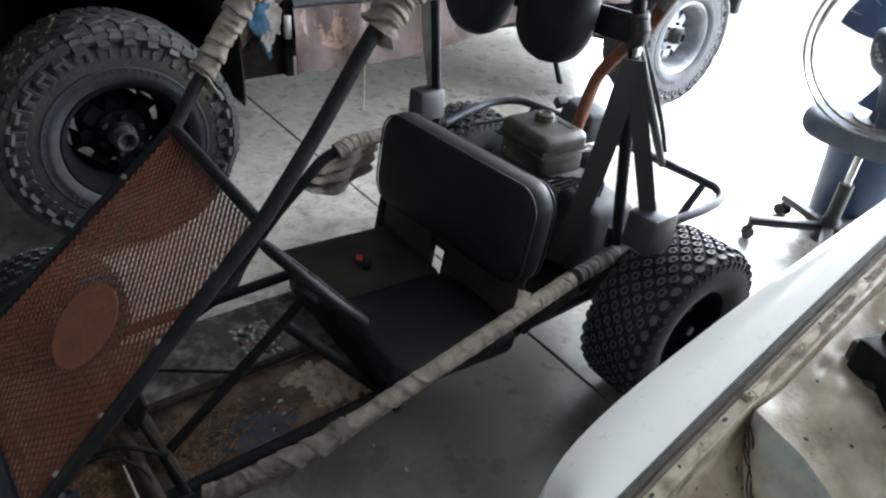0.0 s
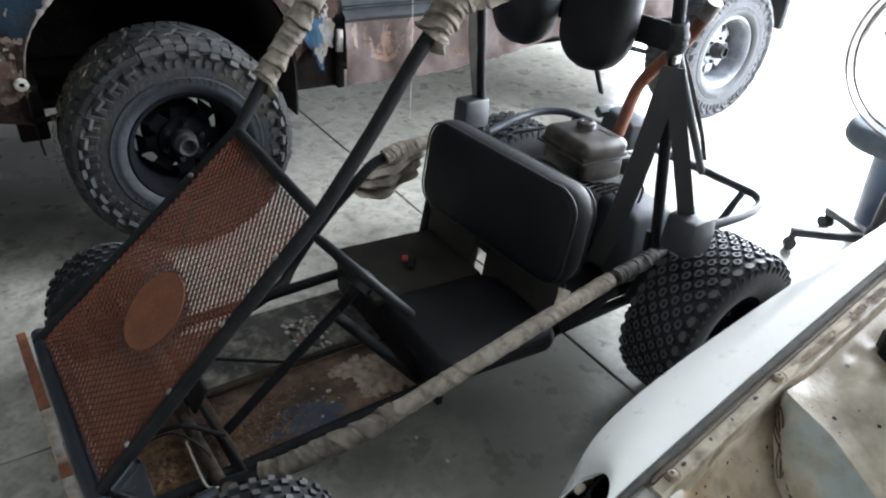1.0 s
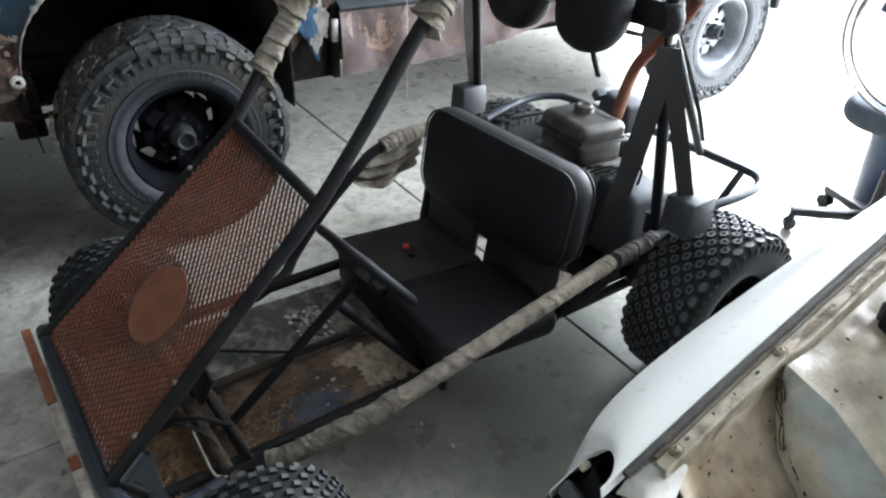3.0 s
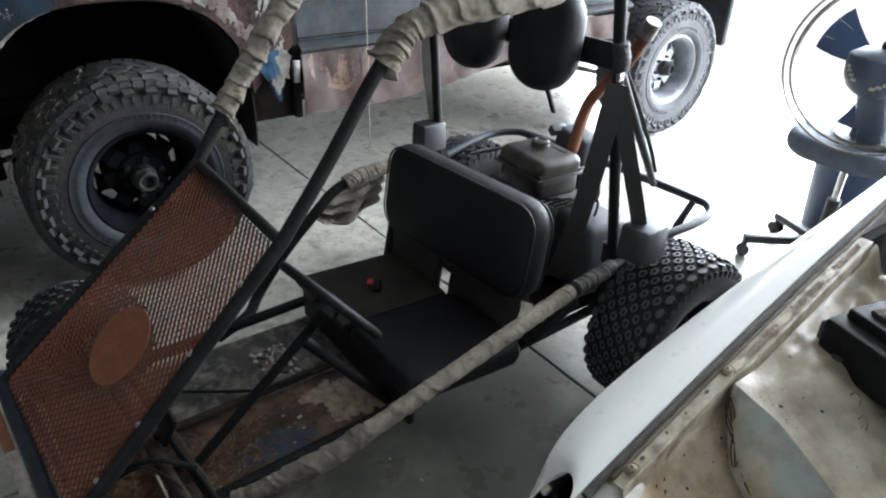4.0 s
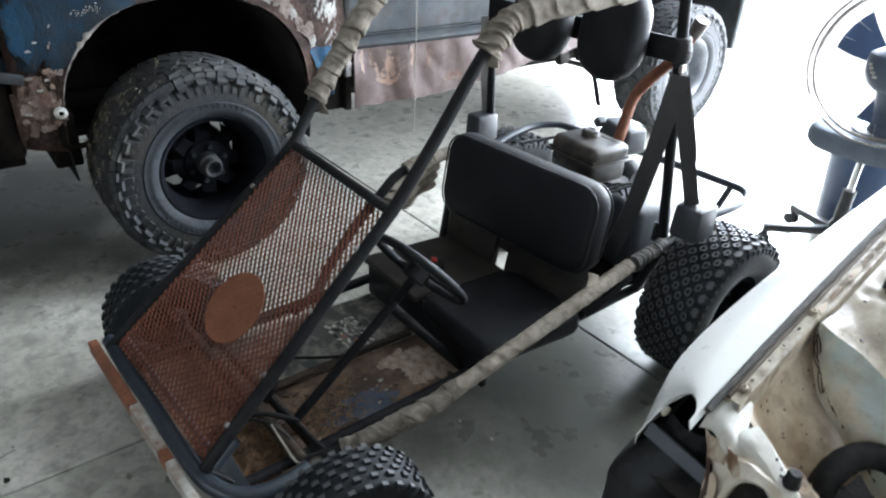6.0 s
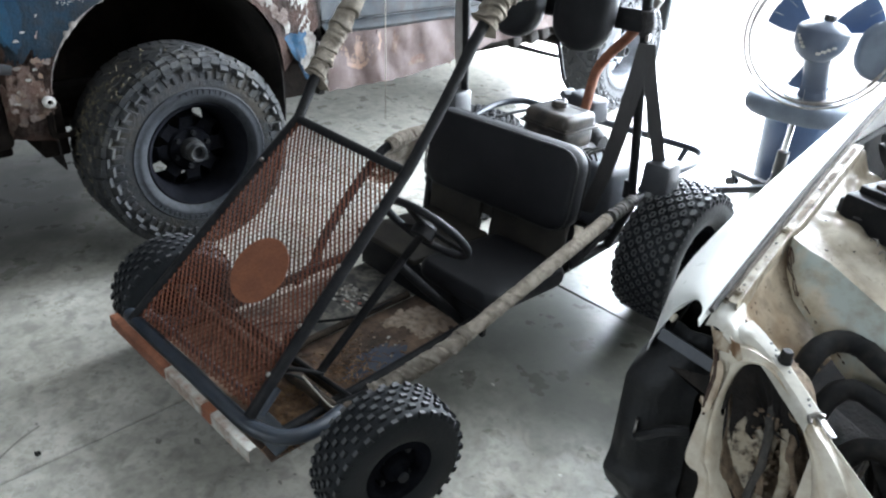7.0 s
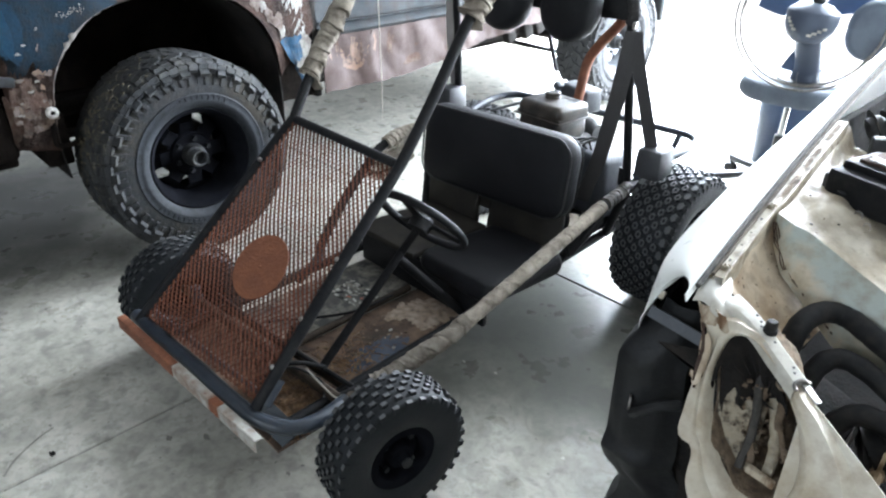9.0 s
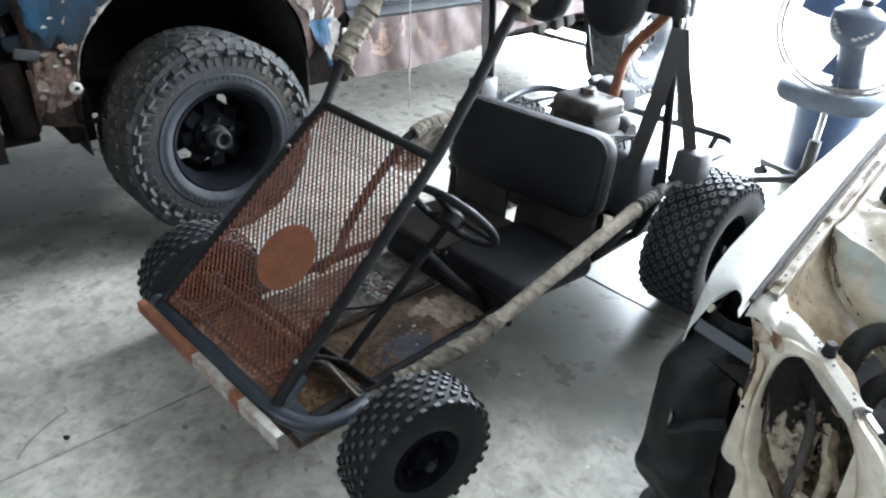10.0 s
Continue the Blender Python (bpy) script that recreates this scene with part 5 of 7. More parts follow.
# straw on the tray and pan
bm = B()
rs = random.Random(11)
for k in range(2300):
    if k < 2050:
        x, y, z = rs.gauss(0.40, 0.09), rs.gauss(0.165, 0.045), 0.163
    else:
        x, y, z = rs.gauss(0.33, 0.06), rs.gauss(0.38, 0.07), 0.150
    if not (-0.1 < x < (0.485 if k < 2050 else 0.43) and 0.085 < y < (0.23 if k < 2050 else 0.6)):
        continue
    a, t, l = rs.uniform(0, 6.28), rs.uniform(-0.25, 0.35), rs.uniform(0.010, 0.040)
    d = Vector((math.cos(a), math.sin(a), t)) * l
    p = Vector(sk(x, y, z + rs.uniform(0, 0.012) + max(0, -d.z)))
    tube(bm, [p, p + d * 0.5 + Vector((0, 0, rs.uniform(-0.002, 0.004))), p + d], 0.0012, n=3, smooth=False, cap=False)
tagged(part("straw", bm, M_STRAW, None, smooth=False, origin=(0.33, 0.25, 0.16)), "loose dry straw on the buggy's floor", "straw", kind="stuff")

rs = random.Random(29)
bm = B()
for k in range(260):
    x, y = rs.gauss(0.31, 0.07), rs.gauss(0.36, 0.10)
    if not (0.175 < x < 0.425 and 0.15 < y < 0.66):
        continue
    q = rs.uniform(0.0015, 0.006)
    box(bm, sk(x, y, 0.149 + q * 0.3), (q * rs.uniform(0.8, 2.2), q, q * 0.7), Matrix.Rotation(rs.uniform(0, 3.1), 4, "Z"), bevel=0)
tagged(part("dry_dirt", bm, M_GRIME, None, smooth=False, origin=(0.31, 0.36, 0.149)), "crumbs of dry brown dirt on the buggy's floor", "dirt", kind="stuff")

# ---- truck ----
truck = thing("truck", (-1.7, 2.0, 0.0), "old off-road truck, blue paint flaking and rusty, on mud tyres", "truck")
TX = -0.945
AC, AR = (0.585, 0.52), 0.47     # wheel arch: centre (y, z) and radius


def dent(y, z, s=1.0):
    return s * (0.022 * noise.noise(Vector((y * 2.6, z * 3.4, 4))) + 0.010 * noise.noise(Vector((y * 8, z * 7, 9))))


def arch_edge(a):
    """The outline of the wheel arch, flat-topped with cut corners."""
    ca, sa = math.cos(a), math.sin(a)
    k = (abs(ca) ** 2.6 + abs(sa) ** 2.6) ** (-1 / 2.6)
    return AC[0] + ca * k * 0.455, AC[1] + sa * k * 0.475


def panel(name, f, nu, nv, mat, label, thick=0.004):
    b = B()
    sheet(b, f, nu, nv, thick)
    return part(name, b, mat, truck, label)


# skin round the arch, from the arch's edge outwards
def skin(u, v):
    a = radians(12 + 168.5 * u)
    y, z = arch_edge(a)
    oy, oz = AC[0] + math.cos(a) * 2.0, AC[1] + math.sin(a) * 1.3
    oy, oz = min(max(oy, 0.012), 1.215), min(max(oz, 0.54 if a > 1.5 else 0.64), 1.75)
    y, z = y + (oy - y) * v, z + (oz - z) * v
    return Vector((TX + dent(y, z, 0.8) + 0.012 * (1 - v) ** 8 - (0.02 * v ** 6 if y < 0.1 else 0), y, z))


panel("front_wing", skin, 60, 16, M_TRUCKB, "flaking blue and rusty wing round the wheel arch")


def lower_front(u, v):
    y, z = 0.125 - 0.125 * u, 0.73 - 0.195 * v + (1 - v) * 0.05 * noise.noise(Vector((u * 12, 0, 7)))
    return Vector((TX + 0.010 + dent(y, z, 0.8) - 0.03 * v ** 3 - 0.02 * u ** 4, y, z))


panel("lower_valance", lower_front, 24, 12, M_RUSTD, "rusted lower valance")


def arch_front(z):
    k = min(1.0, abs(z - AC[1]) / 0.475)
    return AC[0] - 0.455 * (1 - k ** 2.6) ** (1 / 2.6)


# old blue paint left on the upper wing, with a ragged lower border
def blue_wing(u, v):
    z = 0.80 + 0.5 * v + (0.045 * noise.noise(Vector((u * 5, 1, 6))) + 0.03 * noise.noise(Vector((u * 17, 2, 6)))) * (1 - v) ** 4
    y0 = 0.030 + 0.01 * noise.noise(Vector((z * 14, 3, 3)))
    y = y0 + (min(arch_front(z), 0.42) - y0) * u
    return Vector((TX + 0.007 + dent(y, z, 0.8) + 0.012 * u ** 1.5 - 0.012 * (1 - u) ** 6, y, z))


panel("blue_paint", blue_wing, 60, 30, M_BLUED, "dark blue paint left on the upper wing", 0.002)

# near-black panel standing for the shade in the open nose beside the wing
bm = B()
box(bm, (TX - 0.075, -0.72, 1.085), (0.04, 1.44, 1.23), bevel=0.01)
part("nose_recess", bm, M_DARK, truck, "near-black panel standing for the shade in the open nose", smooth=False)
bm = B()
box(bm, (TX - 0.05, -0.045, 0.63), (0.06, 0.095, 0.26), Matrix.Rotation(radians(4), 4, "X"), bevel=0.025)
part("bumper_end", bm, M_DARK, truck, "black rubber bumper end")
tilt_ = Matrix.Rotation(radians(12), 4, "X")
bm = B()
for dy, dz, wy, wz in ((0, 0.055, 0.085, 0.05), (0, -0.058, 0.085, 0.045), (-0.032, 0, 0.022, 0.07), (0.032, 0, 0.022, 0.07)):
    box(bm, Vector((TX - 0.028, -0.012, 0.873)) + tilt_ @ Vector((0, dy, dz)), (0.012, wy, wz), tilt_, bevel=0.004)
part("lamp_bracket", bm, M_BLUED, truck, "dark blue bracket with a square hole")
bm = B()
box(bm, (TX - 0.004, 0.012, 0.778), (0.012, 0.075, 0.034), Matrix.Rotation(radians(-14), 4, "X"), bevel=0.006)
part("pale_tab", bm, M_TRUCKG, truck, "pale bent tab under the bracket")


def plate(u, v):
    z = 0.455 + 0.50 * v
    y = -0.128 + 0.035 * v ** 1.6 + 0.006 * noise.noise(Vector((z * 16, 0, 1))) - 0.40 * u
    return Vector((TX + 0.035 - 0.03 * u + 0.012 * noise.noise(Vector((y * 5, z * 6, 2))), y, z))


panel("bumper_plate", plate, 16, 24, M_DARK, "dark bent plate before the nose", 0.006)
bm = B()
tube(bm, [plate(0, 0.2 + 0.8 * k / 14) for k in range(15)], 0.0055, n=8, per=2, rfun=lambda t, a: 0.7 + 0.7 * abs(noise.noise(Vector((t * 7, 0, 8)))))
part("plate_edge", bm, M_LIP, truck, "pale worn edge of the plate")


def rocker(u, v):
    y = 1.235 + 1.95 * u
    foot = 0.506 + min(0.12, 0.28 * max(0, u - 0.25))
    foot += 0.012 * noise.noise(Vector((y * 9, 0, 2))) + 0.010 * max(0, noise.noise(Vector((y * 34, 0, 2))))
    z = foot + (0.75 - foot) * v
    crease = 0.034 * abs(((u * 6.3 + 0.2 * v) % 1) - 0.5) * (1 - 0.4 * v)
    buckle_ = 0.030 * abs(noise.noise(Vector((y * 5.5 + z * 3, z * 2.5, 8)))) * (1 - v * 0.6)
    return Vector((TX + 0.006 + dent(y, z, 1.3) + crease + buckle_, y, z))


panel("rocker_panel", rocker, 160, 24, M_COPPER, "crumpled rust-stained rocker panel")


def belt_line(u, v):
    y = 1.235 + 1.95 * u
    z = 0.752 + 0.055 * v + 0.05 * max(0, u - 0.55) ** 1.2
    return Vector((TX + 0.01 + 0.016 * math.sin(math.pi * v * 2) + dent(y, z, 0.6), y, z))


panel("side_moulding", belt_line, 70, 8, M_TRUCKG, "grey-blue ribbed side moulding")


def door_skin(u, v):
    y = 1.235 + 1.95 * u
    z = 0.81 + 0.9 * v
    return Vector((TX + dent(y, z, 0.7), y, z))


panel("door_skin", door_skin, 40, 20, M_TRUCKG, "weathered grey-blue door skin")


def rear_skin(u, v):
    y = 3.19 + 1.1 * u
    z = 0.95 + 0.75 * v
    return Vector((TX + dent(y, z, 0.7), y, z))


panel("rear_wing", rear_skin, 20, 12, M_TRUCKG, "weathered rear wing")


def flake(name, y, z, ry, rz, mat, label, seed, lift=0.004, n=44, rag_=1.0):
    """A ragged patch of other paint or rust on the body side."""
    b = B()
    rings = []
    for s0 in (1.0, 0.7, 0.4):
        ring = []
        for k in range(n):
            a = 2 * math.pi * k / n
            s = s0 * (1 + rag_ * (0.6 * noise.noise(Vector((math.cos(a) * 1.4, math.sin(a) * 1.4, seed))) + 0.3 * noise.noise(Vector((math.cos(a) * 5, math.sin(a) * 5, seed))) + 0.14 * noise.noise(Vector((math.cos(a) * 15, math.sin(a) * 15, seed)))))
            yy, zz = y + math.cos(a) * ry * s, z + math.sin(a) * rz * s
            ring.append(b.verts.new((body_x(yy, zz) + lift, yy, zz)))
        rings.append(ring)
    mid = b.verts.new((body_x(y, z) + lift, y, z))
    for p, q in zip(rings, rings[1:]):
        for k in range(n):
            b.faces.new((p[k], p[(k + 1) % n], q[(k + 1) % n], q[k]))
    for k in range(n):
        b.faces.new((rings[-1][k], rings[-1][(k + 1) % n], mid))
    part(name, b, mat, truck, label)


def body_x(y, z):
    if y < 1.235:
        return TX + dent(y, z, 0.8)
    if z > 0.75:
        return TX + 0.010 + dent(y, z, 0.7)
    u, v = (y - 1.235) / 1.95, (z - 0.506) / 0.244
    return TX + 0.006 + dent(y, z, 1.3) + 0.034 * abs(((u * 6.3 + 0.2 * v) % 1) - 0.5) * (1 - 0.4 * v) + 0.030 * abs(noise.noise(Vector((y * 5.5 + z * 3, z * 2.5, 8)))) * (1 - v * 0.6)


flake("rust_stain", 1.40, 0.665, 0.10, 0.065, M_PRIMER, "orange rust stain on the rocker panel", 3)
rs = random.Random(19)
for k in range(9):
    fy = 1.28 + 0.05 * k * rs.uniform(0.8, 1.1)
    flake("rust_run", fy, rs.uniform(0.655, 0.715), rs.uniform(0.006, 0.018), rs.uniform(0.025, 0.060), (M_PRIMER, M_RUSTD, M_COPPER)[k % 3], "run of rust down the panel", 120 + k, 0.0045 + 0.0004 * (k % 6), 30, 1.3)
flake("white_patch", 1.12, 0.86, 0.06, 0.12, M_TRUCKW, "dirty white patch behind the arch", 8)
flake("white_patch", 1.15, 0.72, 0.04, 0.07, M_TRUCKW, "", 12, 0.0055)
rs = random.Random(58)
for k in range(16):
    q = k / 15
    fy, fz = arch_edge(radians(28 + 36 * q) if k % 2 else radians(118 + 26 * q))
    out_ = rs.uniform(0.025, 0.055)
    fy += out_ * (1 if k % 2 else -1)
    fz += out_ * 0.6
    flake("old_paint_band", fy, fz, rs.uniform(0.014, 0.032), rs.uniform(0.018, 0.042), M_TRUCKW if k % 3 == 1 else M_SCALE, "ragged remnant of dirty pale paint", 150 + k, 0.013 + 0.0005 * (k % 4), 34, 0.9)


def blue_corner(u, v):
    z = 0.775 - 0.19 * v + 0.012 * noise.noise(Vector((u * 9, 4, 1)))
    left = 1.03 + 0.095 * v ** 0.8 + 0.014 * noise.noise(Vector((v * 9, 1, 5))) + 0.005 * noise.noise(Vector((v * 31, 1, 5)))
    right = 1.15 - 0.012 * v + 0.010 * noise.noise(Vector((v * 13, 6, 5)))
    left = min(left, right - 0.012)
    y = left + (right - left) * u
    return Vector((TX + 0.012 + 0.018 * v ** 2 + 0.004 * noise.noise(Vector((y * 20, z * 16, 3))), y, z))


panel("blue_patch", blue_corner, 30, 40, M_CLOTHB, "torn bright blue corner of the wing", 0.0)
rs = random.Random(71)
for k in range(9):
    fz = rs.uniform(0.62, 0.76)
    flake("paint_fleck", rs.uniform(1.06 + 0.5 * (0.76 - fz), 1.135), fz, rs.uniform(0.006, 0.014), rs.uniform(0.008, 0.02), M_TRUCKW, "fleck of dirty white paint", 90 + k, 0.034, 24, 1.2)
flake("blue_patch", 0.066, 0.925, 0.042, 0.105, M_BLUEM, "patch of mid blue paint", 30, 0.0105, 60, 0.5)
flake("blue_patch", 0.056, 0.925, 0.019, 0.080, M_BLUEB, "patch of brighter blue paint", 29, 0.0115, 60, 0.35)
rs = random.Random(64)
for k in range(34):
    q = rs.random()
    flake("paint_fleck", 0.215 + 0.085 * q + rs.gauss(0, 0.006), 0.962 + 0.016 * q + rs.gauss(0, 0.005), rs.uniform(0.0015, 0.0035), rs.uniform(0.0012, 0.003), M_TRUCKW, "speck of dirty white paint", 200 + k, 0.019, 12, 1.0)
for k in range(30):
    fz = rs.uniform(0.60, 0.80)
    flake("rust_scale", rs.uniform(0.02, 0.135 + 0.25 * max(0, fz - 0.66)), fz, rs.uniform(0.006, 0.020), rs.uniform(0.006, 0.016), (M_SCALE, M_RUSTD, M_PANR)[k % 3], "loose scale of rust and pale primer", 240 + k, 0.0135 + 0.0004 * (k % 7), 24, 1.2)
for k, (fy, fz, fs) in enumerate(((0.075, 0.86, 0.012), (0.06, 0.775, 0.016), (0.10, 0.885, 0.010), (0.085, 0.735, 0.014), (0.05, 0.70, 0.012), (0.075, 0.685, 0.016), (0.04, 0.665, 0.018), (0.155, 0.93, 0.016), (0.175, 0.925, 0.014), (0.11, 0.765, 0.012))):
    flake("paint_fleck", fy, fz, fs * 0.7, fs * 0.38, M_TRUCKW, "fleck of dirty white paint", 40 + k, 0.0125, 24, 1.2)
bm = B()
tube(bm, [(TX + 0.008, *arch_edge(radians(a_))) for a_ in range(112, 166, 3)], 0.0085, n=10, per=3, rfun=lambda t, a: 0.25 + 1.2 * math.exp(-((t - 0.42) / 0.2) ** 2) + 0.7 * abs(noise.noise(Vector((t * 11, 0, 4)))))
part("arch_lip", bm, M_LIP, truck, "pale worn lip of the wheel arch")
flake("rust_patch", 0.075, 0.715, 0.045, 0.05, M_RUSTD, "scaly brown rust", 27, 0.0045, 90)
flake("rust_stain", 1.9, 0.60, 0.16, 0.06, M_RUSTD, "dark rust blotch", 31)
# near-black block added for the shade below the wing's rear corner
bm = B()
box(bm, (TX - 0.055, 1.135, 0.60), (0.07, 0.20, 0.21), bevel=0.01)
part("sill_end", bm, M_DARK, truck, "near-black block filling the shaded end of the sill")
bm = B()
box(bm, (TX - 0.03, 1.225, 0.80), (0.06, 0.03, 0.62), bevel=0.006)
part("door_gap_pillar", bm, M_ARCH, truck, "dark door gap")
bm = B()
box(bm, (TX + 0.012, 1.214, 0.685), (0.02, 0.03, 0.085), bevel=0.004)
part("hinge_bracket", bm, M_STEEL, truck, "grey hinge bracket")
# arch liner, inner dark wall with an added light-blocking sheet, and chassis
bm = B()


def liner(u, v):
    y, z = arch_edge(radians(-14 + 208 * u))
    return Vector((TX - 0.005 - 0.62 * v, y, max(z, 0.33)))


sheet(bm, liner, 44, 6, 0.006)
part("arch_liner", bm, M_ARCH, truck, "black underbody wheel arch")
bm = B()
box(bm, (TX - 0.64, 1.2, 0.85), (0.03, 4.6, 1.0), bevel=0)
# unseen flat sheet, added to keep light off the floor below
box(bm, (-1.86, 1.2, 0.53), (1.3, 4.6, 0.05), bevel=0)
part("inner_wall", bm, M_DARK, truck, "dark inner body wall with an added light-blocking sheet under the body", smooth=False)
for yy, zz, lab in ((-0.1, 0.52, "rail"), ):
    bm = B()
    box(bm, (TX - 0.42, 1.4, 0.52), (0.10, 5.2, 0.14), bevel=0.01)
    part("chassis_rail", bm, M_ARCH, truck, "dark chassis rail")
for yy in (0.56, 3.5):
    bm = B()
    tube(bm, [(TX - 0.02, yy, 0.405), (TX - 1.5, yy, 0.405)], 0.05, n=16, per=2)
    part("axle", bm, M_ARCH, truck, "dark axle tube")
bm = B()
tube(bm, [(-1.40, 2.75, 0.49), (-1.40, 3.2, 0.36), (-1.40, 3.58, 0.255)], 0.016, n=10, per=4)
part("trailing_link", bm, M_ARCH, truck, "dark suspension link")
for yy, zz in ((2.55, 0.585), (2.70, 0.59), (2.80, 0.60)):
    bm = B()
    box(bm, (TX - 0.03, yy, zz), (0.05, 0.07, 0.10), Matrix.Rotation(radians(20), 4, "X"), bevel=0.012)
    part("spring_hanger", bm, M_ARCH, truck, "dark rusty spring hanger")
bm = B()
box(bm, (-1.75, 1.4, 1.75), (1.6, 5.6, 0.06), bevel=0.02)
part("body_top", bm, M_TRUCKG, truck, "weathered body top", smooth=False)
bm = B()
box(bm, (-2.55, 1.4, 1.1), (0.05, 5.6, 1.3), bevel=0.02)
part("far_side", bm, M_TRUCKG, truck, "weathered far body side", smooth=False)
for yy in (-1.42, 4.2):
    bm = B()
    box(bm, (-1.75, yy, 1.1), (1.6, 0.05, 1.3), bevel=0.02)
    part("end_panel", bm, M_TRUCKG, truck, "plain weathered end panel", smooth=False)
# lower corner bracket, bolt and rim of the valance
bm = B()
tube(bm, [(TX + 0.005, 0.125, 0.62), (TX + 0.008, 0.118, 0.545), (TX + 0.0, 0.15, 0.528), (TX - 0.01, 0.21, 0.532)], 0.010, n=8, per=5)
# filler block added behind the bracket, covering the lit floor with black
box(bm, (TX - 0.13, 0.125, 0.545), (0.22, 0.09, 0.19), bevel=0.01)
part("arch_bracket", bm, M_DARK, truck, "black bracket at the arch's foot with a dark filler block")
bm = B()
lathe(bm, [(0.0205, 0.0), (0.0205, 0.007), (0.016, 0.013), (0.0095, 0.015), (0.008, 0.012), (0.008, 0.001)], 24, (TX + 0.018, 0.126, 0.657))
grommet = part("body_grommet", bm, M_PAPERW, truck, "pale ring round a hole in the valance")
bm = B()
disc(bm, (TX + 0.018, 0.126, 0.657), 0.0085, 0, 16, 0.004)
part("hole", bm, M_DARK, grommet, "dark hole", origin=(TX + 0.018, 0.126, 0.657))
mud_wheel(truck, (-0.945, 0.575, 0.397), 1, M_MUDTYRE, M_RIMBLK, M_DUSTY, 3)
mud_wheel(truck, (-0.985, 3.58, 0.397), 1, M_DUST2, M_RIMGRY, M_DUST2, 8)
bm = B()
rs = random.Random(17)
for k_ in range(150):
    a = radians(rs.gauss(148, 20))
    x = -0.945 + rs.uniform(0.02, 0.148)
    r = 0.398 - 0.05 * max(0, (x + 0.945 - 0.11) / 0.038) * rs.random()
    p = Vector((x, 0.565 + math.cos(a) * r, 0.397 + math.sin(a) * r))
    out_ = Vector((0.35, math.cos(a), math.sin(a))).normalized()
    if k_ % 8:
        d = Vector((rs.gauss(0, 1), rs.gauss(0, 1), rs.gauss(0, 1)))
        d = (d - out_ * d.dot(out_) * 0.8).normalized() * rs.uniform(0.01, 0.03)
        tube(bm, [p + out_ * 0.003, p + d * 0.5 + out_ * rs.uniform(0.003, 0.008), p + d + out_ * 0.003], 0.0011, n=3, smooth=False, cap=False)
    else:
        s0 = rs.uniform(0.004, 0.009)
        box(bm, p, (s0, s0 * rs.uniform(0.6, 1.2), s0 * 0.5), out_.to_track_quat("Z", "Y").to_matrix().to_4x4(), bevel=s0 * 0.15, seg=1)
tagged(part("dried_mud", bm, M_MUD, None, smooth=False, origin=(-0.945, 0.3, 0.6)), "dry grass and mud stuck on the truck tyre", "mud", kind="stuff")
bm = B()
tube(bm, [(-0.775, 1.45, 0.38), (-0.772, 1.447, 0.7), (-0.775, 1.445, 1.1), (-0.79, 1.44, 1.7), (-0.80, 1.44, 3.62)], 0.0022, n=6, per=5)
tagged(part("hanging_string", bm, M_STRING, None, origin=(-0.775, 1.45, 1.0)), "thin pale string hanging beside the truck", "string")

# ---- car ----
car = thing("car", (1.9, 1.6, 0.0), "stripped white car, bonnet and lights removed, dirty engine bay", "car")


def rail_pt(y):
    """The bolt line of the rail beside the wing: x and z by y."""
    t = y - 0.563
    return 1.216 - 0.085 * t + 0.012 * t * t, 0.716 + 0.245 * t - 0.045 * t * t


def crest_pt(y):
    t = y - 0.565
    e = math.exp(-max(t, 0) * 11)
    return 1.058 + 0.070 * e - 0.008 * t, 0.655 + 0.035 * e + 0.235 * t - 0.045 * t * t + 0.02 * (1 - math.exp(-t * 6))


def smooth01(q):
    q = min(1, max(0, q))
    return q * q * (3 - 2 * q)


def along(rows, q):
    """Straight from row to row: rows of (parameter, value, ...)."""
    for a, c in zip(rows, rows[1:]):
        if q <= c[0]:
            f = max(0, (q - a[0]) / (c[0] - a[0]))
            return Vector([a[k] + (c[k] - a[k]) * f for k in range(1, len(a))] + [0] * (3 - len(a)))
    return Vector(list(rows[-1][1:]) + [0] * (3 - len(rows[-1])))


WING_IN = -0.030


def wing(u, v):
    y = 0.563 + 2.3 * u ** 1.3
    xi, zi = rail_pt(y)
    xi += WING_IN
    zi += 0.003
    xo, zo = crest_pt(y)
    if v < 0.04:
        return Vector((xi + 0.004 * (1 - v / 0.04), y, zi - 0.012 * (1 - v / 0.04)))
    if v < 0.62:
        s = (v - 0.04) / 0.58
        x = xi + (xo - xi) * s
        z = zi + (zo - zi) * s + 0.020 * math.sin(math.pi * s)
    else:
        s = (v - 0.62) / 0.38
        k = min(1, u * 7)
        x = xo - (0.022 - 0.012 * k) * math.sin(s * 1.35)
        z = zo - (0.062 + 0.23 * k) * s ** 1.3
    # the front edge is cut back in a hollow between its two tips
    hollow = 0.060 * math.sin(math.pi * min(1, max(0, (v - 0.06) / 0.92)) ** 0.8) ** 0.8 * (1 - u) ** 26
    return Vector((x, y + hollow, z))


bm = B()
sheet(bm, wing, 60, 50, 0.0022)
part("wing", bm, M_WHITECAR, car, "glossy white front wing")
for dx, dz, r, y0, lb in ((-0.0240, 0.000, 0.0056, 0.600, "dark rubber seal along the wing"), (-0.0152, -0.003, 0.0040, 0.645, "grubby rubber seal along the wing")):
    bm = B()
    pts = []
    for k in range(18):
        y = y0 + 2.15 * k / 17
        x, z = rail_pt(y)
        pts.append((x + dx, y, z + dz))
    tube(bm, pts, r, n=8, per=2)
    part("rubber_seal", bm, M_SEAL if dx < -0.02 else M_SEALB, car, lb)


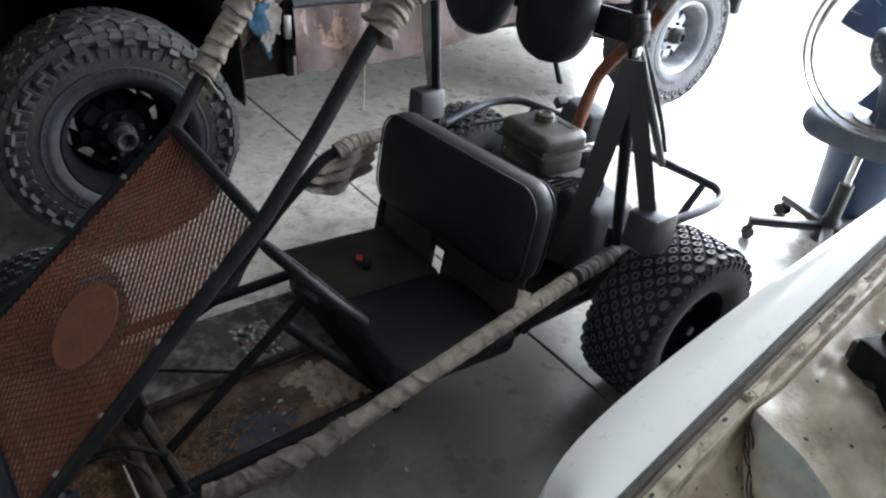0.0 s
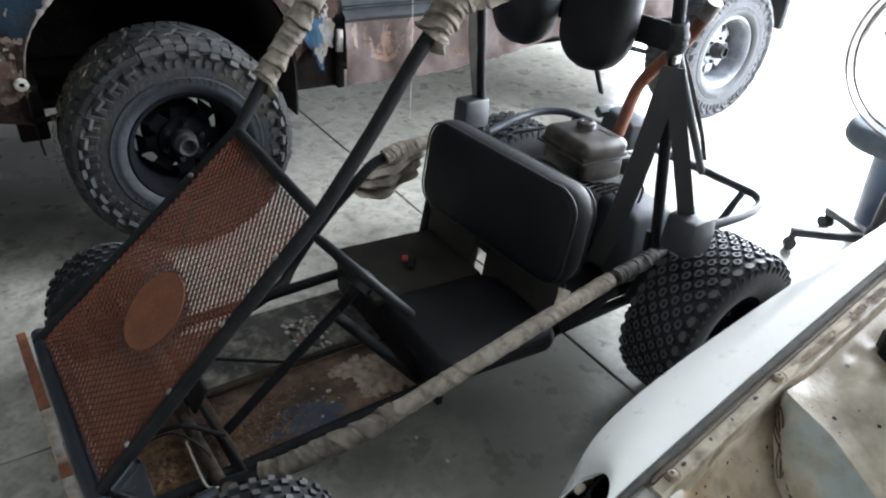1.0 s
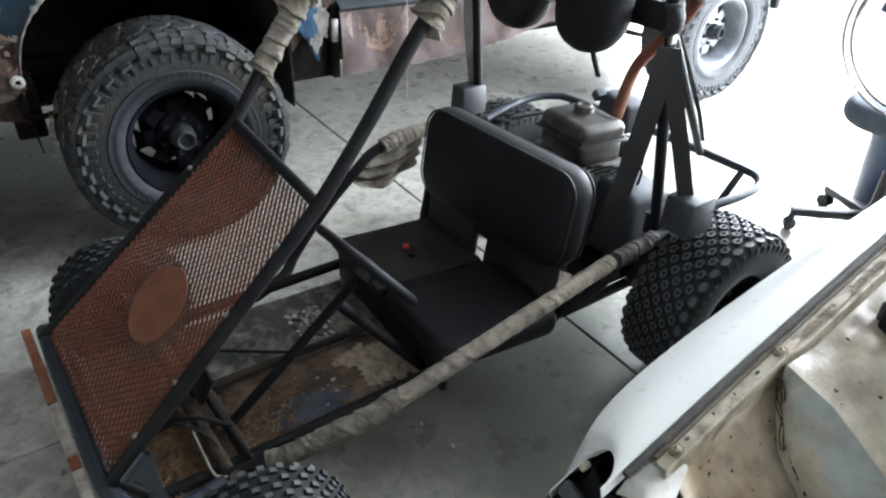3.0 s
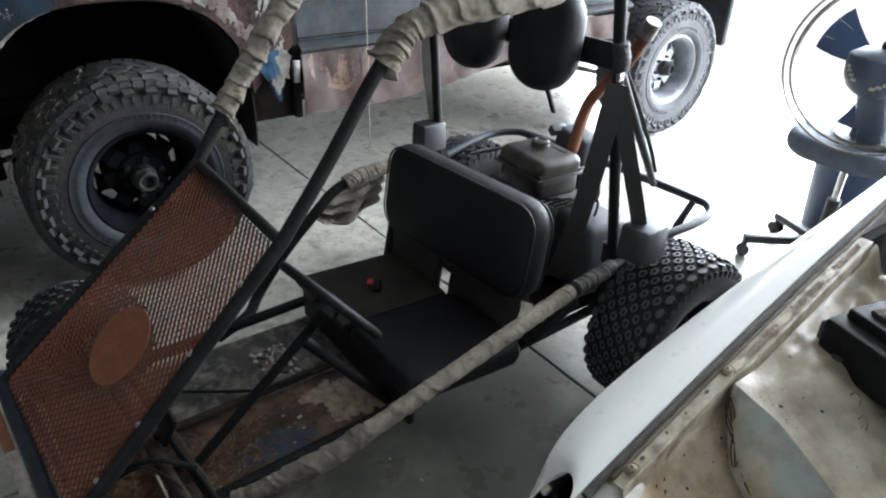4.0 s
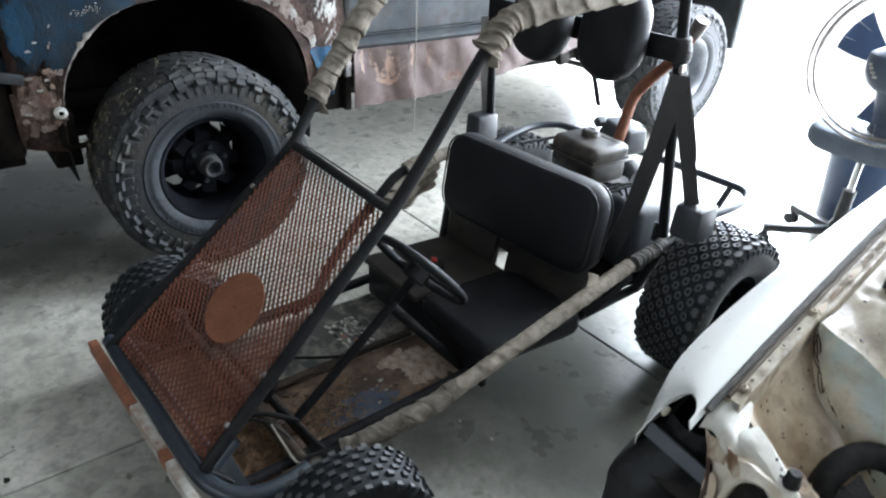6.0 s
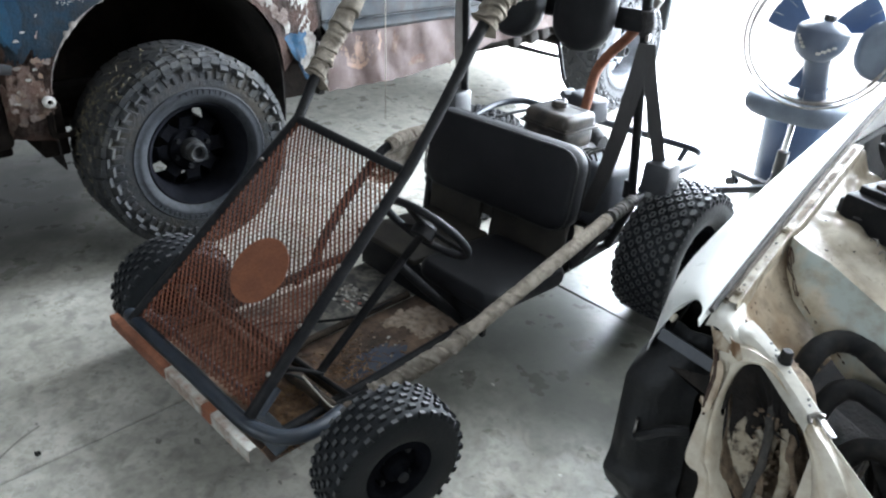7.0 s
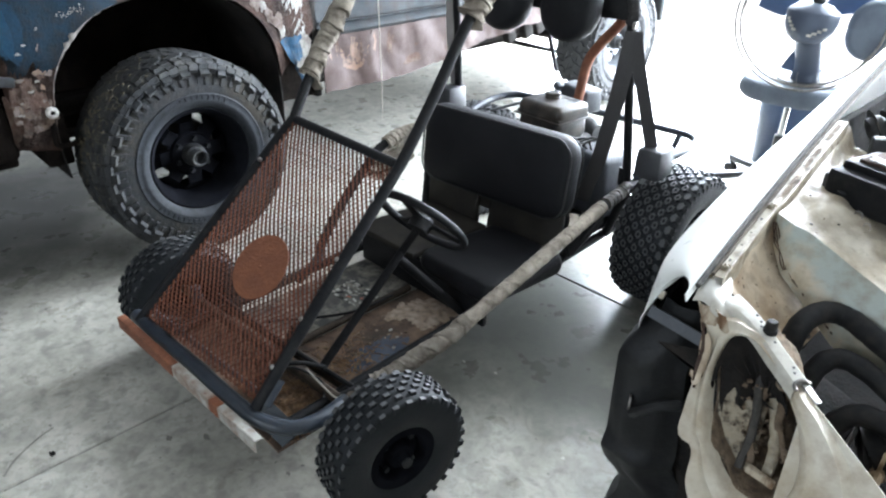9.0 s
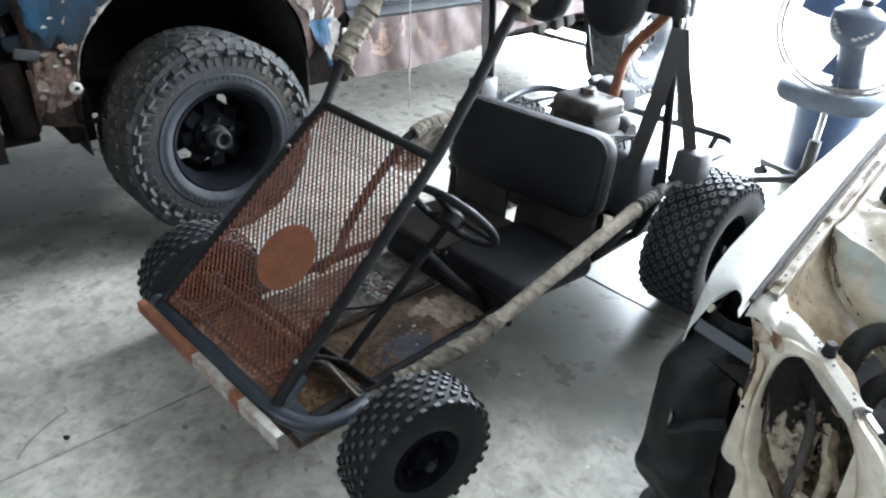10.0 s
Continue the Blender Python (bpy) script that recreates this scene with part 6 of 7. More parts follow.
def rail(u, v):
    y = 0.640 + 0.66 * u
    x, z = rail_pt(y)
    wide = 0.006 * smooth01((y - 0.88) / 0.03)
    prof_ = ((-0.034, -0.022), (-0.034, -0.009), (-0.013, -0.009), (-0.011, -0.001), (-0.009, 0.0), (0.002 + wide, 0.0), (0.005 + wide, 0.0015), (0.007 + wide, 0.000), (0.0075 + wide, -0.012), (0.009 + wide, -0.05))
    k = v * 9
    i = min(int(k), 8)
    f = k - i
    dx = prof_[i][0] + (prof_[i + 1][0] - prof_[i][0]) * f
    dz = prof_[i][1] + (prof_[i + 1][1] - prof_[i][1]) * f
    n_ = noise.noise(Vector((y * 26, v * 5, 0)))
    return Vector((x + dx + 0.0005 * n_, y, z + dz + 0.0008 * n_))


bm = B()
sheet(bm, rail, 90, 27, 0.002)
part("wing_rail", bm, M_RAIL, car, "dirty cream bolting rail")
for y in (0.669, 0.886):
    x, z = rail_pt(y)
    slope = Matrix.Rotation(radians(12), 4, "X")
    bm = B()
    lathe(bm, [(0.0, 0.010), (0.0012, 0.0098), (0.0022, 0.0075), (0.0022, 0.0062), (0.0055, 0.0056), (0.0062, 0.004), (0.0062, 0.0)], 20)
    bmesh.ops.transform(bm, matrix=Matrix.Translation((x - 0.004, y, z + 0.001)) @ slope @ Matrix.Rotation(radians(-90), 4, "Y"), verts=bm.verts)
    part("rail_bolt", bm, M_RAIL, car, "painted bolt and washer")
    bm = B()
    ring = [(x - 0.004 + 0.0095 * math.cos(a), y + 0.0095 * math.sin(a), z + 0.0018 + 0.0024 * math.sin(a)) for a in [k * 0.5236 for k in range(11)]]
    tube(bm, ring, 0.0009, n=6, per=2)
    part("grime_ring", bm, M_GRIME, car, "ring of old grime")
for y, q in ((0.69, 1.5), (0.834, 1.7), (0.742, 0.6), (0.785, 0.5), (1.06, 0.7), (1.19, 0.8)):
    x, z = rail_pt(y)
    bm = B()
    disc(bm, (0, 0, 0), 0.0026, 0, 12, 0.0008)
    bmesh.ops.transform(bm, matrix=Matrix.Translation((x - 0.004, y, z + 0.0022)) @ Matrix.Rotation(radians(12), 4, "X") @ Matrix.Rotation(radians(-90), 4, "Y") @ Matrix.Diagonal((1, q, 1, 1)), verts=bm.verts)
    part("rail_slot", bm, M_LINER, car, "dark slot")

# brown stain soaked into the rail
rs = random.Random(33)
for k in range(9):
    y = 0.90 + 0.045 * k + rs.uniform(-0.008, 0.008)
    x, z = rail_pt(y)
    bm = B()
    n_ = 22
    ring = []
    for j in range(n_):
        a = 2 * math.pi * j / n_
        q = 1 + 0.45 * noise.noise(Vector((math.cos(a) * 2, math.sin(a) * 2, k))) + 0.2 * noise.noise(Vector((math.cos(a) * 7, math.sin(a) * 7, k)))
        yy = y + math.sin(a) * rs.uniform(0.020, 0.026) * q
        xr, zr = rail_pt(yy)
        ring.append(bm.verts.new((xr + 0.0005 + math.cos(a) * 0.0055 * q, yy, zr + 0.0016)))
    bm.faces.new(ring)
    part("rail_stain", bm, M_GRIME if k % 3 else M_BAYB, car, "brown stain on the rail")


# inner wing: a brown hollow before the strut tower
def crease(u):
    """Foot of the tower's front, running inwards and down."""
    return along(((0.0, 1.204, 0.874, 0.778), (0.14, 1.216, 0.876, 0.722), (0.30, 1.254, 0.850, 0.684), (0.48, 1.306, 0.840, 0.650), (0.70, 1.378, 0.825, 0.600), (1.0, 1.49, 0.81, 0.55)), u)


def shelf_edge(u):
    return along(((0.0, 1.203, 0.880, 0.784), (0.14, 1.232, 0.892, 0.766), (0.30, 1.275, 0.890, 0.757), (0.48, 1.325, 0.878, 0.742), (0.70, 1.39, 0.862, 0.722), (1.0, 1.50, 0.845, 0.685)), u)


def hollow_wall(u, v):
    y = 0.655 + 0.26 * u
    xr, zr = rail_pt(y)
    tx, tz = xr + 0.006, zr - 0.010
    bx, bz = 1.345 + 0.01 * u, 0.590 + 0.012 * u
    end = 0.035 * (1 - smooth01(u / 0.22)) ** 2
    x = tx + (bx - tx) * v ** 1.5 + end * smooth01(v / 0.2)
    z = tz + (bz - tz) * v ** 0.75
    q = Vector((x, y + 0.004 * v, z))
    return q + Vector((0.006, 0, 0.006)) * noise.noise(q * 11) * smooth01(v * 8)


bm = B()
sheet(bm, hollow_wall, 40, 40, 0.003)
part("inner_wing", bm, M_BAYB, car, "brown stained hollow of the inner wing")


def tower_front(u, v):
    a, c = shelf_edge(u), crease(u)
    q = a.lerp(c, v * 1.12)
    bulge = math.sin(math.pi * v) * min(1, u * 4)
    return q + Vector((0, -0.010, 0.010)) * bulge + Vector((0, 0.003, 0.003)) * noise.noise(q * 16) * min(1, 6 * v * (1 - v))


bm = B()
sheet(bm, tower_front, 44, 16, 0.003)
part("tower_front", bm, M_PALE, car, "pale blue-green front of the strut tower")


def shelf(u, v):
    e = shelf_edge(u)
    y = e.y + (1.34 - e.y) * v
    xr, zr = rail_pt(y)
    x = e.x + (xr + 0.008 + 0.30 * u - e.x) * smooth01(v / 0.25)
    flat = 0.788 - 0.06 * u + 0.05 * (y - 1.0)
    flat += 0.015 * noise.noise(Vector((x * 13, y * 11, 1))) + 0.008 * noise.noise(Vector((x * 29, y * 25, 7)))
    flat += 0.014 * math.exp(-((x - 1.255) / 0.035) ** 2 - ((y - 1.02) / 0.05) ** 2)          # swelling round the drilled hole
    flat -= 0.030 * math.exp(-((x - 1.415) / 0.035) ** 2 - ((y - 0.955) / 0.035) ** 2)        # brown dimple
    flat -= 0.016 * math.exp(-((x - 1.30) / 0.04) ** 2 - ((y - 0.93) / 0.02) ** 2)
    flat += 0.004 * math.exp(-((v - 0.05) / 0.03) ** 2) * smooth01(u * 5)                        # rolled front lip
    flat += (zr - 0.026 - flat) * (1 - smooth01(u / 0.10)) * smooth01(v / 0.15)
    z = e.z + (flat - e.z) * smooth01(v / 0.22)
    z = min(z, zr - 0.006)
    return Vector((x, y, z))


bm = B()
sheet(bm, shelf, 60, 70, 0.003)
part("tower_top", bm, M_BAY, car, "dirty cream top of the strut tower")
for (x, y, z, a) in ((1.318, 0.996, 0.783, -35), (1.345, 0.965, 0.776, -40)):
    bm = B()
    tube(bm, [Vector((-0.011, 0, -0.004)), Vector((-0.008, 0.001, 0.004)), Vector((0.0, 0.003, 0.005)), Vector((0.008, 0.001, 0.003)), Vector((0.010, 0, -0.004))], 0.0013, n=6, per=4)
    bmesh.ops.transform(bm, matrix=Matrix.Translation((x, y, z)) @ Matrix.Rotation(radians(a), 4, "Z"), verts=bm.verts)
    part("wire_clip", bm, M_STEEL, car, "small wire clip")
for (x, y, z, r) in ((1.267, 1.031, 0.8035, 0.0085), (1.262, 0.905, 0.772, 0.003), (1.223, 0.985, 0.798, 0.003), (1.30, 0.945, 0.771, 0.0025)):
    bm = B()
    disc(bm, (0, 0, 0), r, 0, 16, 0.002)
    bmesh.ops.transform(bm, matrix=Matrix.Translation((x, y, z)) @ Matrix.Rotation(radians(-84), 4, "Y") @ Matrix.Diagonal((1, 0.75, 1, 1)), verts=bm.verts)
    part("tower_hole", bm, M_LINER, car, "dark drilled hole")
# dark specks of dirt scattered over the bay's paint
rs = random.Random(77)
bm = B()
for k in range(230):
    f_ = (hollow_wall, tower_front, shelf)[k % 3]
    u, v = (rs.random() * 0.95, 0.12 + 0.85 * rs.random()) if k % 3 < 2 else (rs.random(), rs.random() ** 1.5)
    p, pu, pv = f_(u, v), f_(u + 0.01, v), f_(u, v + 0.01)
    n_ = (pu - p).cross(pv - p)
    if n_.length < 1e-9:
        continue
    n_ = n_.normalized() * (1 if n_.z - n_.y > 0 else -1)
    r_ = rs.uniform(0.0006, 0.0016) if k % 9 else rs.uniform(0.002, 0.0032)
    t1 = n_.orthogonal().normalized()
    t2 = n_.cross(t1)
    ring = [bm.verts.new(p + n_ * 0.0022 + (t1 * math.cos(j * 1.0472) + t2 * math.sin(j * 1.0472) * 0.7) * r_ * rs.uniform(0.7, 1.3)) for j in range(6)]
    bm.faces.new(ring)
part("grime_speck", bm, M_RUSTD, car, "small dark specks of dirt", smooth=False)["kind"] = "stuff"
rs = random.Random(4)
bm = B()
for k in range(4):
    w_ = rs.uniform(-0.007, 0.007)
    pts = []
    for j in range(6):
        q = 0.03 + 0.27 * j / 5
        c = crease(q)
        pts.append(c + Vector((0.004 + w_ * math.sin(j * 1.1 + k), -0.010 - 0.004 * math.sin(j + k), 0.006)))
    tube(bm, pts, 0.0011, n=5, per=4)
part("loose_wiring", bm, M_RUSTD, car, "tangle of thin dirty wire")
bm = B()
pts = [crease(q) + Vector((0.0015, -0.0045, 0.004)) for q in (0.28, 0.36, 0.44, 0.52, 0.60, 0.70)]
tube(bm, pts, 0.0034, n=8, per=6, rfun=lambda t, a: 0.5 + 0.9 * abs(noise.noise(Vector((t * 14, math.cos(a), 3)))) * 2)
part("seam_sealer", bm, M_RUSTD, car, "cracked brown bead of seam sealer")

# headlamp panel: an egg-shaped opening in a pressed sheet that leans forward at its foot
HD, HP = Vector((0.525, -0.851)), Vector((0.851, 0.525))


def on_nose(x, z):
    return Vector((x, 0.24 + 0.5 * z, z))


def egg(a, k=1.0, w=0.0):
    q = Vector((1.358, 0.558)) + HD * (math.cos(a) * (0.137 * k + w)) + HP * (math.sin(a) * ((0.074 + 0.012 * math.cos(a)) * k + w))
    return on_nose(q.x, q.y)


# width of the panel round the opening, by angle: corner, flange, pressed step, foot, inner side
PANEL_W = ((0.0, 0.09), (0.6, 0.10), (0.95, 0.095), (1.35, 0.055), (1.75, 0.022), (2.3, 0.016), (2.9, 0.018), (3.3, 0.038), (3.57, 0.078), (3.64, 0.048), (3.87, 0.032), (4.15, 0.034),
           (4.30, 0.036), (4.49, 0.044), (4.74, 0.061), (4.80, 0.056), (4.88, 0.032), (5.0, 0.036), (5.16, 0.064), (5.5, 0.085), (6.29, 0.09))


def headpanel(u, v):
    a = 2 * math.pi * u
    if v < 0.25:
        p = egg(a, 1.0)
        return p + Vector((0, 0.034 * (1 - v / 0.25), 0.004 * (1 - v / 0.25)))
    s = (v - 0.25) / 0.75
    p = egg(a, 1.0, along(PANEL_W, a).x * s)
    edge = math.exp(-((s - 0.16) / 0.10) ** 2)
    lift = -0.007 * edge + 0.030 * max(0, s - 0.78) / 0.22 * (0.5 + 0.5 * smooth01((a - 3.0) / 0.6))
    return p + Vector((0, lift, -lift * 0.5)) + Vector((0, 0.0025 * noise.noise(p * 26), 0))


bm = B()
sheet(bm, headpanel, 120, 18, 0.003)
part("headlamp_panel", bm, M_BAYW, car, "grimy cream pressed headlamp panel")


# rust-streaked flange down the outer side of the panel
def flange(u, v):
    a = 3.62 + 0.60 * u
    w = (along(PANEL_W, a - 0.1).x + along(PANEL_W, a + 0.1).x) / 2
    p = egg(a, 1.0, w - 0.013 + 0.015 * v)
    groove = 0.005 * math.sin(math.pi * v)
    return p + Vector((0.0, -0.0025 + 0.022 * max(0, v - 0.5) + groove, 0.001)) + Vector((0.002, 0.001, 0)) * noise.noise(p * 40)


bm = B()
sheet(bm, flange, 26, 8, 0.003)
part("lamp_flange", bm, M_STREAK, car, "rust-streaked spot-welded flange")


def post_stain(u, v):
    a = 3.62 + 0.62 * u
    k = 0.5 + (0.34 * math.sin(math.pi * u) ** 0.5) * (2 * v - 1) * (0.9 + 0.5 * noise.noise(Vector((u * 6, v, 2)))) + 0.12 * (v > 0.5)
    p = egg(a, 1.0, along(PANEL_W, a).x * min(0.9, k))
    return p + Vector((0, -0.0105 - 0.004 * math.exp(-((k - 0.16) / 0.10) ** 2), 0.002))


bm = B()
sheet(bm, post_stain, 30, 10, 0.001)
part("rust_stain", bm, M_BAYB, car, "orange-brown rust stain on the post")
bm = B()
tube(bm, [egg(a, 1.0, along(PANEL_W, a).x * (0.80 - 0.03 * k)) + Vector((0, -0.0105, 0.002)) for k, a in enumerate((3.60, 3.72, 3.85, 3.98, 4.10, 4.20))], 0.0038, n=8, per=6, rfun=lambda t, a: 0.6 + 0.5 * math.sin(math.pi * t) + 0.4 * noise.noise(Vector((t * 12, 0, 5))))
part("rusted_seam", bm, M_RUSTD, car, "dark rusted seam down the post")
bm = B()
pts = [egg(a, 1.0, along(PANEL_W, a).x - 0.014) + Vector((0, -0.003, 0.002)) for a in (3.68, 3.8, 3.95, 4.1, 4.2, 4.3)]
tube(bm, pts, 0.0022, n=6, per=4)
part("rust_run", bm, M_RUSTD, car, "run of orange rust")


def bucket(u, v):
    a = 2 * math.pi * u
    k = 0.99 * (1 - v ** 2.2)
    p = egg(a, max(k, 0.02))
    return p + Vector((0.0, 0.033 + 0.13 * v ** 0.7 + 0.022 * noise.noise(Vector((math.cos(a) * 2, math.sin(a) * 2, v * 5))), -0.02 * v))


bm = B()
sheet(bm, bucket, 56, 18, 0.003)
part("headlamp_bucket", bm, M_GRIME, car, "headlamp bucket full of brown dirt")


# black sheet standing for the shade in the upper half, flaking cream piece, streaked struts below
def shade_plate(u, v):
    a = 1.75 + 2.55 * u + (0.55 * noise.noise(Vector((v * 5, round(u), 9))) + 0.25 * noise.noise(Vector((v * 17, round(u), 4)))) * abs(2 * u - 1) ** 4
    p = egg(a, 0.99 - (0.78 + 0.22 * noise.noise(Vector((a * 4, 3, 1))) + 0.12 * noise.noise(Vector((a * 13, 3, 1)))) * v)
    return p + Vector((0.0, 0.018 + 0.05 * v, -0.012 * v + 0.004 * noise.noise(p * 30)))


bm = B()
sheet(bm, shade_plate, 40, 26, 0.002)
part("bucket_shade", bm, M_ARCH, car, "black sheet standing for the shade in the bucket's upper half")


def cream_piece(u, v):
    x = 1.284 + 0.078 * u + 0.025 * v
    z = 0.572 - 0.165 * v - 0.010 * u
    p = on_nose(x, z)
    return p + Vector((0, 0.045 + 0.03 * u + 0.010 * math.sin(math.pi * u) + 0.006 * noise.noise(Vector((x * 50, z * 50, 0))), 0))


bm = B()
sheet(bm, cream_piece, 18, 28, 0.002)
part("bucket_liner", bm, M_FLAKED, car, "cream sheet with flaking dirt")
bm = B()
box(bm, on_nose(1.305, 0.672) + Vector((0, 0.030, 0)), (0.035, 0.012, 0.030), Matrix.Rotation(radians(-30), 4, "Y"), bevel=0.005)
part("pale_tab", bm, M_BAYW, car, "pale tab behind the opening")
for k, (a0, a1, dx, rr) in enumerate(((0.60, 0.455, -0.002, 0.008), (0.585, 0.46, 0.022, 0.006), (0.575, 0.46, 0.045, 0.010), (0.60, 0.50, 0.062, 0.007))):
    p0 = on_nose(1.335 + dx * 0.8, a0) + Vector((0, 0.065, 0))
    p1 = on_nose(1.365 + dx, a1) + Vector((0, 0.055, 0))
    q = (p0 + p1) / 2 + Vector((0.012 * (-1) ** k, -0.012, 0.004))
    bm = B()
    tube(bm, [p0, q, p1], rr, n=10, per=10, rfun=lambda t, a, k=k: 1 + 0.35 * noise.noise(Vector((math.cos(a), math.sin(a) + k * 3, t * 9))))
    part("dirty_strut", bm, (M_SEAL, M_GRIME, M_RAIL, M_GRIME)[k], car, "grimy bent strut in the bucket")
bm = B()
lathe(bm, [(0.0, 0.011), (0.004, 0.011), (0.006, 0.008), (0.006, 0.005), (0.012, 0.004)], 14)
bmesh.ops.transform(bm, matrix=Matrix.Translation(on_nose(1.372, 0.607) + Vector((0, 0.045, 0))) @ Matrix.Rotation(radians(-60), 4, "Y"), verts=bm.verts)
part("adjuster", bm, M_BAYB, car, "dusty lamp adjuster")
bm = B()
box(bm, on_nose(1.405, 0.475) + Vector((0, 0.03, 0)), (0.05, 0.012, 0.014), Matrix.Rotation(radians(8), 4, "Y"), bevel=0.002)
part("lower_bracket", bm, M_STREAK, car, "rusty cream bracket")
bm = B()
rs = random.Random(21)
for k in range(260):
    a = rs.uniform(0, 6.28)
    p = egg(a, rs.uniform(0.1, 0.85)) + Vector((0, rs.uniform(0.05, 0.10), 0))
    s = rs.uniform(0.002, 0.011)
    box(bm, p, (s, s * rs.uniform(0.4, 1), s * 0.6), Matrix.Rotation(rs.uniform(0, 3), 4, Vector((rs.random(), rs.random(), 0.3)).normalized()), bevel=0)
part("dry_dirt", bm, M_GRIME, car, "crumbs of dry dirt", smooth=False)["kind"] = "stuff"


# top beam of the front, running across the bay
def beam_line(u):
    return along(((0.0, 1.236, 0.645, 0.708), (0.18, 1.268, 0.628, 0.706), (0.45, 1.325, 0.598, 0.690), (0.75, 1.376, 0.574, 0.668), (1.0, 1.414, 0.556, 0.650)), u)


def beam(u, v):
    q = (beam_line(max(0, u - 0.12)) + beam_line(u) * 2 + beam_line(min(1, u + 0.12))) / 4
    prof_ = ((-0.017, -0.026), (-0.015, -0.006), (-0.011, 0.0), (0.010, 0.003), (0.014, 0.0), (0.016, -0.03))
    k = v * 5
    i = min(int(k), 4)
    f = k - i
    d = prof_[i][0] + (prof_[i + 1][0] - prof_[i][0]) * f
    dz = prof_[i][1] + (prof_[i + 1][1] - prof_[i][1]) * f
    if d < 0:
        d *= 1 + 1.6 * (1 - smooth01(u / 0.32))
    return q + Vector((0.40 * d, 0.92 * d, dz + 0.0015 * noise.noise(q * 40)))


bm = B()
sheet(bm, beam, 36, 15, 0.003)
part("front_beam", bm, M_CHIP, car, "chipped white front cross beam")
for q, w in ((0.36, 0.004), (0.40, -0.003), (0.30, 0.005), (0.82, 0.002), (0.87, -0.003), (0.56, 0.0)):
    c = beam_line(q)
    bm = B()
    disc(bm, (0, 0, 0), 0.0026, 0, 12, 0.001)
    bmesh.ops.transform(bm, matrix=Matrix.Translation(c + Vector((0.4 * w, 0.92 * w, 0.0048))) @ Matrix.Rotation(radians(-70), 4, "Y"), verts=bm.verts)
    part("bolt_hole", bm, M_LINER, car, "dark bolt hole")


def cornerp(u, v):
    y = 0.588 + 0.095 * v
    xr, zr = rail_pt(y)
    x = xr - 0.024 + (0.070 - 0.034 * v) * u
    z = zr - 0.010 - 0.008 * u + 0.004 * math.sin(u * 5) - 0.008 * smooth01((u - 0.75) / 0.25) - 0.012 * (1 - smooth01(v / 0.2))
    return Vector((x, y + 0.006 * math.sin(u * 7) * (1 - v), z))


bm = B()
sheet(bm, cornerp, 14, 14, 0.003)
part("corner_plate", bm, M_CHIP, car, "chipped white corner plate")


def corner_return(u, v):
    """The corner plate's stained front lip, going down to the lamp flange."""
    x = 1.200 + 0.056 * u
    z = 0.704 - 0.026 * v - 0.006 * u
    return Vector((x + 0.02 * v, 0.587 - 0.014 * v - 0.004 * math.sin(u * 9), z))


bm = B()
sheet(bm, corner_return, 14, 6, 0.003)
part("corner_lip", bm, M_STREAK, car, "rust-streaked lip of the corner plate")
bm = B()
lathe(bm, [(0.001, 0.014), (0.008, 0.014), (0.010, 0.011), (0.010, 0.0), (0.012, -0.002), (0.012, -0.01)], 18)
lathe_m = Matrix.Translation((1.327, 0.606, 0.700)) @ Matrix.Rotation(radians(-90), 4, "Y")
bmesh.ops.transform(bm, matrix=lathe_m, verts=bm.verts)
part("rubber_stop", bm, M_HOSE, car, "black rubber stop")
bm = B()
box(bm, (1.428, 0.554, 0.647), (0.036, 0.016, 0.003), Matrix.Rotation(radians(24), 4, "Y") @ Matrix.Rotation(radians(-22), 4, "Z"), bevel=0.001)
tube(bm, [(1.418, 0.566, 0.656), (1.408, 0.558, 0.660), (1.402, 0.548, 0.655), (1.408, 0.540, 0.650)], 0.004, n=8, per=4)
part("bonnet_latch", bm, M_STEEL, car, "bare steel latch tab")


def front_skin(u, v):
    top = along(((0.0, 1.418, 0.628), (0.3, 1.463, 0.606), (1.0, 1.66, 0.498)), u)
    x = top.x + 0.05 * v
    z = top.y - 0.42 * v * (1 - 0.3 * u)
    return Vector((x, 0.262 + 0.5 * z + 0.006 * noise.noise(Vector((x * 9, z * 9, 2))), z))


bm = B()
sheet(bm, front_skin, 24, 18, 0.003)
part("nose_panel", bm, M_BAYW, car, "grimy cream nose panel")


# black wheel-arch liner hanging below the wing
def liner2(u, v):
    z = 0.668 - 0.60 * v
    bulge = 0.070 * smooth01(v / 0.22) * (1 - 0.55 * smooth01((v - 0.62) / 0.2))
    crease_ = 0.012 * math.exp(-((v - 0.60) / 0.03) ** 2)
    y0 = 0.60 - bulge
    xl = 1.112 - 0.048 * smooth01(v / 0.22) + 0.030 * smooth01((v - 0.66) / 0.12) - 0.03 * smooth01((v - 0.84) / 0.16)
    x = xl + (0.135 + 0.05 * v) * u
    y = y0 + 0.05 * (1 - math.cos(math.pi * (u - 0.4) * 0.9)) + 0.010 * noise.noise(Vector((u * 4, v * 6, 1))) - crease_
    if u < 0.12:
        y += (0.12 - u) * 0.5
    return Vector((x, y, z))


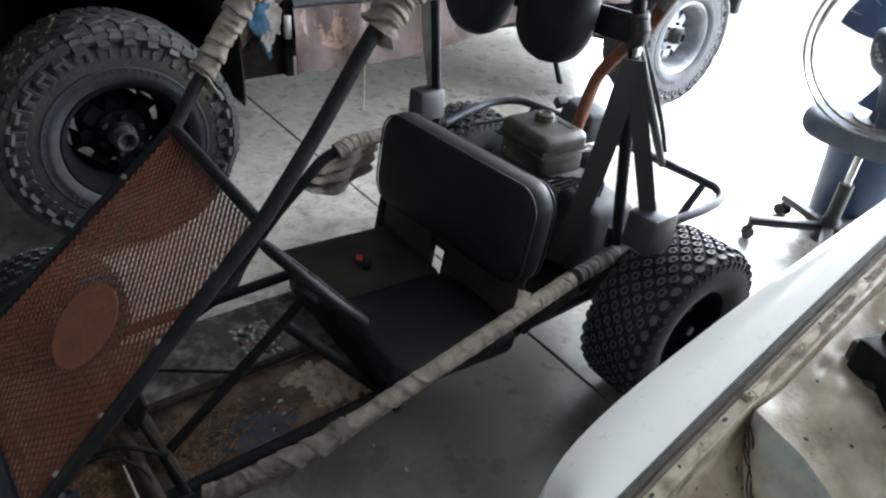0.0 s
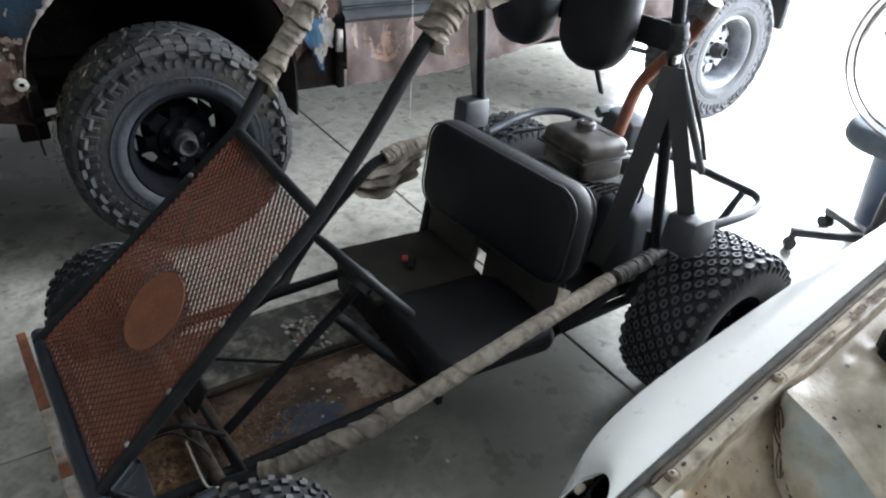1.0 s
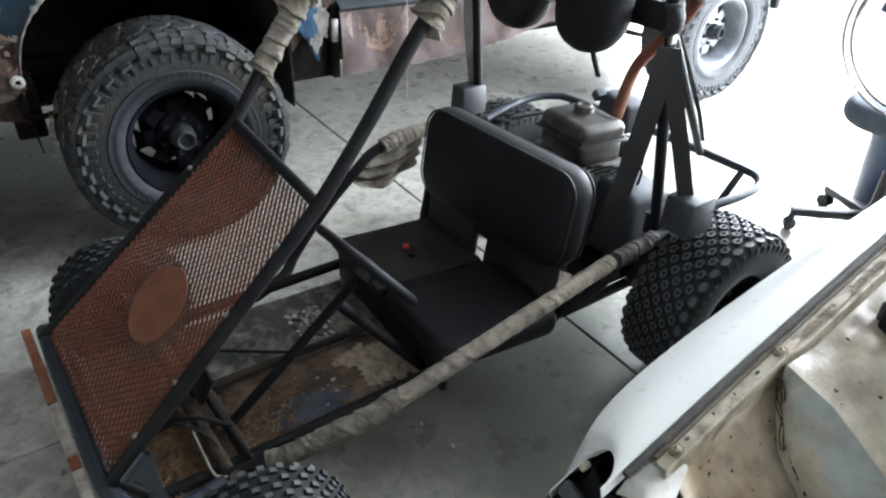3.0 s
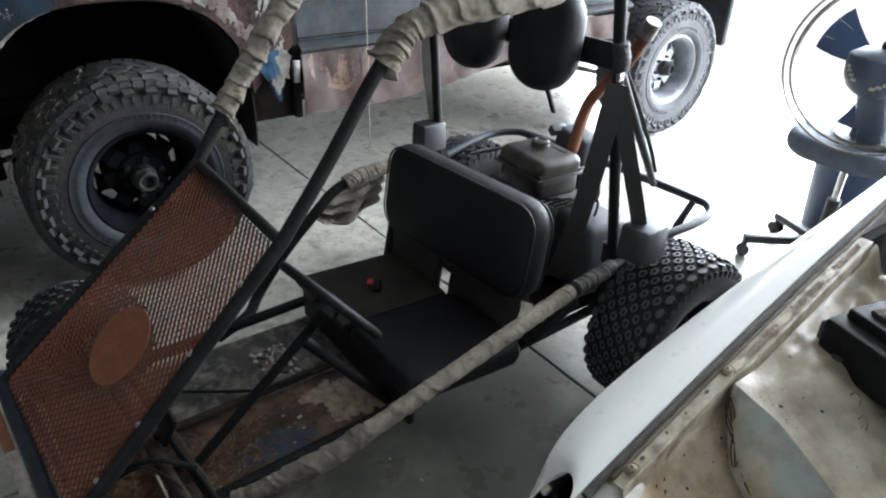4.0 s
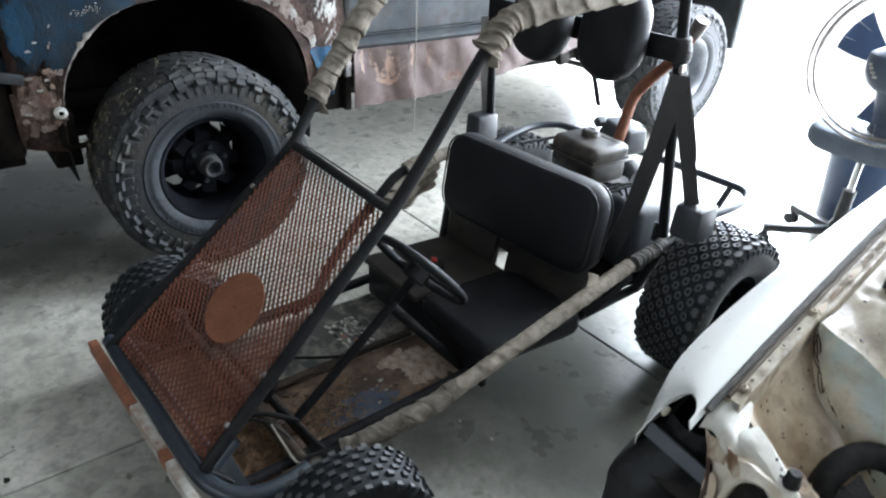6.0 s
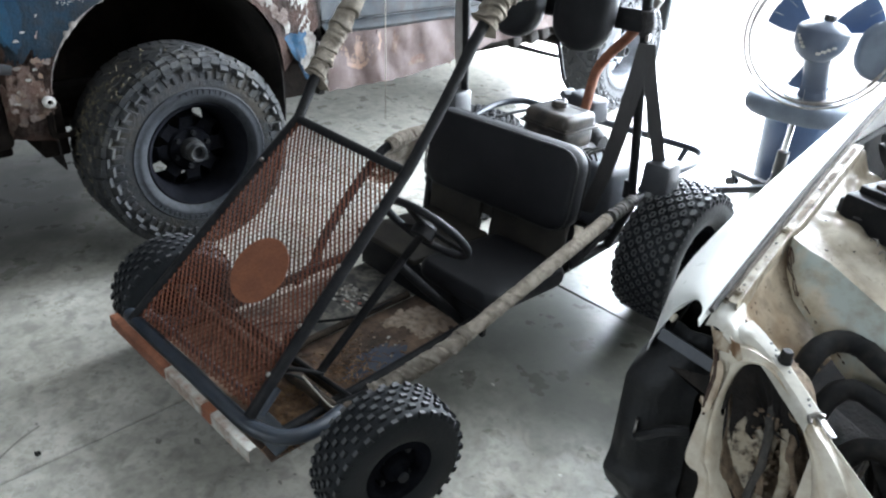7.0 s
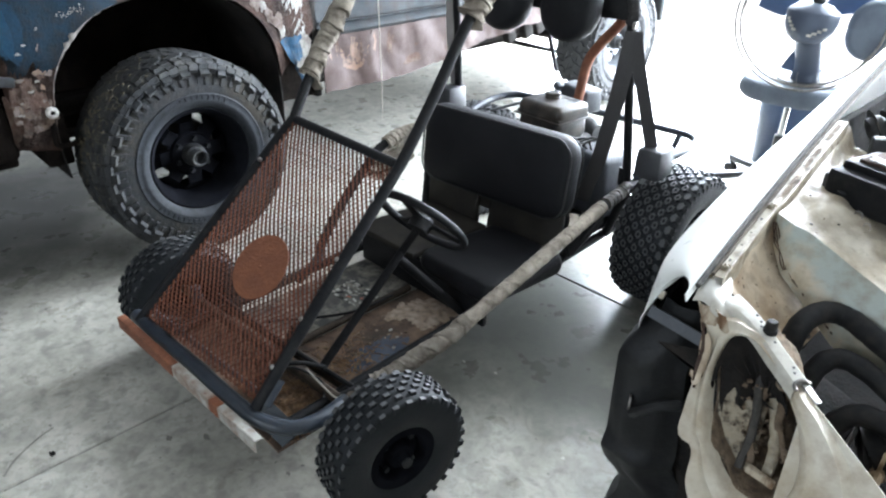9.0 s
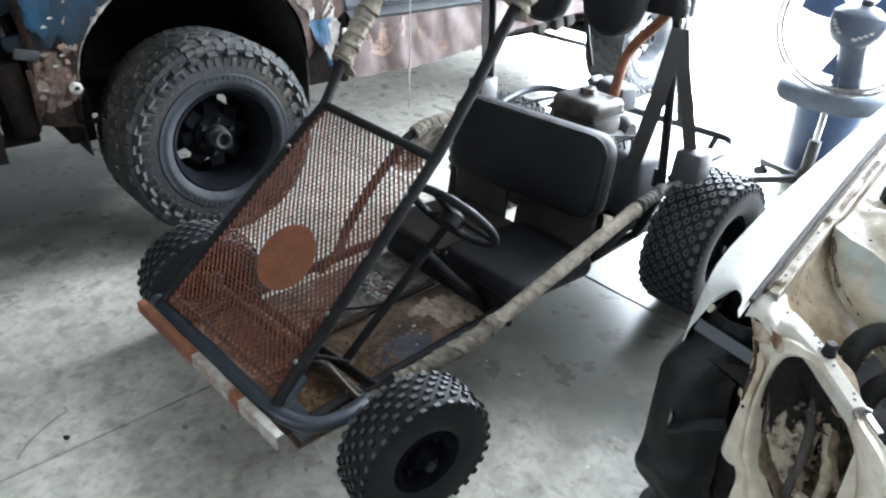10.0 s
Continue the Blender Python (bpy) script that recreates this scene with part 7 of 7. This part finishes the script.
bm = B()
sheet(bm, liner2, 30, 50, 0.004)
part("arch_liner", bm, M_LINER, car, "loose black plastic arch liner")
bm = B()
box(bm, (1.135, 0.715, 0.40), (0.14, 0.02, 0.60), bevel=0.004)
part("arch_inner_panel", bm, M_ARCH, car, "black panel inside the wing")
bm = B()
box(bm, (1.085, 0.90, 0.38), (0.02, 0.40, 0.44), bevel=0.004)
part("arch_side_panel", bm, M_ARCH, car, "black panel inside the wing")
bm = B()
ribbon(bm, [(1.120, 0.573, 0.649), (1.17, 0.571, 0.645), (1.232, 0.570, 0.638)], 0.022, 0.010, (0.05, 0.45, 0.9))
part("wing_brace", bm, M_GREYP, car, "dusty grey flat brace under the wing")
bm = B()
box(bm, (1.124, 0.604, 0.672), (0.010, 0.012, 0.016), Matrix.Rotation(radians(20), 4, "Y"), bevel=0.003)
part("wing_tab", bm, M_BAYW, car, "pale welded tab under the wing")
bm = B()
tube(bm, [(1.150, 0.515, 0.445), (1.172, 0.508, 0.470), (1.20, 0.515, 0.495), (1.23, 0.54, 0.50)], 0.011, n=8, per=5)
part("liner_handle", bm, M_LINER, car, "black moulded loop on the liner")
bm = B()
lathe(bm, [(0.0, 0.006), (0.006, 0.006), (0.008, 0.004), (0.016, 0.004), (0.016, 0.0)], 12)
bmesh.ops.transform(bm, matrix=Matrix.Translation((1.135, 0.522, 0.46)) @ Matrix.Rotation(radians(25), 4, "Z"), verts=bm.verts)
part("liner_clip", bm, M_STEEL, car, "bare metal clip on the liner")
# battery, hoses, dark bay
BR = Matrix.Rotation(radians(-17), 4, "Z")
BC = Vector((1.357, 1.105, 0.0))


def bat_at(x, y, z):
    return BC + (BR @ Vector((x, y, 0))) + Vector((0, 0, z))


bm = B()
box(bm, bat_at(0, 0, 0.80), (0.24, 0.15, 0.075), BR, bevel=0.008)
box(bm, bat_at(-0.012, 0.012, 0.842), (0.20, 0.115, 0.022), BR, bevel=0.006)
bat = tagged(part("battery", bm, M_BLACK, None, origin=BC + Vector((0, 0, 0.76))), "dusty black car battery with a brown dirty top", "battery")
bm = B()
box(bm, bat_at(-0.02, 0.015, 0.856), (0.14, 0.085, 0.008), BR, bevel=0.003)
part("battery_lid", bm, M_RUSTD, bat, "brown dirty battery lid", origin=bat_at(0, 0.02, 0.856))
bm = B()
box(bm, bat_at(-0.05, -0.010, 0.8625), (0.045, 0.026, 0.002), BR, bevel=0)
part("battery_label", bm, M_PAPERW, bat, "worn pale label", origin=bat_at(-0.012, -0.008, 0.862))
for x, y in ((-0.085, 0.02), (-0.075, 0.045)):
    bm = B()
    box(bm, bat_at(x, y, 0.856), (0.020, 0.011, 0.007), BR, bevel=0.002)
    part("terminal", bm, M_STEEL, bat, "dull lead terminal", origin=bat_at(x, y, 0.856))
bm = B()
box(bm, bat_at(-0.126, -0.015, 0.80), (0.02, 0.09, 0.035), BR, bevel=0.005)
part("battery_clamp", bm, M_PLASTIC, bat, "dusty plastic battery clamp", origin=bat_at(-0.126, -0.015, 0.80))
for pts, r, lb in ((((1.345, 0.69, 0.53), (1.336, 0.725, 0.63), (1.347, 0.79, 0.652), (1.385, 0.825, 0.650), (1.45, 0.80, 0.642), (1.58, 0.77, 0.60)), 0.021, "black radiator hose"),
                   (((1.385, 0.665, 0.44), (1.385, 0.70, 0.56), (1.405, 0.745, 0.602), (1.46, 0.755, 0.60), (1.56, 0.735, 0.565)), 0.019, "black hose"),
                   (((1.44, 0.64, 0.42), (1.455, 0.675, 0.52), (1.50, 0.70, 0.55), (1.60, 0.70, 0.52)), 0.020, "dusty hose"),
                   (((1.235, 1.36, 0.86), (1.30, 1.42, 0.90), (1.40, 1.46, 0.91), (1.6, 1.50, 0.90)), 0.018, "black hose"),
                   (((1.215, 1.40, 0.88), (1.26, 1.50, 0.93), (1.34, 1.62, 0.95), (1.5, 1.7, 0.94)), 0.011, "grey pipe")):
    bm = B()
    tube(bm, pts, r, n=14, per=8, rfun=lambda t, a: 1 + 0.03 * math.sin(t * 160))
    part("hose", bm, M_HOSE, car, lb)
for (x, y, z, s, a) in ((1.338, 0.735, 0.637, 0.023, 20), (1.47, 0.795, 0.639, 0.023, 80), (1.44, 0.755, 0.602, 0.021, 85)):
    bm = B()
    lathe(bm, [(-0.005, s), (-0.004, s + 0.0015), (0.004, s + 0.0015), (0.005, s)], 20)
    bmesh.ops.transform(bm, matrix=Matrix.Translation((x, y, z)) @ Matrix.Rotation(radians(-a if a < 50 else -10), 4, "Z"), verts=bm.verts)
    part("hose_clamp", bm, M_ENG, car, "dull hose clamp")
bm = B()
wrap(bm, [(1.50, 0.70, 0.48), (1.54, 0.72, 0.49), (1.60, 0.74, 0.47)], 0.04, 3, 3, 0.2)
part("intake_bellows", bm, M_HOSE, car, "ribbed black bellows")
bm = B()
box(bm, (1.42, 0.735, 0.485), (0.11, 0.14, 0.05), Matrix.Rotation(radians(20), 4, "Y"), bevel=0.012, seg=3)
part("chassis_leg", bm, M_ARCH, car, "dark grimy chassis leg")
rs = random.Random(9)
for k in range(12):
    bm = B()
    c = Vector((1.46 + rs.uniform(0, 0.16), 0.64 + rs.uniform(0, 0.12), 0.45 + rs.uniform(0, 0.06)))
    if k % 3:
        lathe(bm, [(0.0, 0.012), (0.010, 0.012), (0.012, 0.009), (0.022, 0.009), (0.024, 0.014), (0.030, 0.014)], 10)
    else:
        box(bm, (0, 0, 0), (0.04, 0.03, 0.012), bevel=0.003)
    bmesh.ops.transform(bm, matrix=Matrix.Translation(c) @ Matrix.Rotation(rs.uniform(0, 3), 4, Vector((rs.random(), rs.random(), rs.random())).normalized()), verts=bm.verts)
    part("engine_fitting", bm, (M_ENG, M_STEEL, M_PLASTIC)[k % 3] if k % 4 else M_BAYB, car, "dusty metal fitting")
bm = B()
lathe(bm, [(-0.03, 0.0), (-0.03, 0.030), (-0.022, 0.036), (0.01, 0.036), (0.018, 0.028), (0.03, 0.028), (0.034, 0.012), (0.05, 0.012)], 24)
bmesh.ops.transform(bm, matrix=Matrix.Translation((1.205, 1.36, 0.845)) @ Matrix.Rotation(radians(35), 4, "Z") @ Matrix.Rotation(radians(-25), 4, "Y"), verts=bm.verts)
part("wiper_motor", bm, M_ENG, car, "dusty grey round motor")
bm = B()
box(bm, (1.28, 1.30, 0.835), (0.10, 0.03, 0.05), Matrix.Rotation(radians(30), 4, "Z"), bevel=0.008)
part("relay_box", bm, M_PLASTIC, car, "dusty black relay box")
bm = B()
box(bm, (1.82, 1.1, 0.30), (0.9, 1.3, 0.10), bevel=0.02)
part("bay_floor", bm, M_ARCH, car, "dark oily bay floor")
bm = B()
box(bm, (1.78, 1.36, 0.54), (0.42, 0.6, 0.40), bevel=0.05, seg=3)
part("gearbox", bm, M_ENG, car, "dirty gearbox casing")
bm = B()
box(bm, (1.85, 2.75, 0.6), (1.5, 0.05, 1.0), bevel=0.01)
part("bulkhead", bm, M_ARCH, car, "dark grimy bulkhead")
bm = B()
box(bm, (1.9, 2.1, 0.28), (1.5, 3.0, 0.20), bevel=0.03)
part("underbody", bm, M_ARCH, car, "dark underbody")
bm = B()
lathe(bm, [(0.165, -0.07), (0.19, -0.088), (0.24, -0.092), (0.275, -0.08), (0.288, -0.05), (0.29, 0.0), (0.288, 0.05), (0.275, 0.08), (0.24, 0.092), (0.19, 0.088), (0.165, 0.07), (0.15, 0.06), (0.15, -0.06)], 48, (1.19, 1.30, 0.29), closed=True)
cw = part("front_wheel", bm, M_TYRE, car, "black road tyre")
bm = B()
lathe(bm, [(0.001, -0.03), (0.06, -0.035), (0.10, -0.015), (0.15, -0.055), (0.152, 0.06), (0.001, 0.05)], 32, (1.19, 1.30, 0.29))
part("rim", bm, M_RIMGRY, cw, "grey steel rim", origin=(1.19, 1.30, 0.29))
bm = B()
box(bm, (1.155, 2.05, 0.62), (0.02, 1.5, 0.5), bevel=0.004)
part("bay_side", bm, M_ARCH, car, "dark inner side of the bay")


# ---- swivel chair with a fan on it ----
CC = Vector((0.515, 2.83, 0))
chair = thing("swivel_chair", CC, "swivel chair with grey-blue seat and dark star base", "chair")
bm = B()
lathe(bm, [(0.001, 0.155), (0.03, 0.155), (0.036, 0.14), (0.04, 0.07), (0.05, 0.05), (0.001, 0.05)], 28)
bmesh.ops.transform(bm, matrix=Matrix.Translation(CC) @ Matrix.Rotation(radians(-90), 4, "Y"), verts=bm.verts)
part("base_hub", bm, M_PLASTIC, chair, "dark plastic hub")
for a in (221, 152, 78, 6, 293):
    d = Vector((math.cos(radians(a)), math.sin(radians(a)), 0))
    bm = B()
    rot = Matrix.Rotation(radians(a), 4, "Z") @ Matrix.Rotation(radians(5), 4, "Y")
    box(bm, CC + d * 0.155 + Vector((0, 0, 0.093)), (0.28, 0.042, 0.034), rot, bevel=0.008)
    leg = part("base_leg", bm, M_PLASTIC, chair, "dark plastic base leg")
    bm = B()
    side = d.cross(Vector((0, 0, 1)))
    for s in (-0.013, 0.013):
        lathe(bm, [(0.001, -0.008), (0.024, -0.008), (0.026, -0.004), (0.026, 0.004), (0.024, 0.008), (0.001, 0.008)], 20)
        vs = [v for v in bm.verts if not v.tag]
        mt = Matrix.Translation(CC + d * 0.285 + side * s + Vector((0, 0, 0.0265))) @ Matrix.Rotation(radians(a + 90 + 25), 4, "Z")
        for v in vs:
            v.co = mt @ v.co
            v.tag = True
    box(bm, CC + d * 0.283 + Vector((0, 0, 0.055)), (0.022, 0.022, 0.05), bevel=0.004)
    part("caster", bm, M_PLASTIC, leg, "black twin-wheel caster", origin=tuple(CC + d * 0.285))
bm = B()
tube(bm, [CC + Vector((0, 0, 0.14)), CC + Vector((0, 0, 0.30))], 0.027, n=18, per=2)
part("lift_sleeve", bm, M_PLASTIC, chair, "dark plastic sleeve")
bm = B()
tube(bm, [CC + Vector((0, 0, 0.29)), CC + Vector((0, 0, 0.505))], 0.014, n=16, per=2)
part("lift_column", bm, M_CHROME, chair, "bright steel lift column")
bm = B()
pad(bm, CC + Vector((0.025, -0.025, 0.540)), (0.45, 0.085, 0.46), 0.17, Matrix.Rotation(radians(90), 4, "X"), puff=0.25)
part("seat", bm, M_CHAIR, chair, "grey-blue fabric seat pad")
bm = B()
pad(bm, CC + Vector((0.335, -0.07, 0.835)), (0.31, 0.08, 0.24), 0.10, Matrix.Rotation(radians(22), 4, "Z"), puff=0.35)
part("backrest", bm, M_CHAIR, chair, "dark grey-blue backrest pad")
bm = B()
ribbon(bm, [CC + Vector((0.10, -0.02, 0.492)), CC + Vector((0.27, -0.02, 0.50)), CC + Vector((0.325, -0.02, 0.60)), CC + Vector((0.31, -0.025, 0.80))], 0.06, 0.008, (0, 1, 0))
part("back_bar", bm, M_PLASTIC, chair, "dark steel back bar")

FC = Vector((0.594, 2.62, 0.872))
MC = Vector((0.605, 2.575, 0.868))
fan = thing("table_fan", (0.595, 2.765, 0.5875), "round navy fan with chrome ring guard standing on the chair", "fan")
bm = B()
lathe(bm, [(0.001, 0.035), (0.05, 0.034), (0.085, 0.028), (0.11, 0.018), (0.128, 0.010), (0.130, 0.0), (0.001, 0.0)], 40)
bmesh.ops.transform(bm, matrix=Matrix.Translation((0.595, 2.765, 0.5875)) @ Matrix.Rotation(radians(-90), 4, "Y"), verts=bm.verts)
part("fan_base", bm, M_GREYP, fan, "grey round fan base")
bm = B()
tube(bm, [(0.598, 2.715, 0.60), (0.60, 2.70, 0.65), (0.602, 2.665, 0.71), (0.605, 2.60, 0.81)], 0.052, n=28, per=16, rfun=lambda t, a: 1.32 - 0.30 * math.sin(min(1, t * 1.5) * math.pi * 0.5) + 0.02 * math.sin(t * 110) * (t < 0.4))
part("fan_neck", bm, M_FANB, fan, "ribbed navy plastic neck")
fx = (Vector((-0.30, 0.94, -0.17))).normalized()
fr = Matrix.Translation(FC) @ fx.to_track_quat("X", "Z").to_matrix().to_4x4()
# bowl-shaped motor housing with a sloping lid
mr = Matrix.Translation(MC) @ Matrix.Rotation(radians(4), 4, "Y") @ Matrix.Rotation(radians(-4), 4, "X")
bm = B()
lathe(bm, [(0.001, -0.090), (0.045, -0.084), (0.074, -0.064), (0.092, -0.034), (0.100, 0.0), (0.101, 0.034), (0.096, 0.042), (0.062, 0.066), (0.001, 0.078)], 40)
bmesh.ops.transform(bm, matrix=mr @ Matrix.Rotation(radians(-90), 4, "Y"), verts=bm.verts)
mo = part("fan_motor", bm, M_FANB, fan, "navy bowl-shaped motor housing")
# vent slots as pale blocks: their bright light is put into the colour
for side in (0, 1):
    for k in range(4):
        bm = B()
        a = radians((-128 + 7 * k) if side == 0 else (-66 + 10 * k))
        zz = (0.004 - 0.012 * k) if side == 0 else (-0.046 + 0.010 * k)
        rr = 0.100 if zz > 0 else 0.100 - 0.16 * -zz - 1.7 * zz * zz
        box(bm, (0, 0, 0), (0.012, 0.018, 0.010), bevel=0.001, seg=1)
        bmesh.ops.transform(bm, matrix=mr @ Matrix.Translation(Vector((math.cos(a) * (rr - 0.004), math.sin(a) * (rr - 0.004), zz))) @ Matrix.Rotation(a, 4, "Z"), verts=bm.verts)
        part("vent_slot", bm, M_PAPERW, mo, "vent slot, its brightness put in as a pale block", origin=MC)
bm = B()
lathe(bm, [(0.001, 0.0), (0.020, 0.0), (0.023, 0.004), (0.023, 0.022), (0.019, 0.027), (0.001, 0.027)], 20)
bmesh.ops.transform(bm, matrix=mr @ Matrix.Translation(Vector((0.008, -0.012, 0.070))) @ Matrix.Rotation(radians(-90), 4, "Y"), verts=bm.verts)
part("swing_knob", bm, M_PLASTIC, mo, "dark swing knob", origin=MC)
for s_, x, r_ in ((0.272, 0.0, 0.0055), (0.270, 0.030, 0.004), (0.286, -0.066, 0.0045)):
    bm = B()
    tube(bm, [(x, math.cos(2 * math.pi * k / 64) * s_, math.sin(2 * math.pi * k / 64) * s_) for k in range(65)], r_, n=8, smooth=False, cap=False)
    bmesh.ops.transform(bm, matrix=fr, verts=bm.verts)
    part("guard_ring", bm, M_STEEL, fan, "bright steel guard ring")
for k in range(20):
    a = 2 * math.pi * k / 20
    bm = B()
    tube(bm, [(0.03, math.cos(a) * 0.270, math.sin(a) * 0.270), (0.11, math.cos(a + 0.06) * 0.16, math.sin(a + 0.06) * 0.16), (0.15, math.cos(a + 0.12) * 0.075, math.sin(a + 0.12) * 0.075)], 0.0009, n=4, per=3)
    bmesh.ops.transform(bm, matrix=fr, verts=bm.verts)
    part("guard_wire", bm, M_PAPERW, fan)
for k in range(3):
    bm = B()

    def blade(u, v, k=k):
        r = 0.03 + 0.195 * u
        a = radians(120 * k + 18) + (v - 0.5) * (0.85 - 0.1 * u) + 0.2 * u
        return Vector((0.10 + 0.03 * (v - 0.5), math.cos(a) * r, math.sin(a) * r))

    sheet(bm, blade, 12, 12, 0.002)
    bmesh.ops.transform(bm, matrix=fr, verts=bm.verts)
    part("fan_blade", bm, M_NAVY, fan, "dark blue fan blade")
bm = B()
lathe(bm, [(0.001, 0.06), (0.02, 0.058), (0.034, 0.045), (0.036, 0.01), (0.001, 0.01)], 20)
bmesh.ops.transform(bm, matrix=fr @ Matrix.Translation((0.08, 0, 0)), verts=bm.verts)
part("blade_cap", bm, M_GREYP, fan, "grey blade cap")

bin_ = thing("plastic_bin", (0.455, 3.11, 0.0), "dark blue plastic bin standing behind the chair", "bin")
bm = B()
lathe(bm, [(0.001, 0.004), (0.135, 0.0), (0.14, 0.01), (0.165, 0.40), (0.172, 0.405), (0.172, 0.42), (0.16, 0.42), (0.155, 0.39), (0.13, 0.02), (0.001, 0.02)], 40)
bmesh.ops.transform(bm, matrix=Matrix.Translation((0.455, 3.11, 0.0)) @ Matrix.Rotation(radians(-90), 4, "Y"), verts=bm.verts)
part("bin_body", bm, M_NAVY, bin_, "dark blue plastic body")

bm = B()
box(bm, (-0.48, 3.95, 0.003), (0.30, 0.42, 0.004), Matrix.Rotation(radians(12), 4, "Z"), bevel=0.001, seg=1)
tagged(part("floor_board", bm, M_BOARD, None, smooth=False, origin=(-0.48, 3.95, 0.0)), "thin pale board lying on the floor", "board")

# small oil spots and crumbs on the floor
rs = random.Random(33)
for (x, y, r) in ((-1.55, 2.49, 0.035), (-1.53, 2.64, 0.02), (-1.49, 2.12, 0.03), (-1.57, 2.08, 0.022), (0.16, 0.029, 0.010), (0.094, -0.05, 0.010), (0.353, -0.124, 0.008), (0.431, 0.121, 0.006), (0.42, 0.79, 0.004), (-0.068, -0.305, 0.0095), (0.53, 0.82, 0.005), (0.068, -0.249, 0.0035), (0.897, 0.689, 0.005), (-0.186, -0.274, 0.005)):
    bm = B()
    n_ = 22
    seed_ = rs.uniform(0, 50)
    ring = []
    for k in range(n_):
        a = 2 * math.pi * k / n_
        q = r * (1 + 0.5 * noise.noise(Vector((math.cos(a) * 1.5, math.sin(a) * 1.5, seed_))))
        ring.append(bm.verts.new((x + math.cos(a) * q * 1.3, y + math.sin(a) * q * 0.8, 0.0006)))
    top = bm.verts.new((x, y, 0.0012))
    for k in range(n_):
        bm.faces.new((ring[k], ring[(k + 1) % n_], top))
    part("oil_spot" if r > 0.0055 else "crumb", bm, (M_OIL if r > 0.0097 or r < 0.009 else M_ARCH) if r > 0.0055 else M_PAPERW, floor, "dark oil spot" if r > 0.0055 else "pale crumb")

# curved dark scratch on the slab
bm = B()
ribbon(bm, [(-0.069, -0.422, 0.0004), (-0.105, -0.392, 0.0004), (-0.134, -0.353, 0.0004), (-0.157, -0.312, 0.0004), (-0.172, -0.270, 0.0004)], 0.006, 0.0006, (0.7, 0.5, 0))
part("scratch", bm, M_OIL, floor, "curved dark scuff on the concrete")
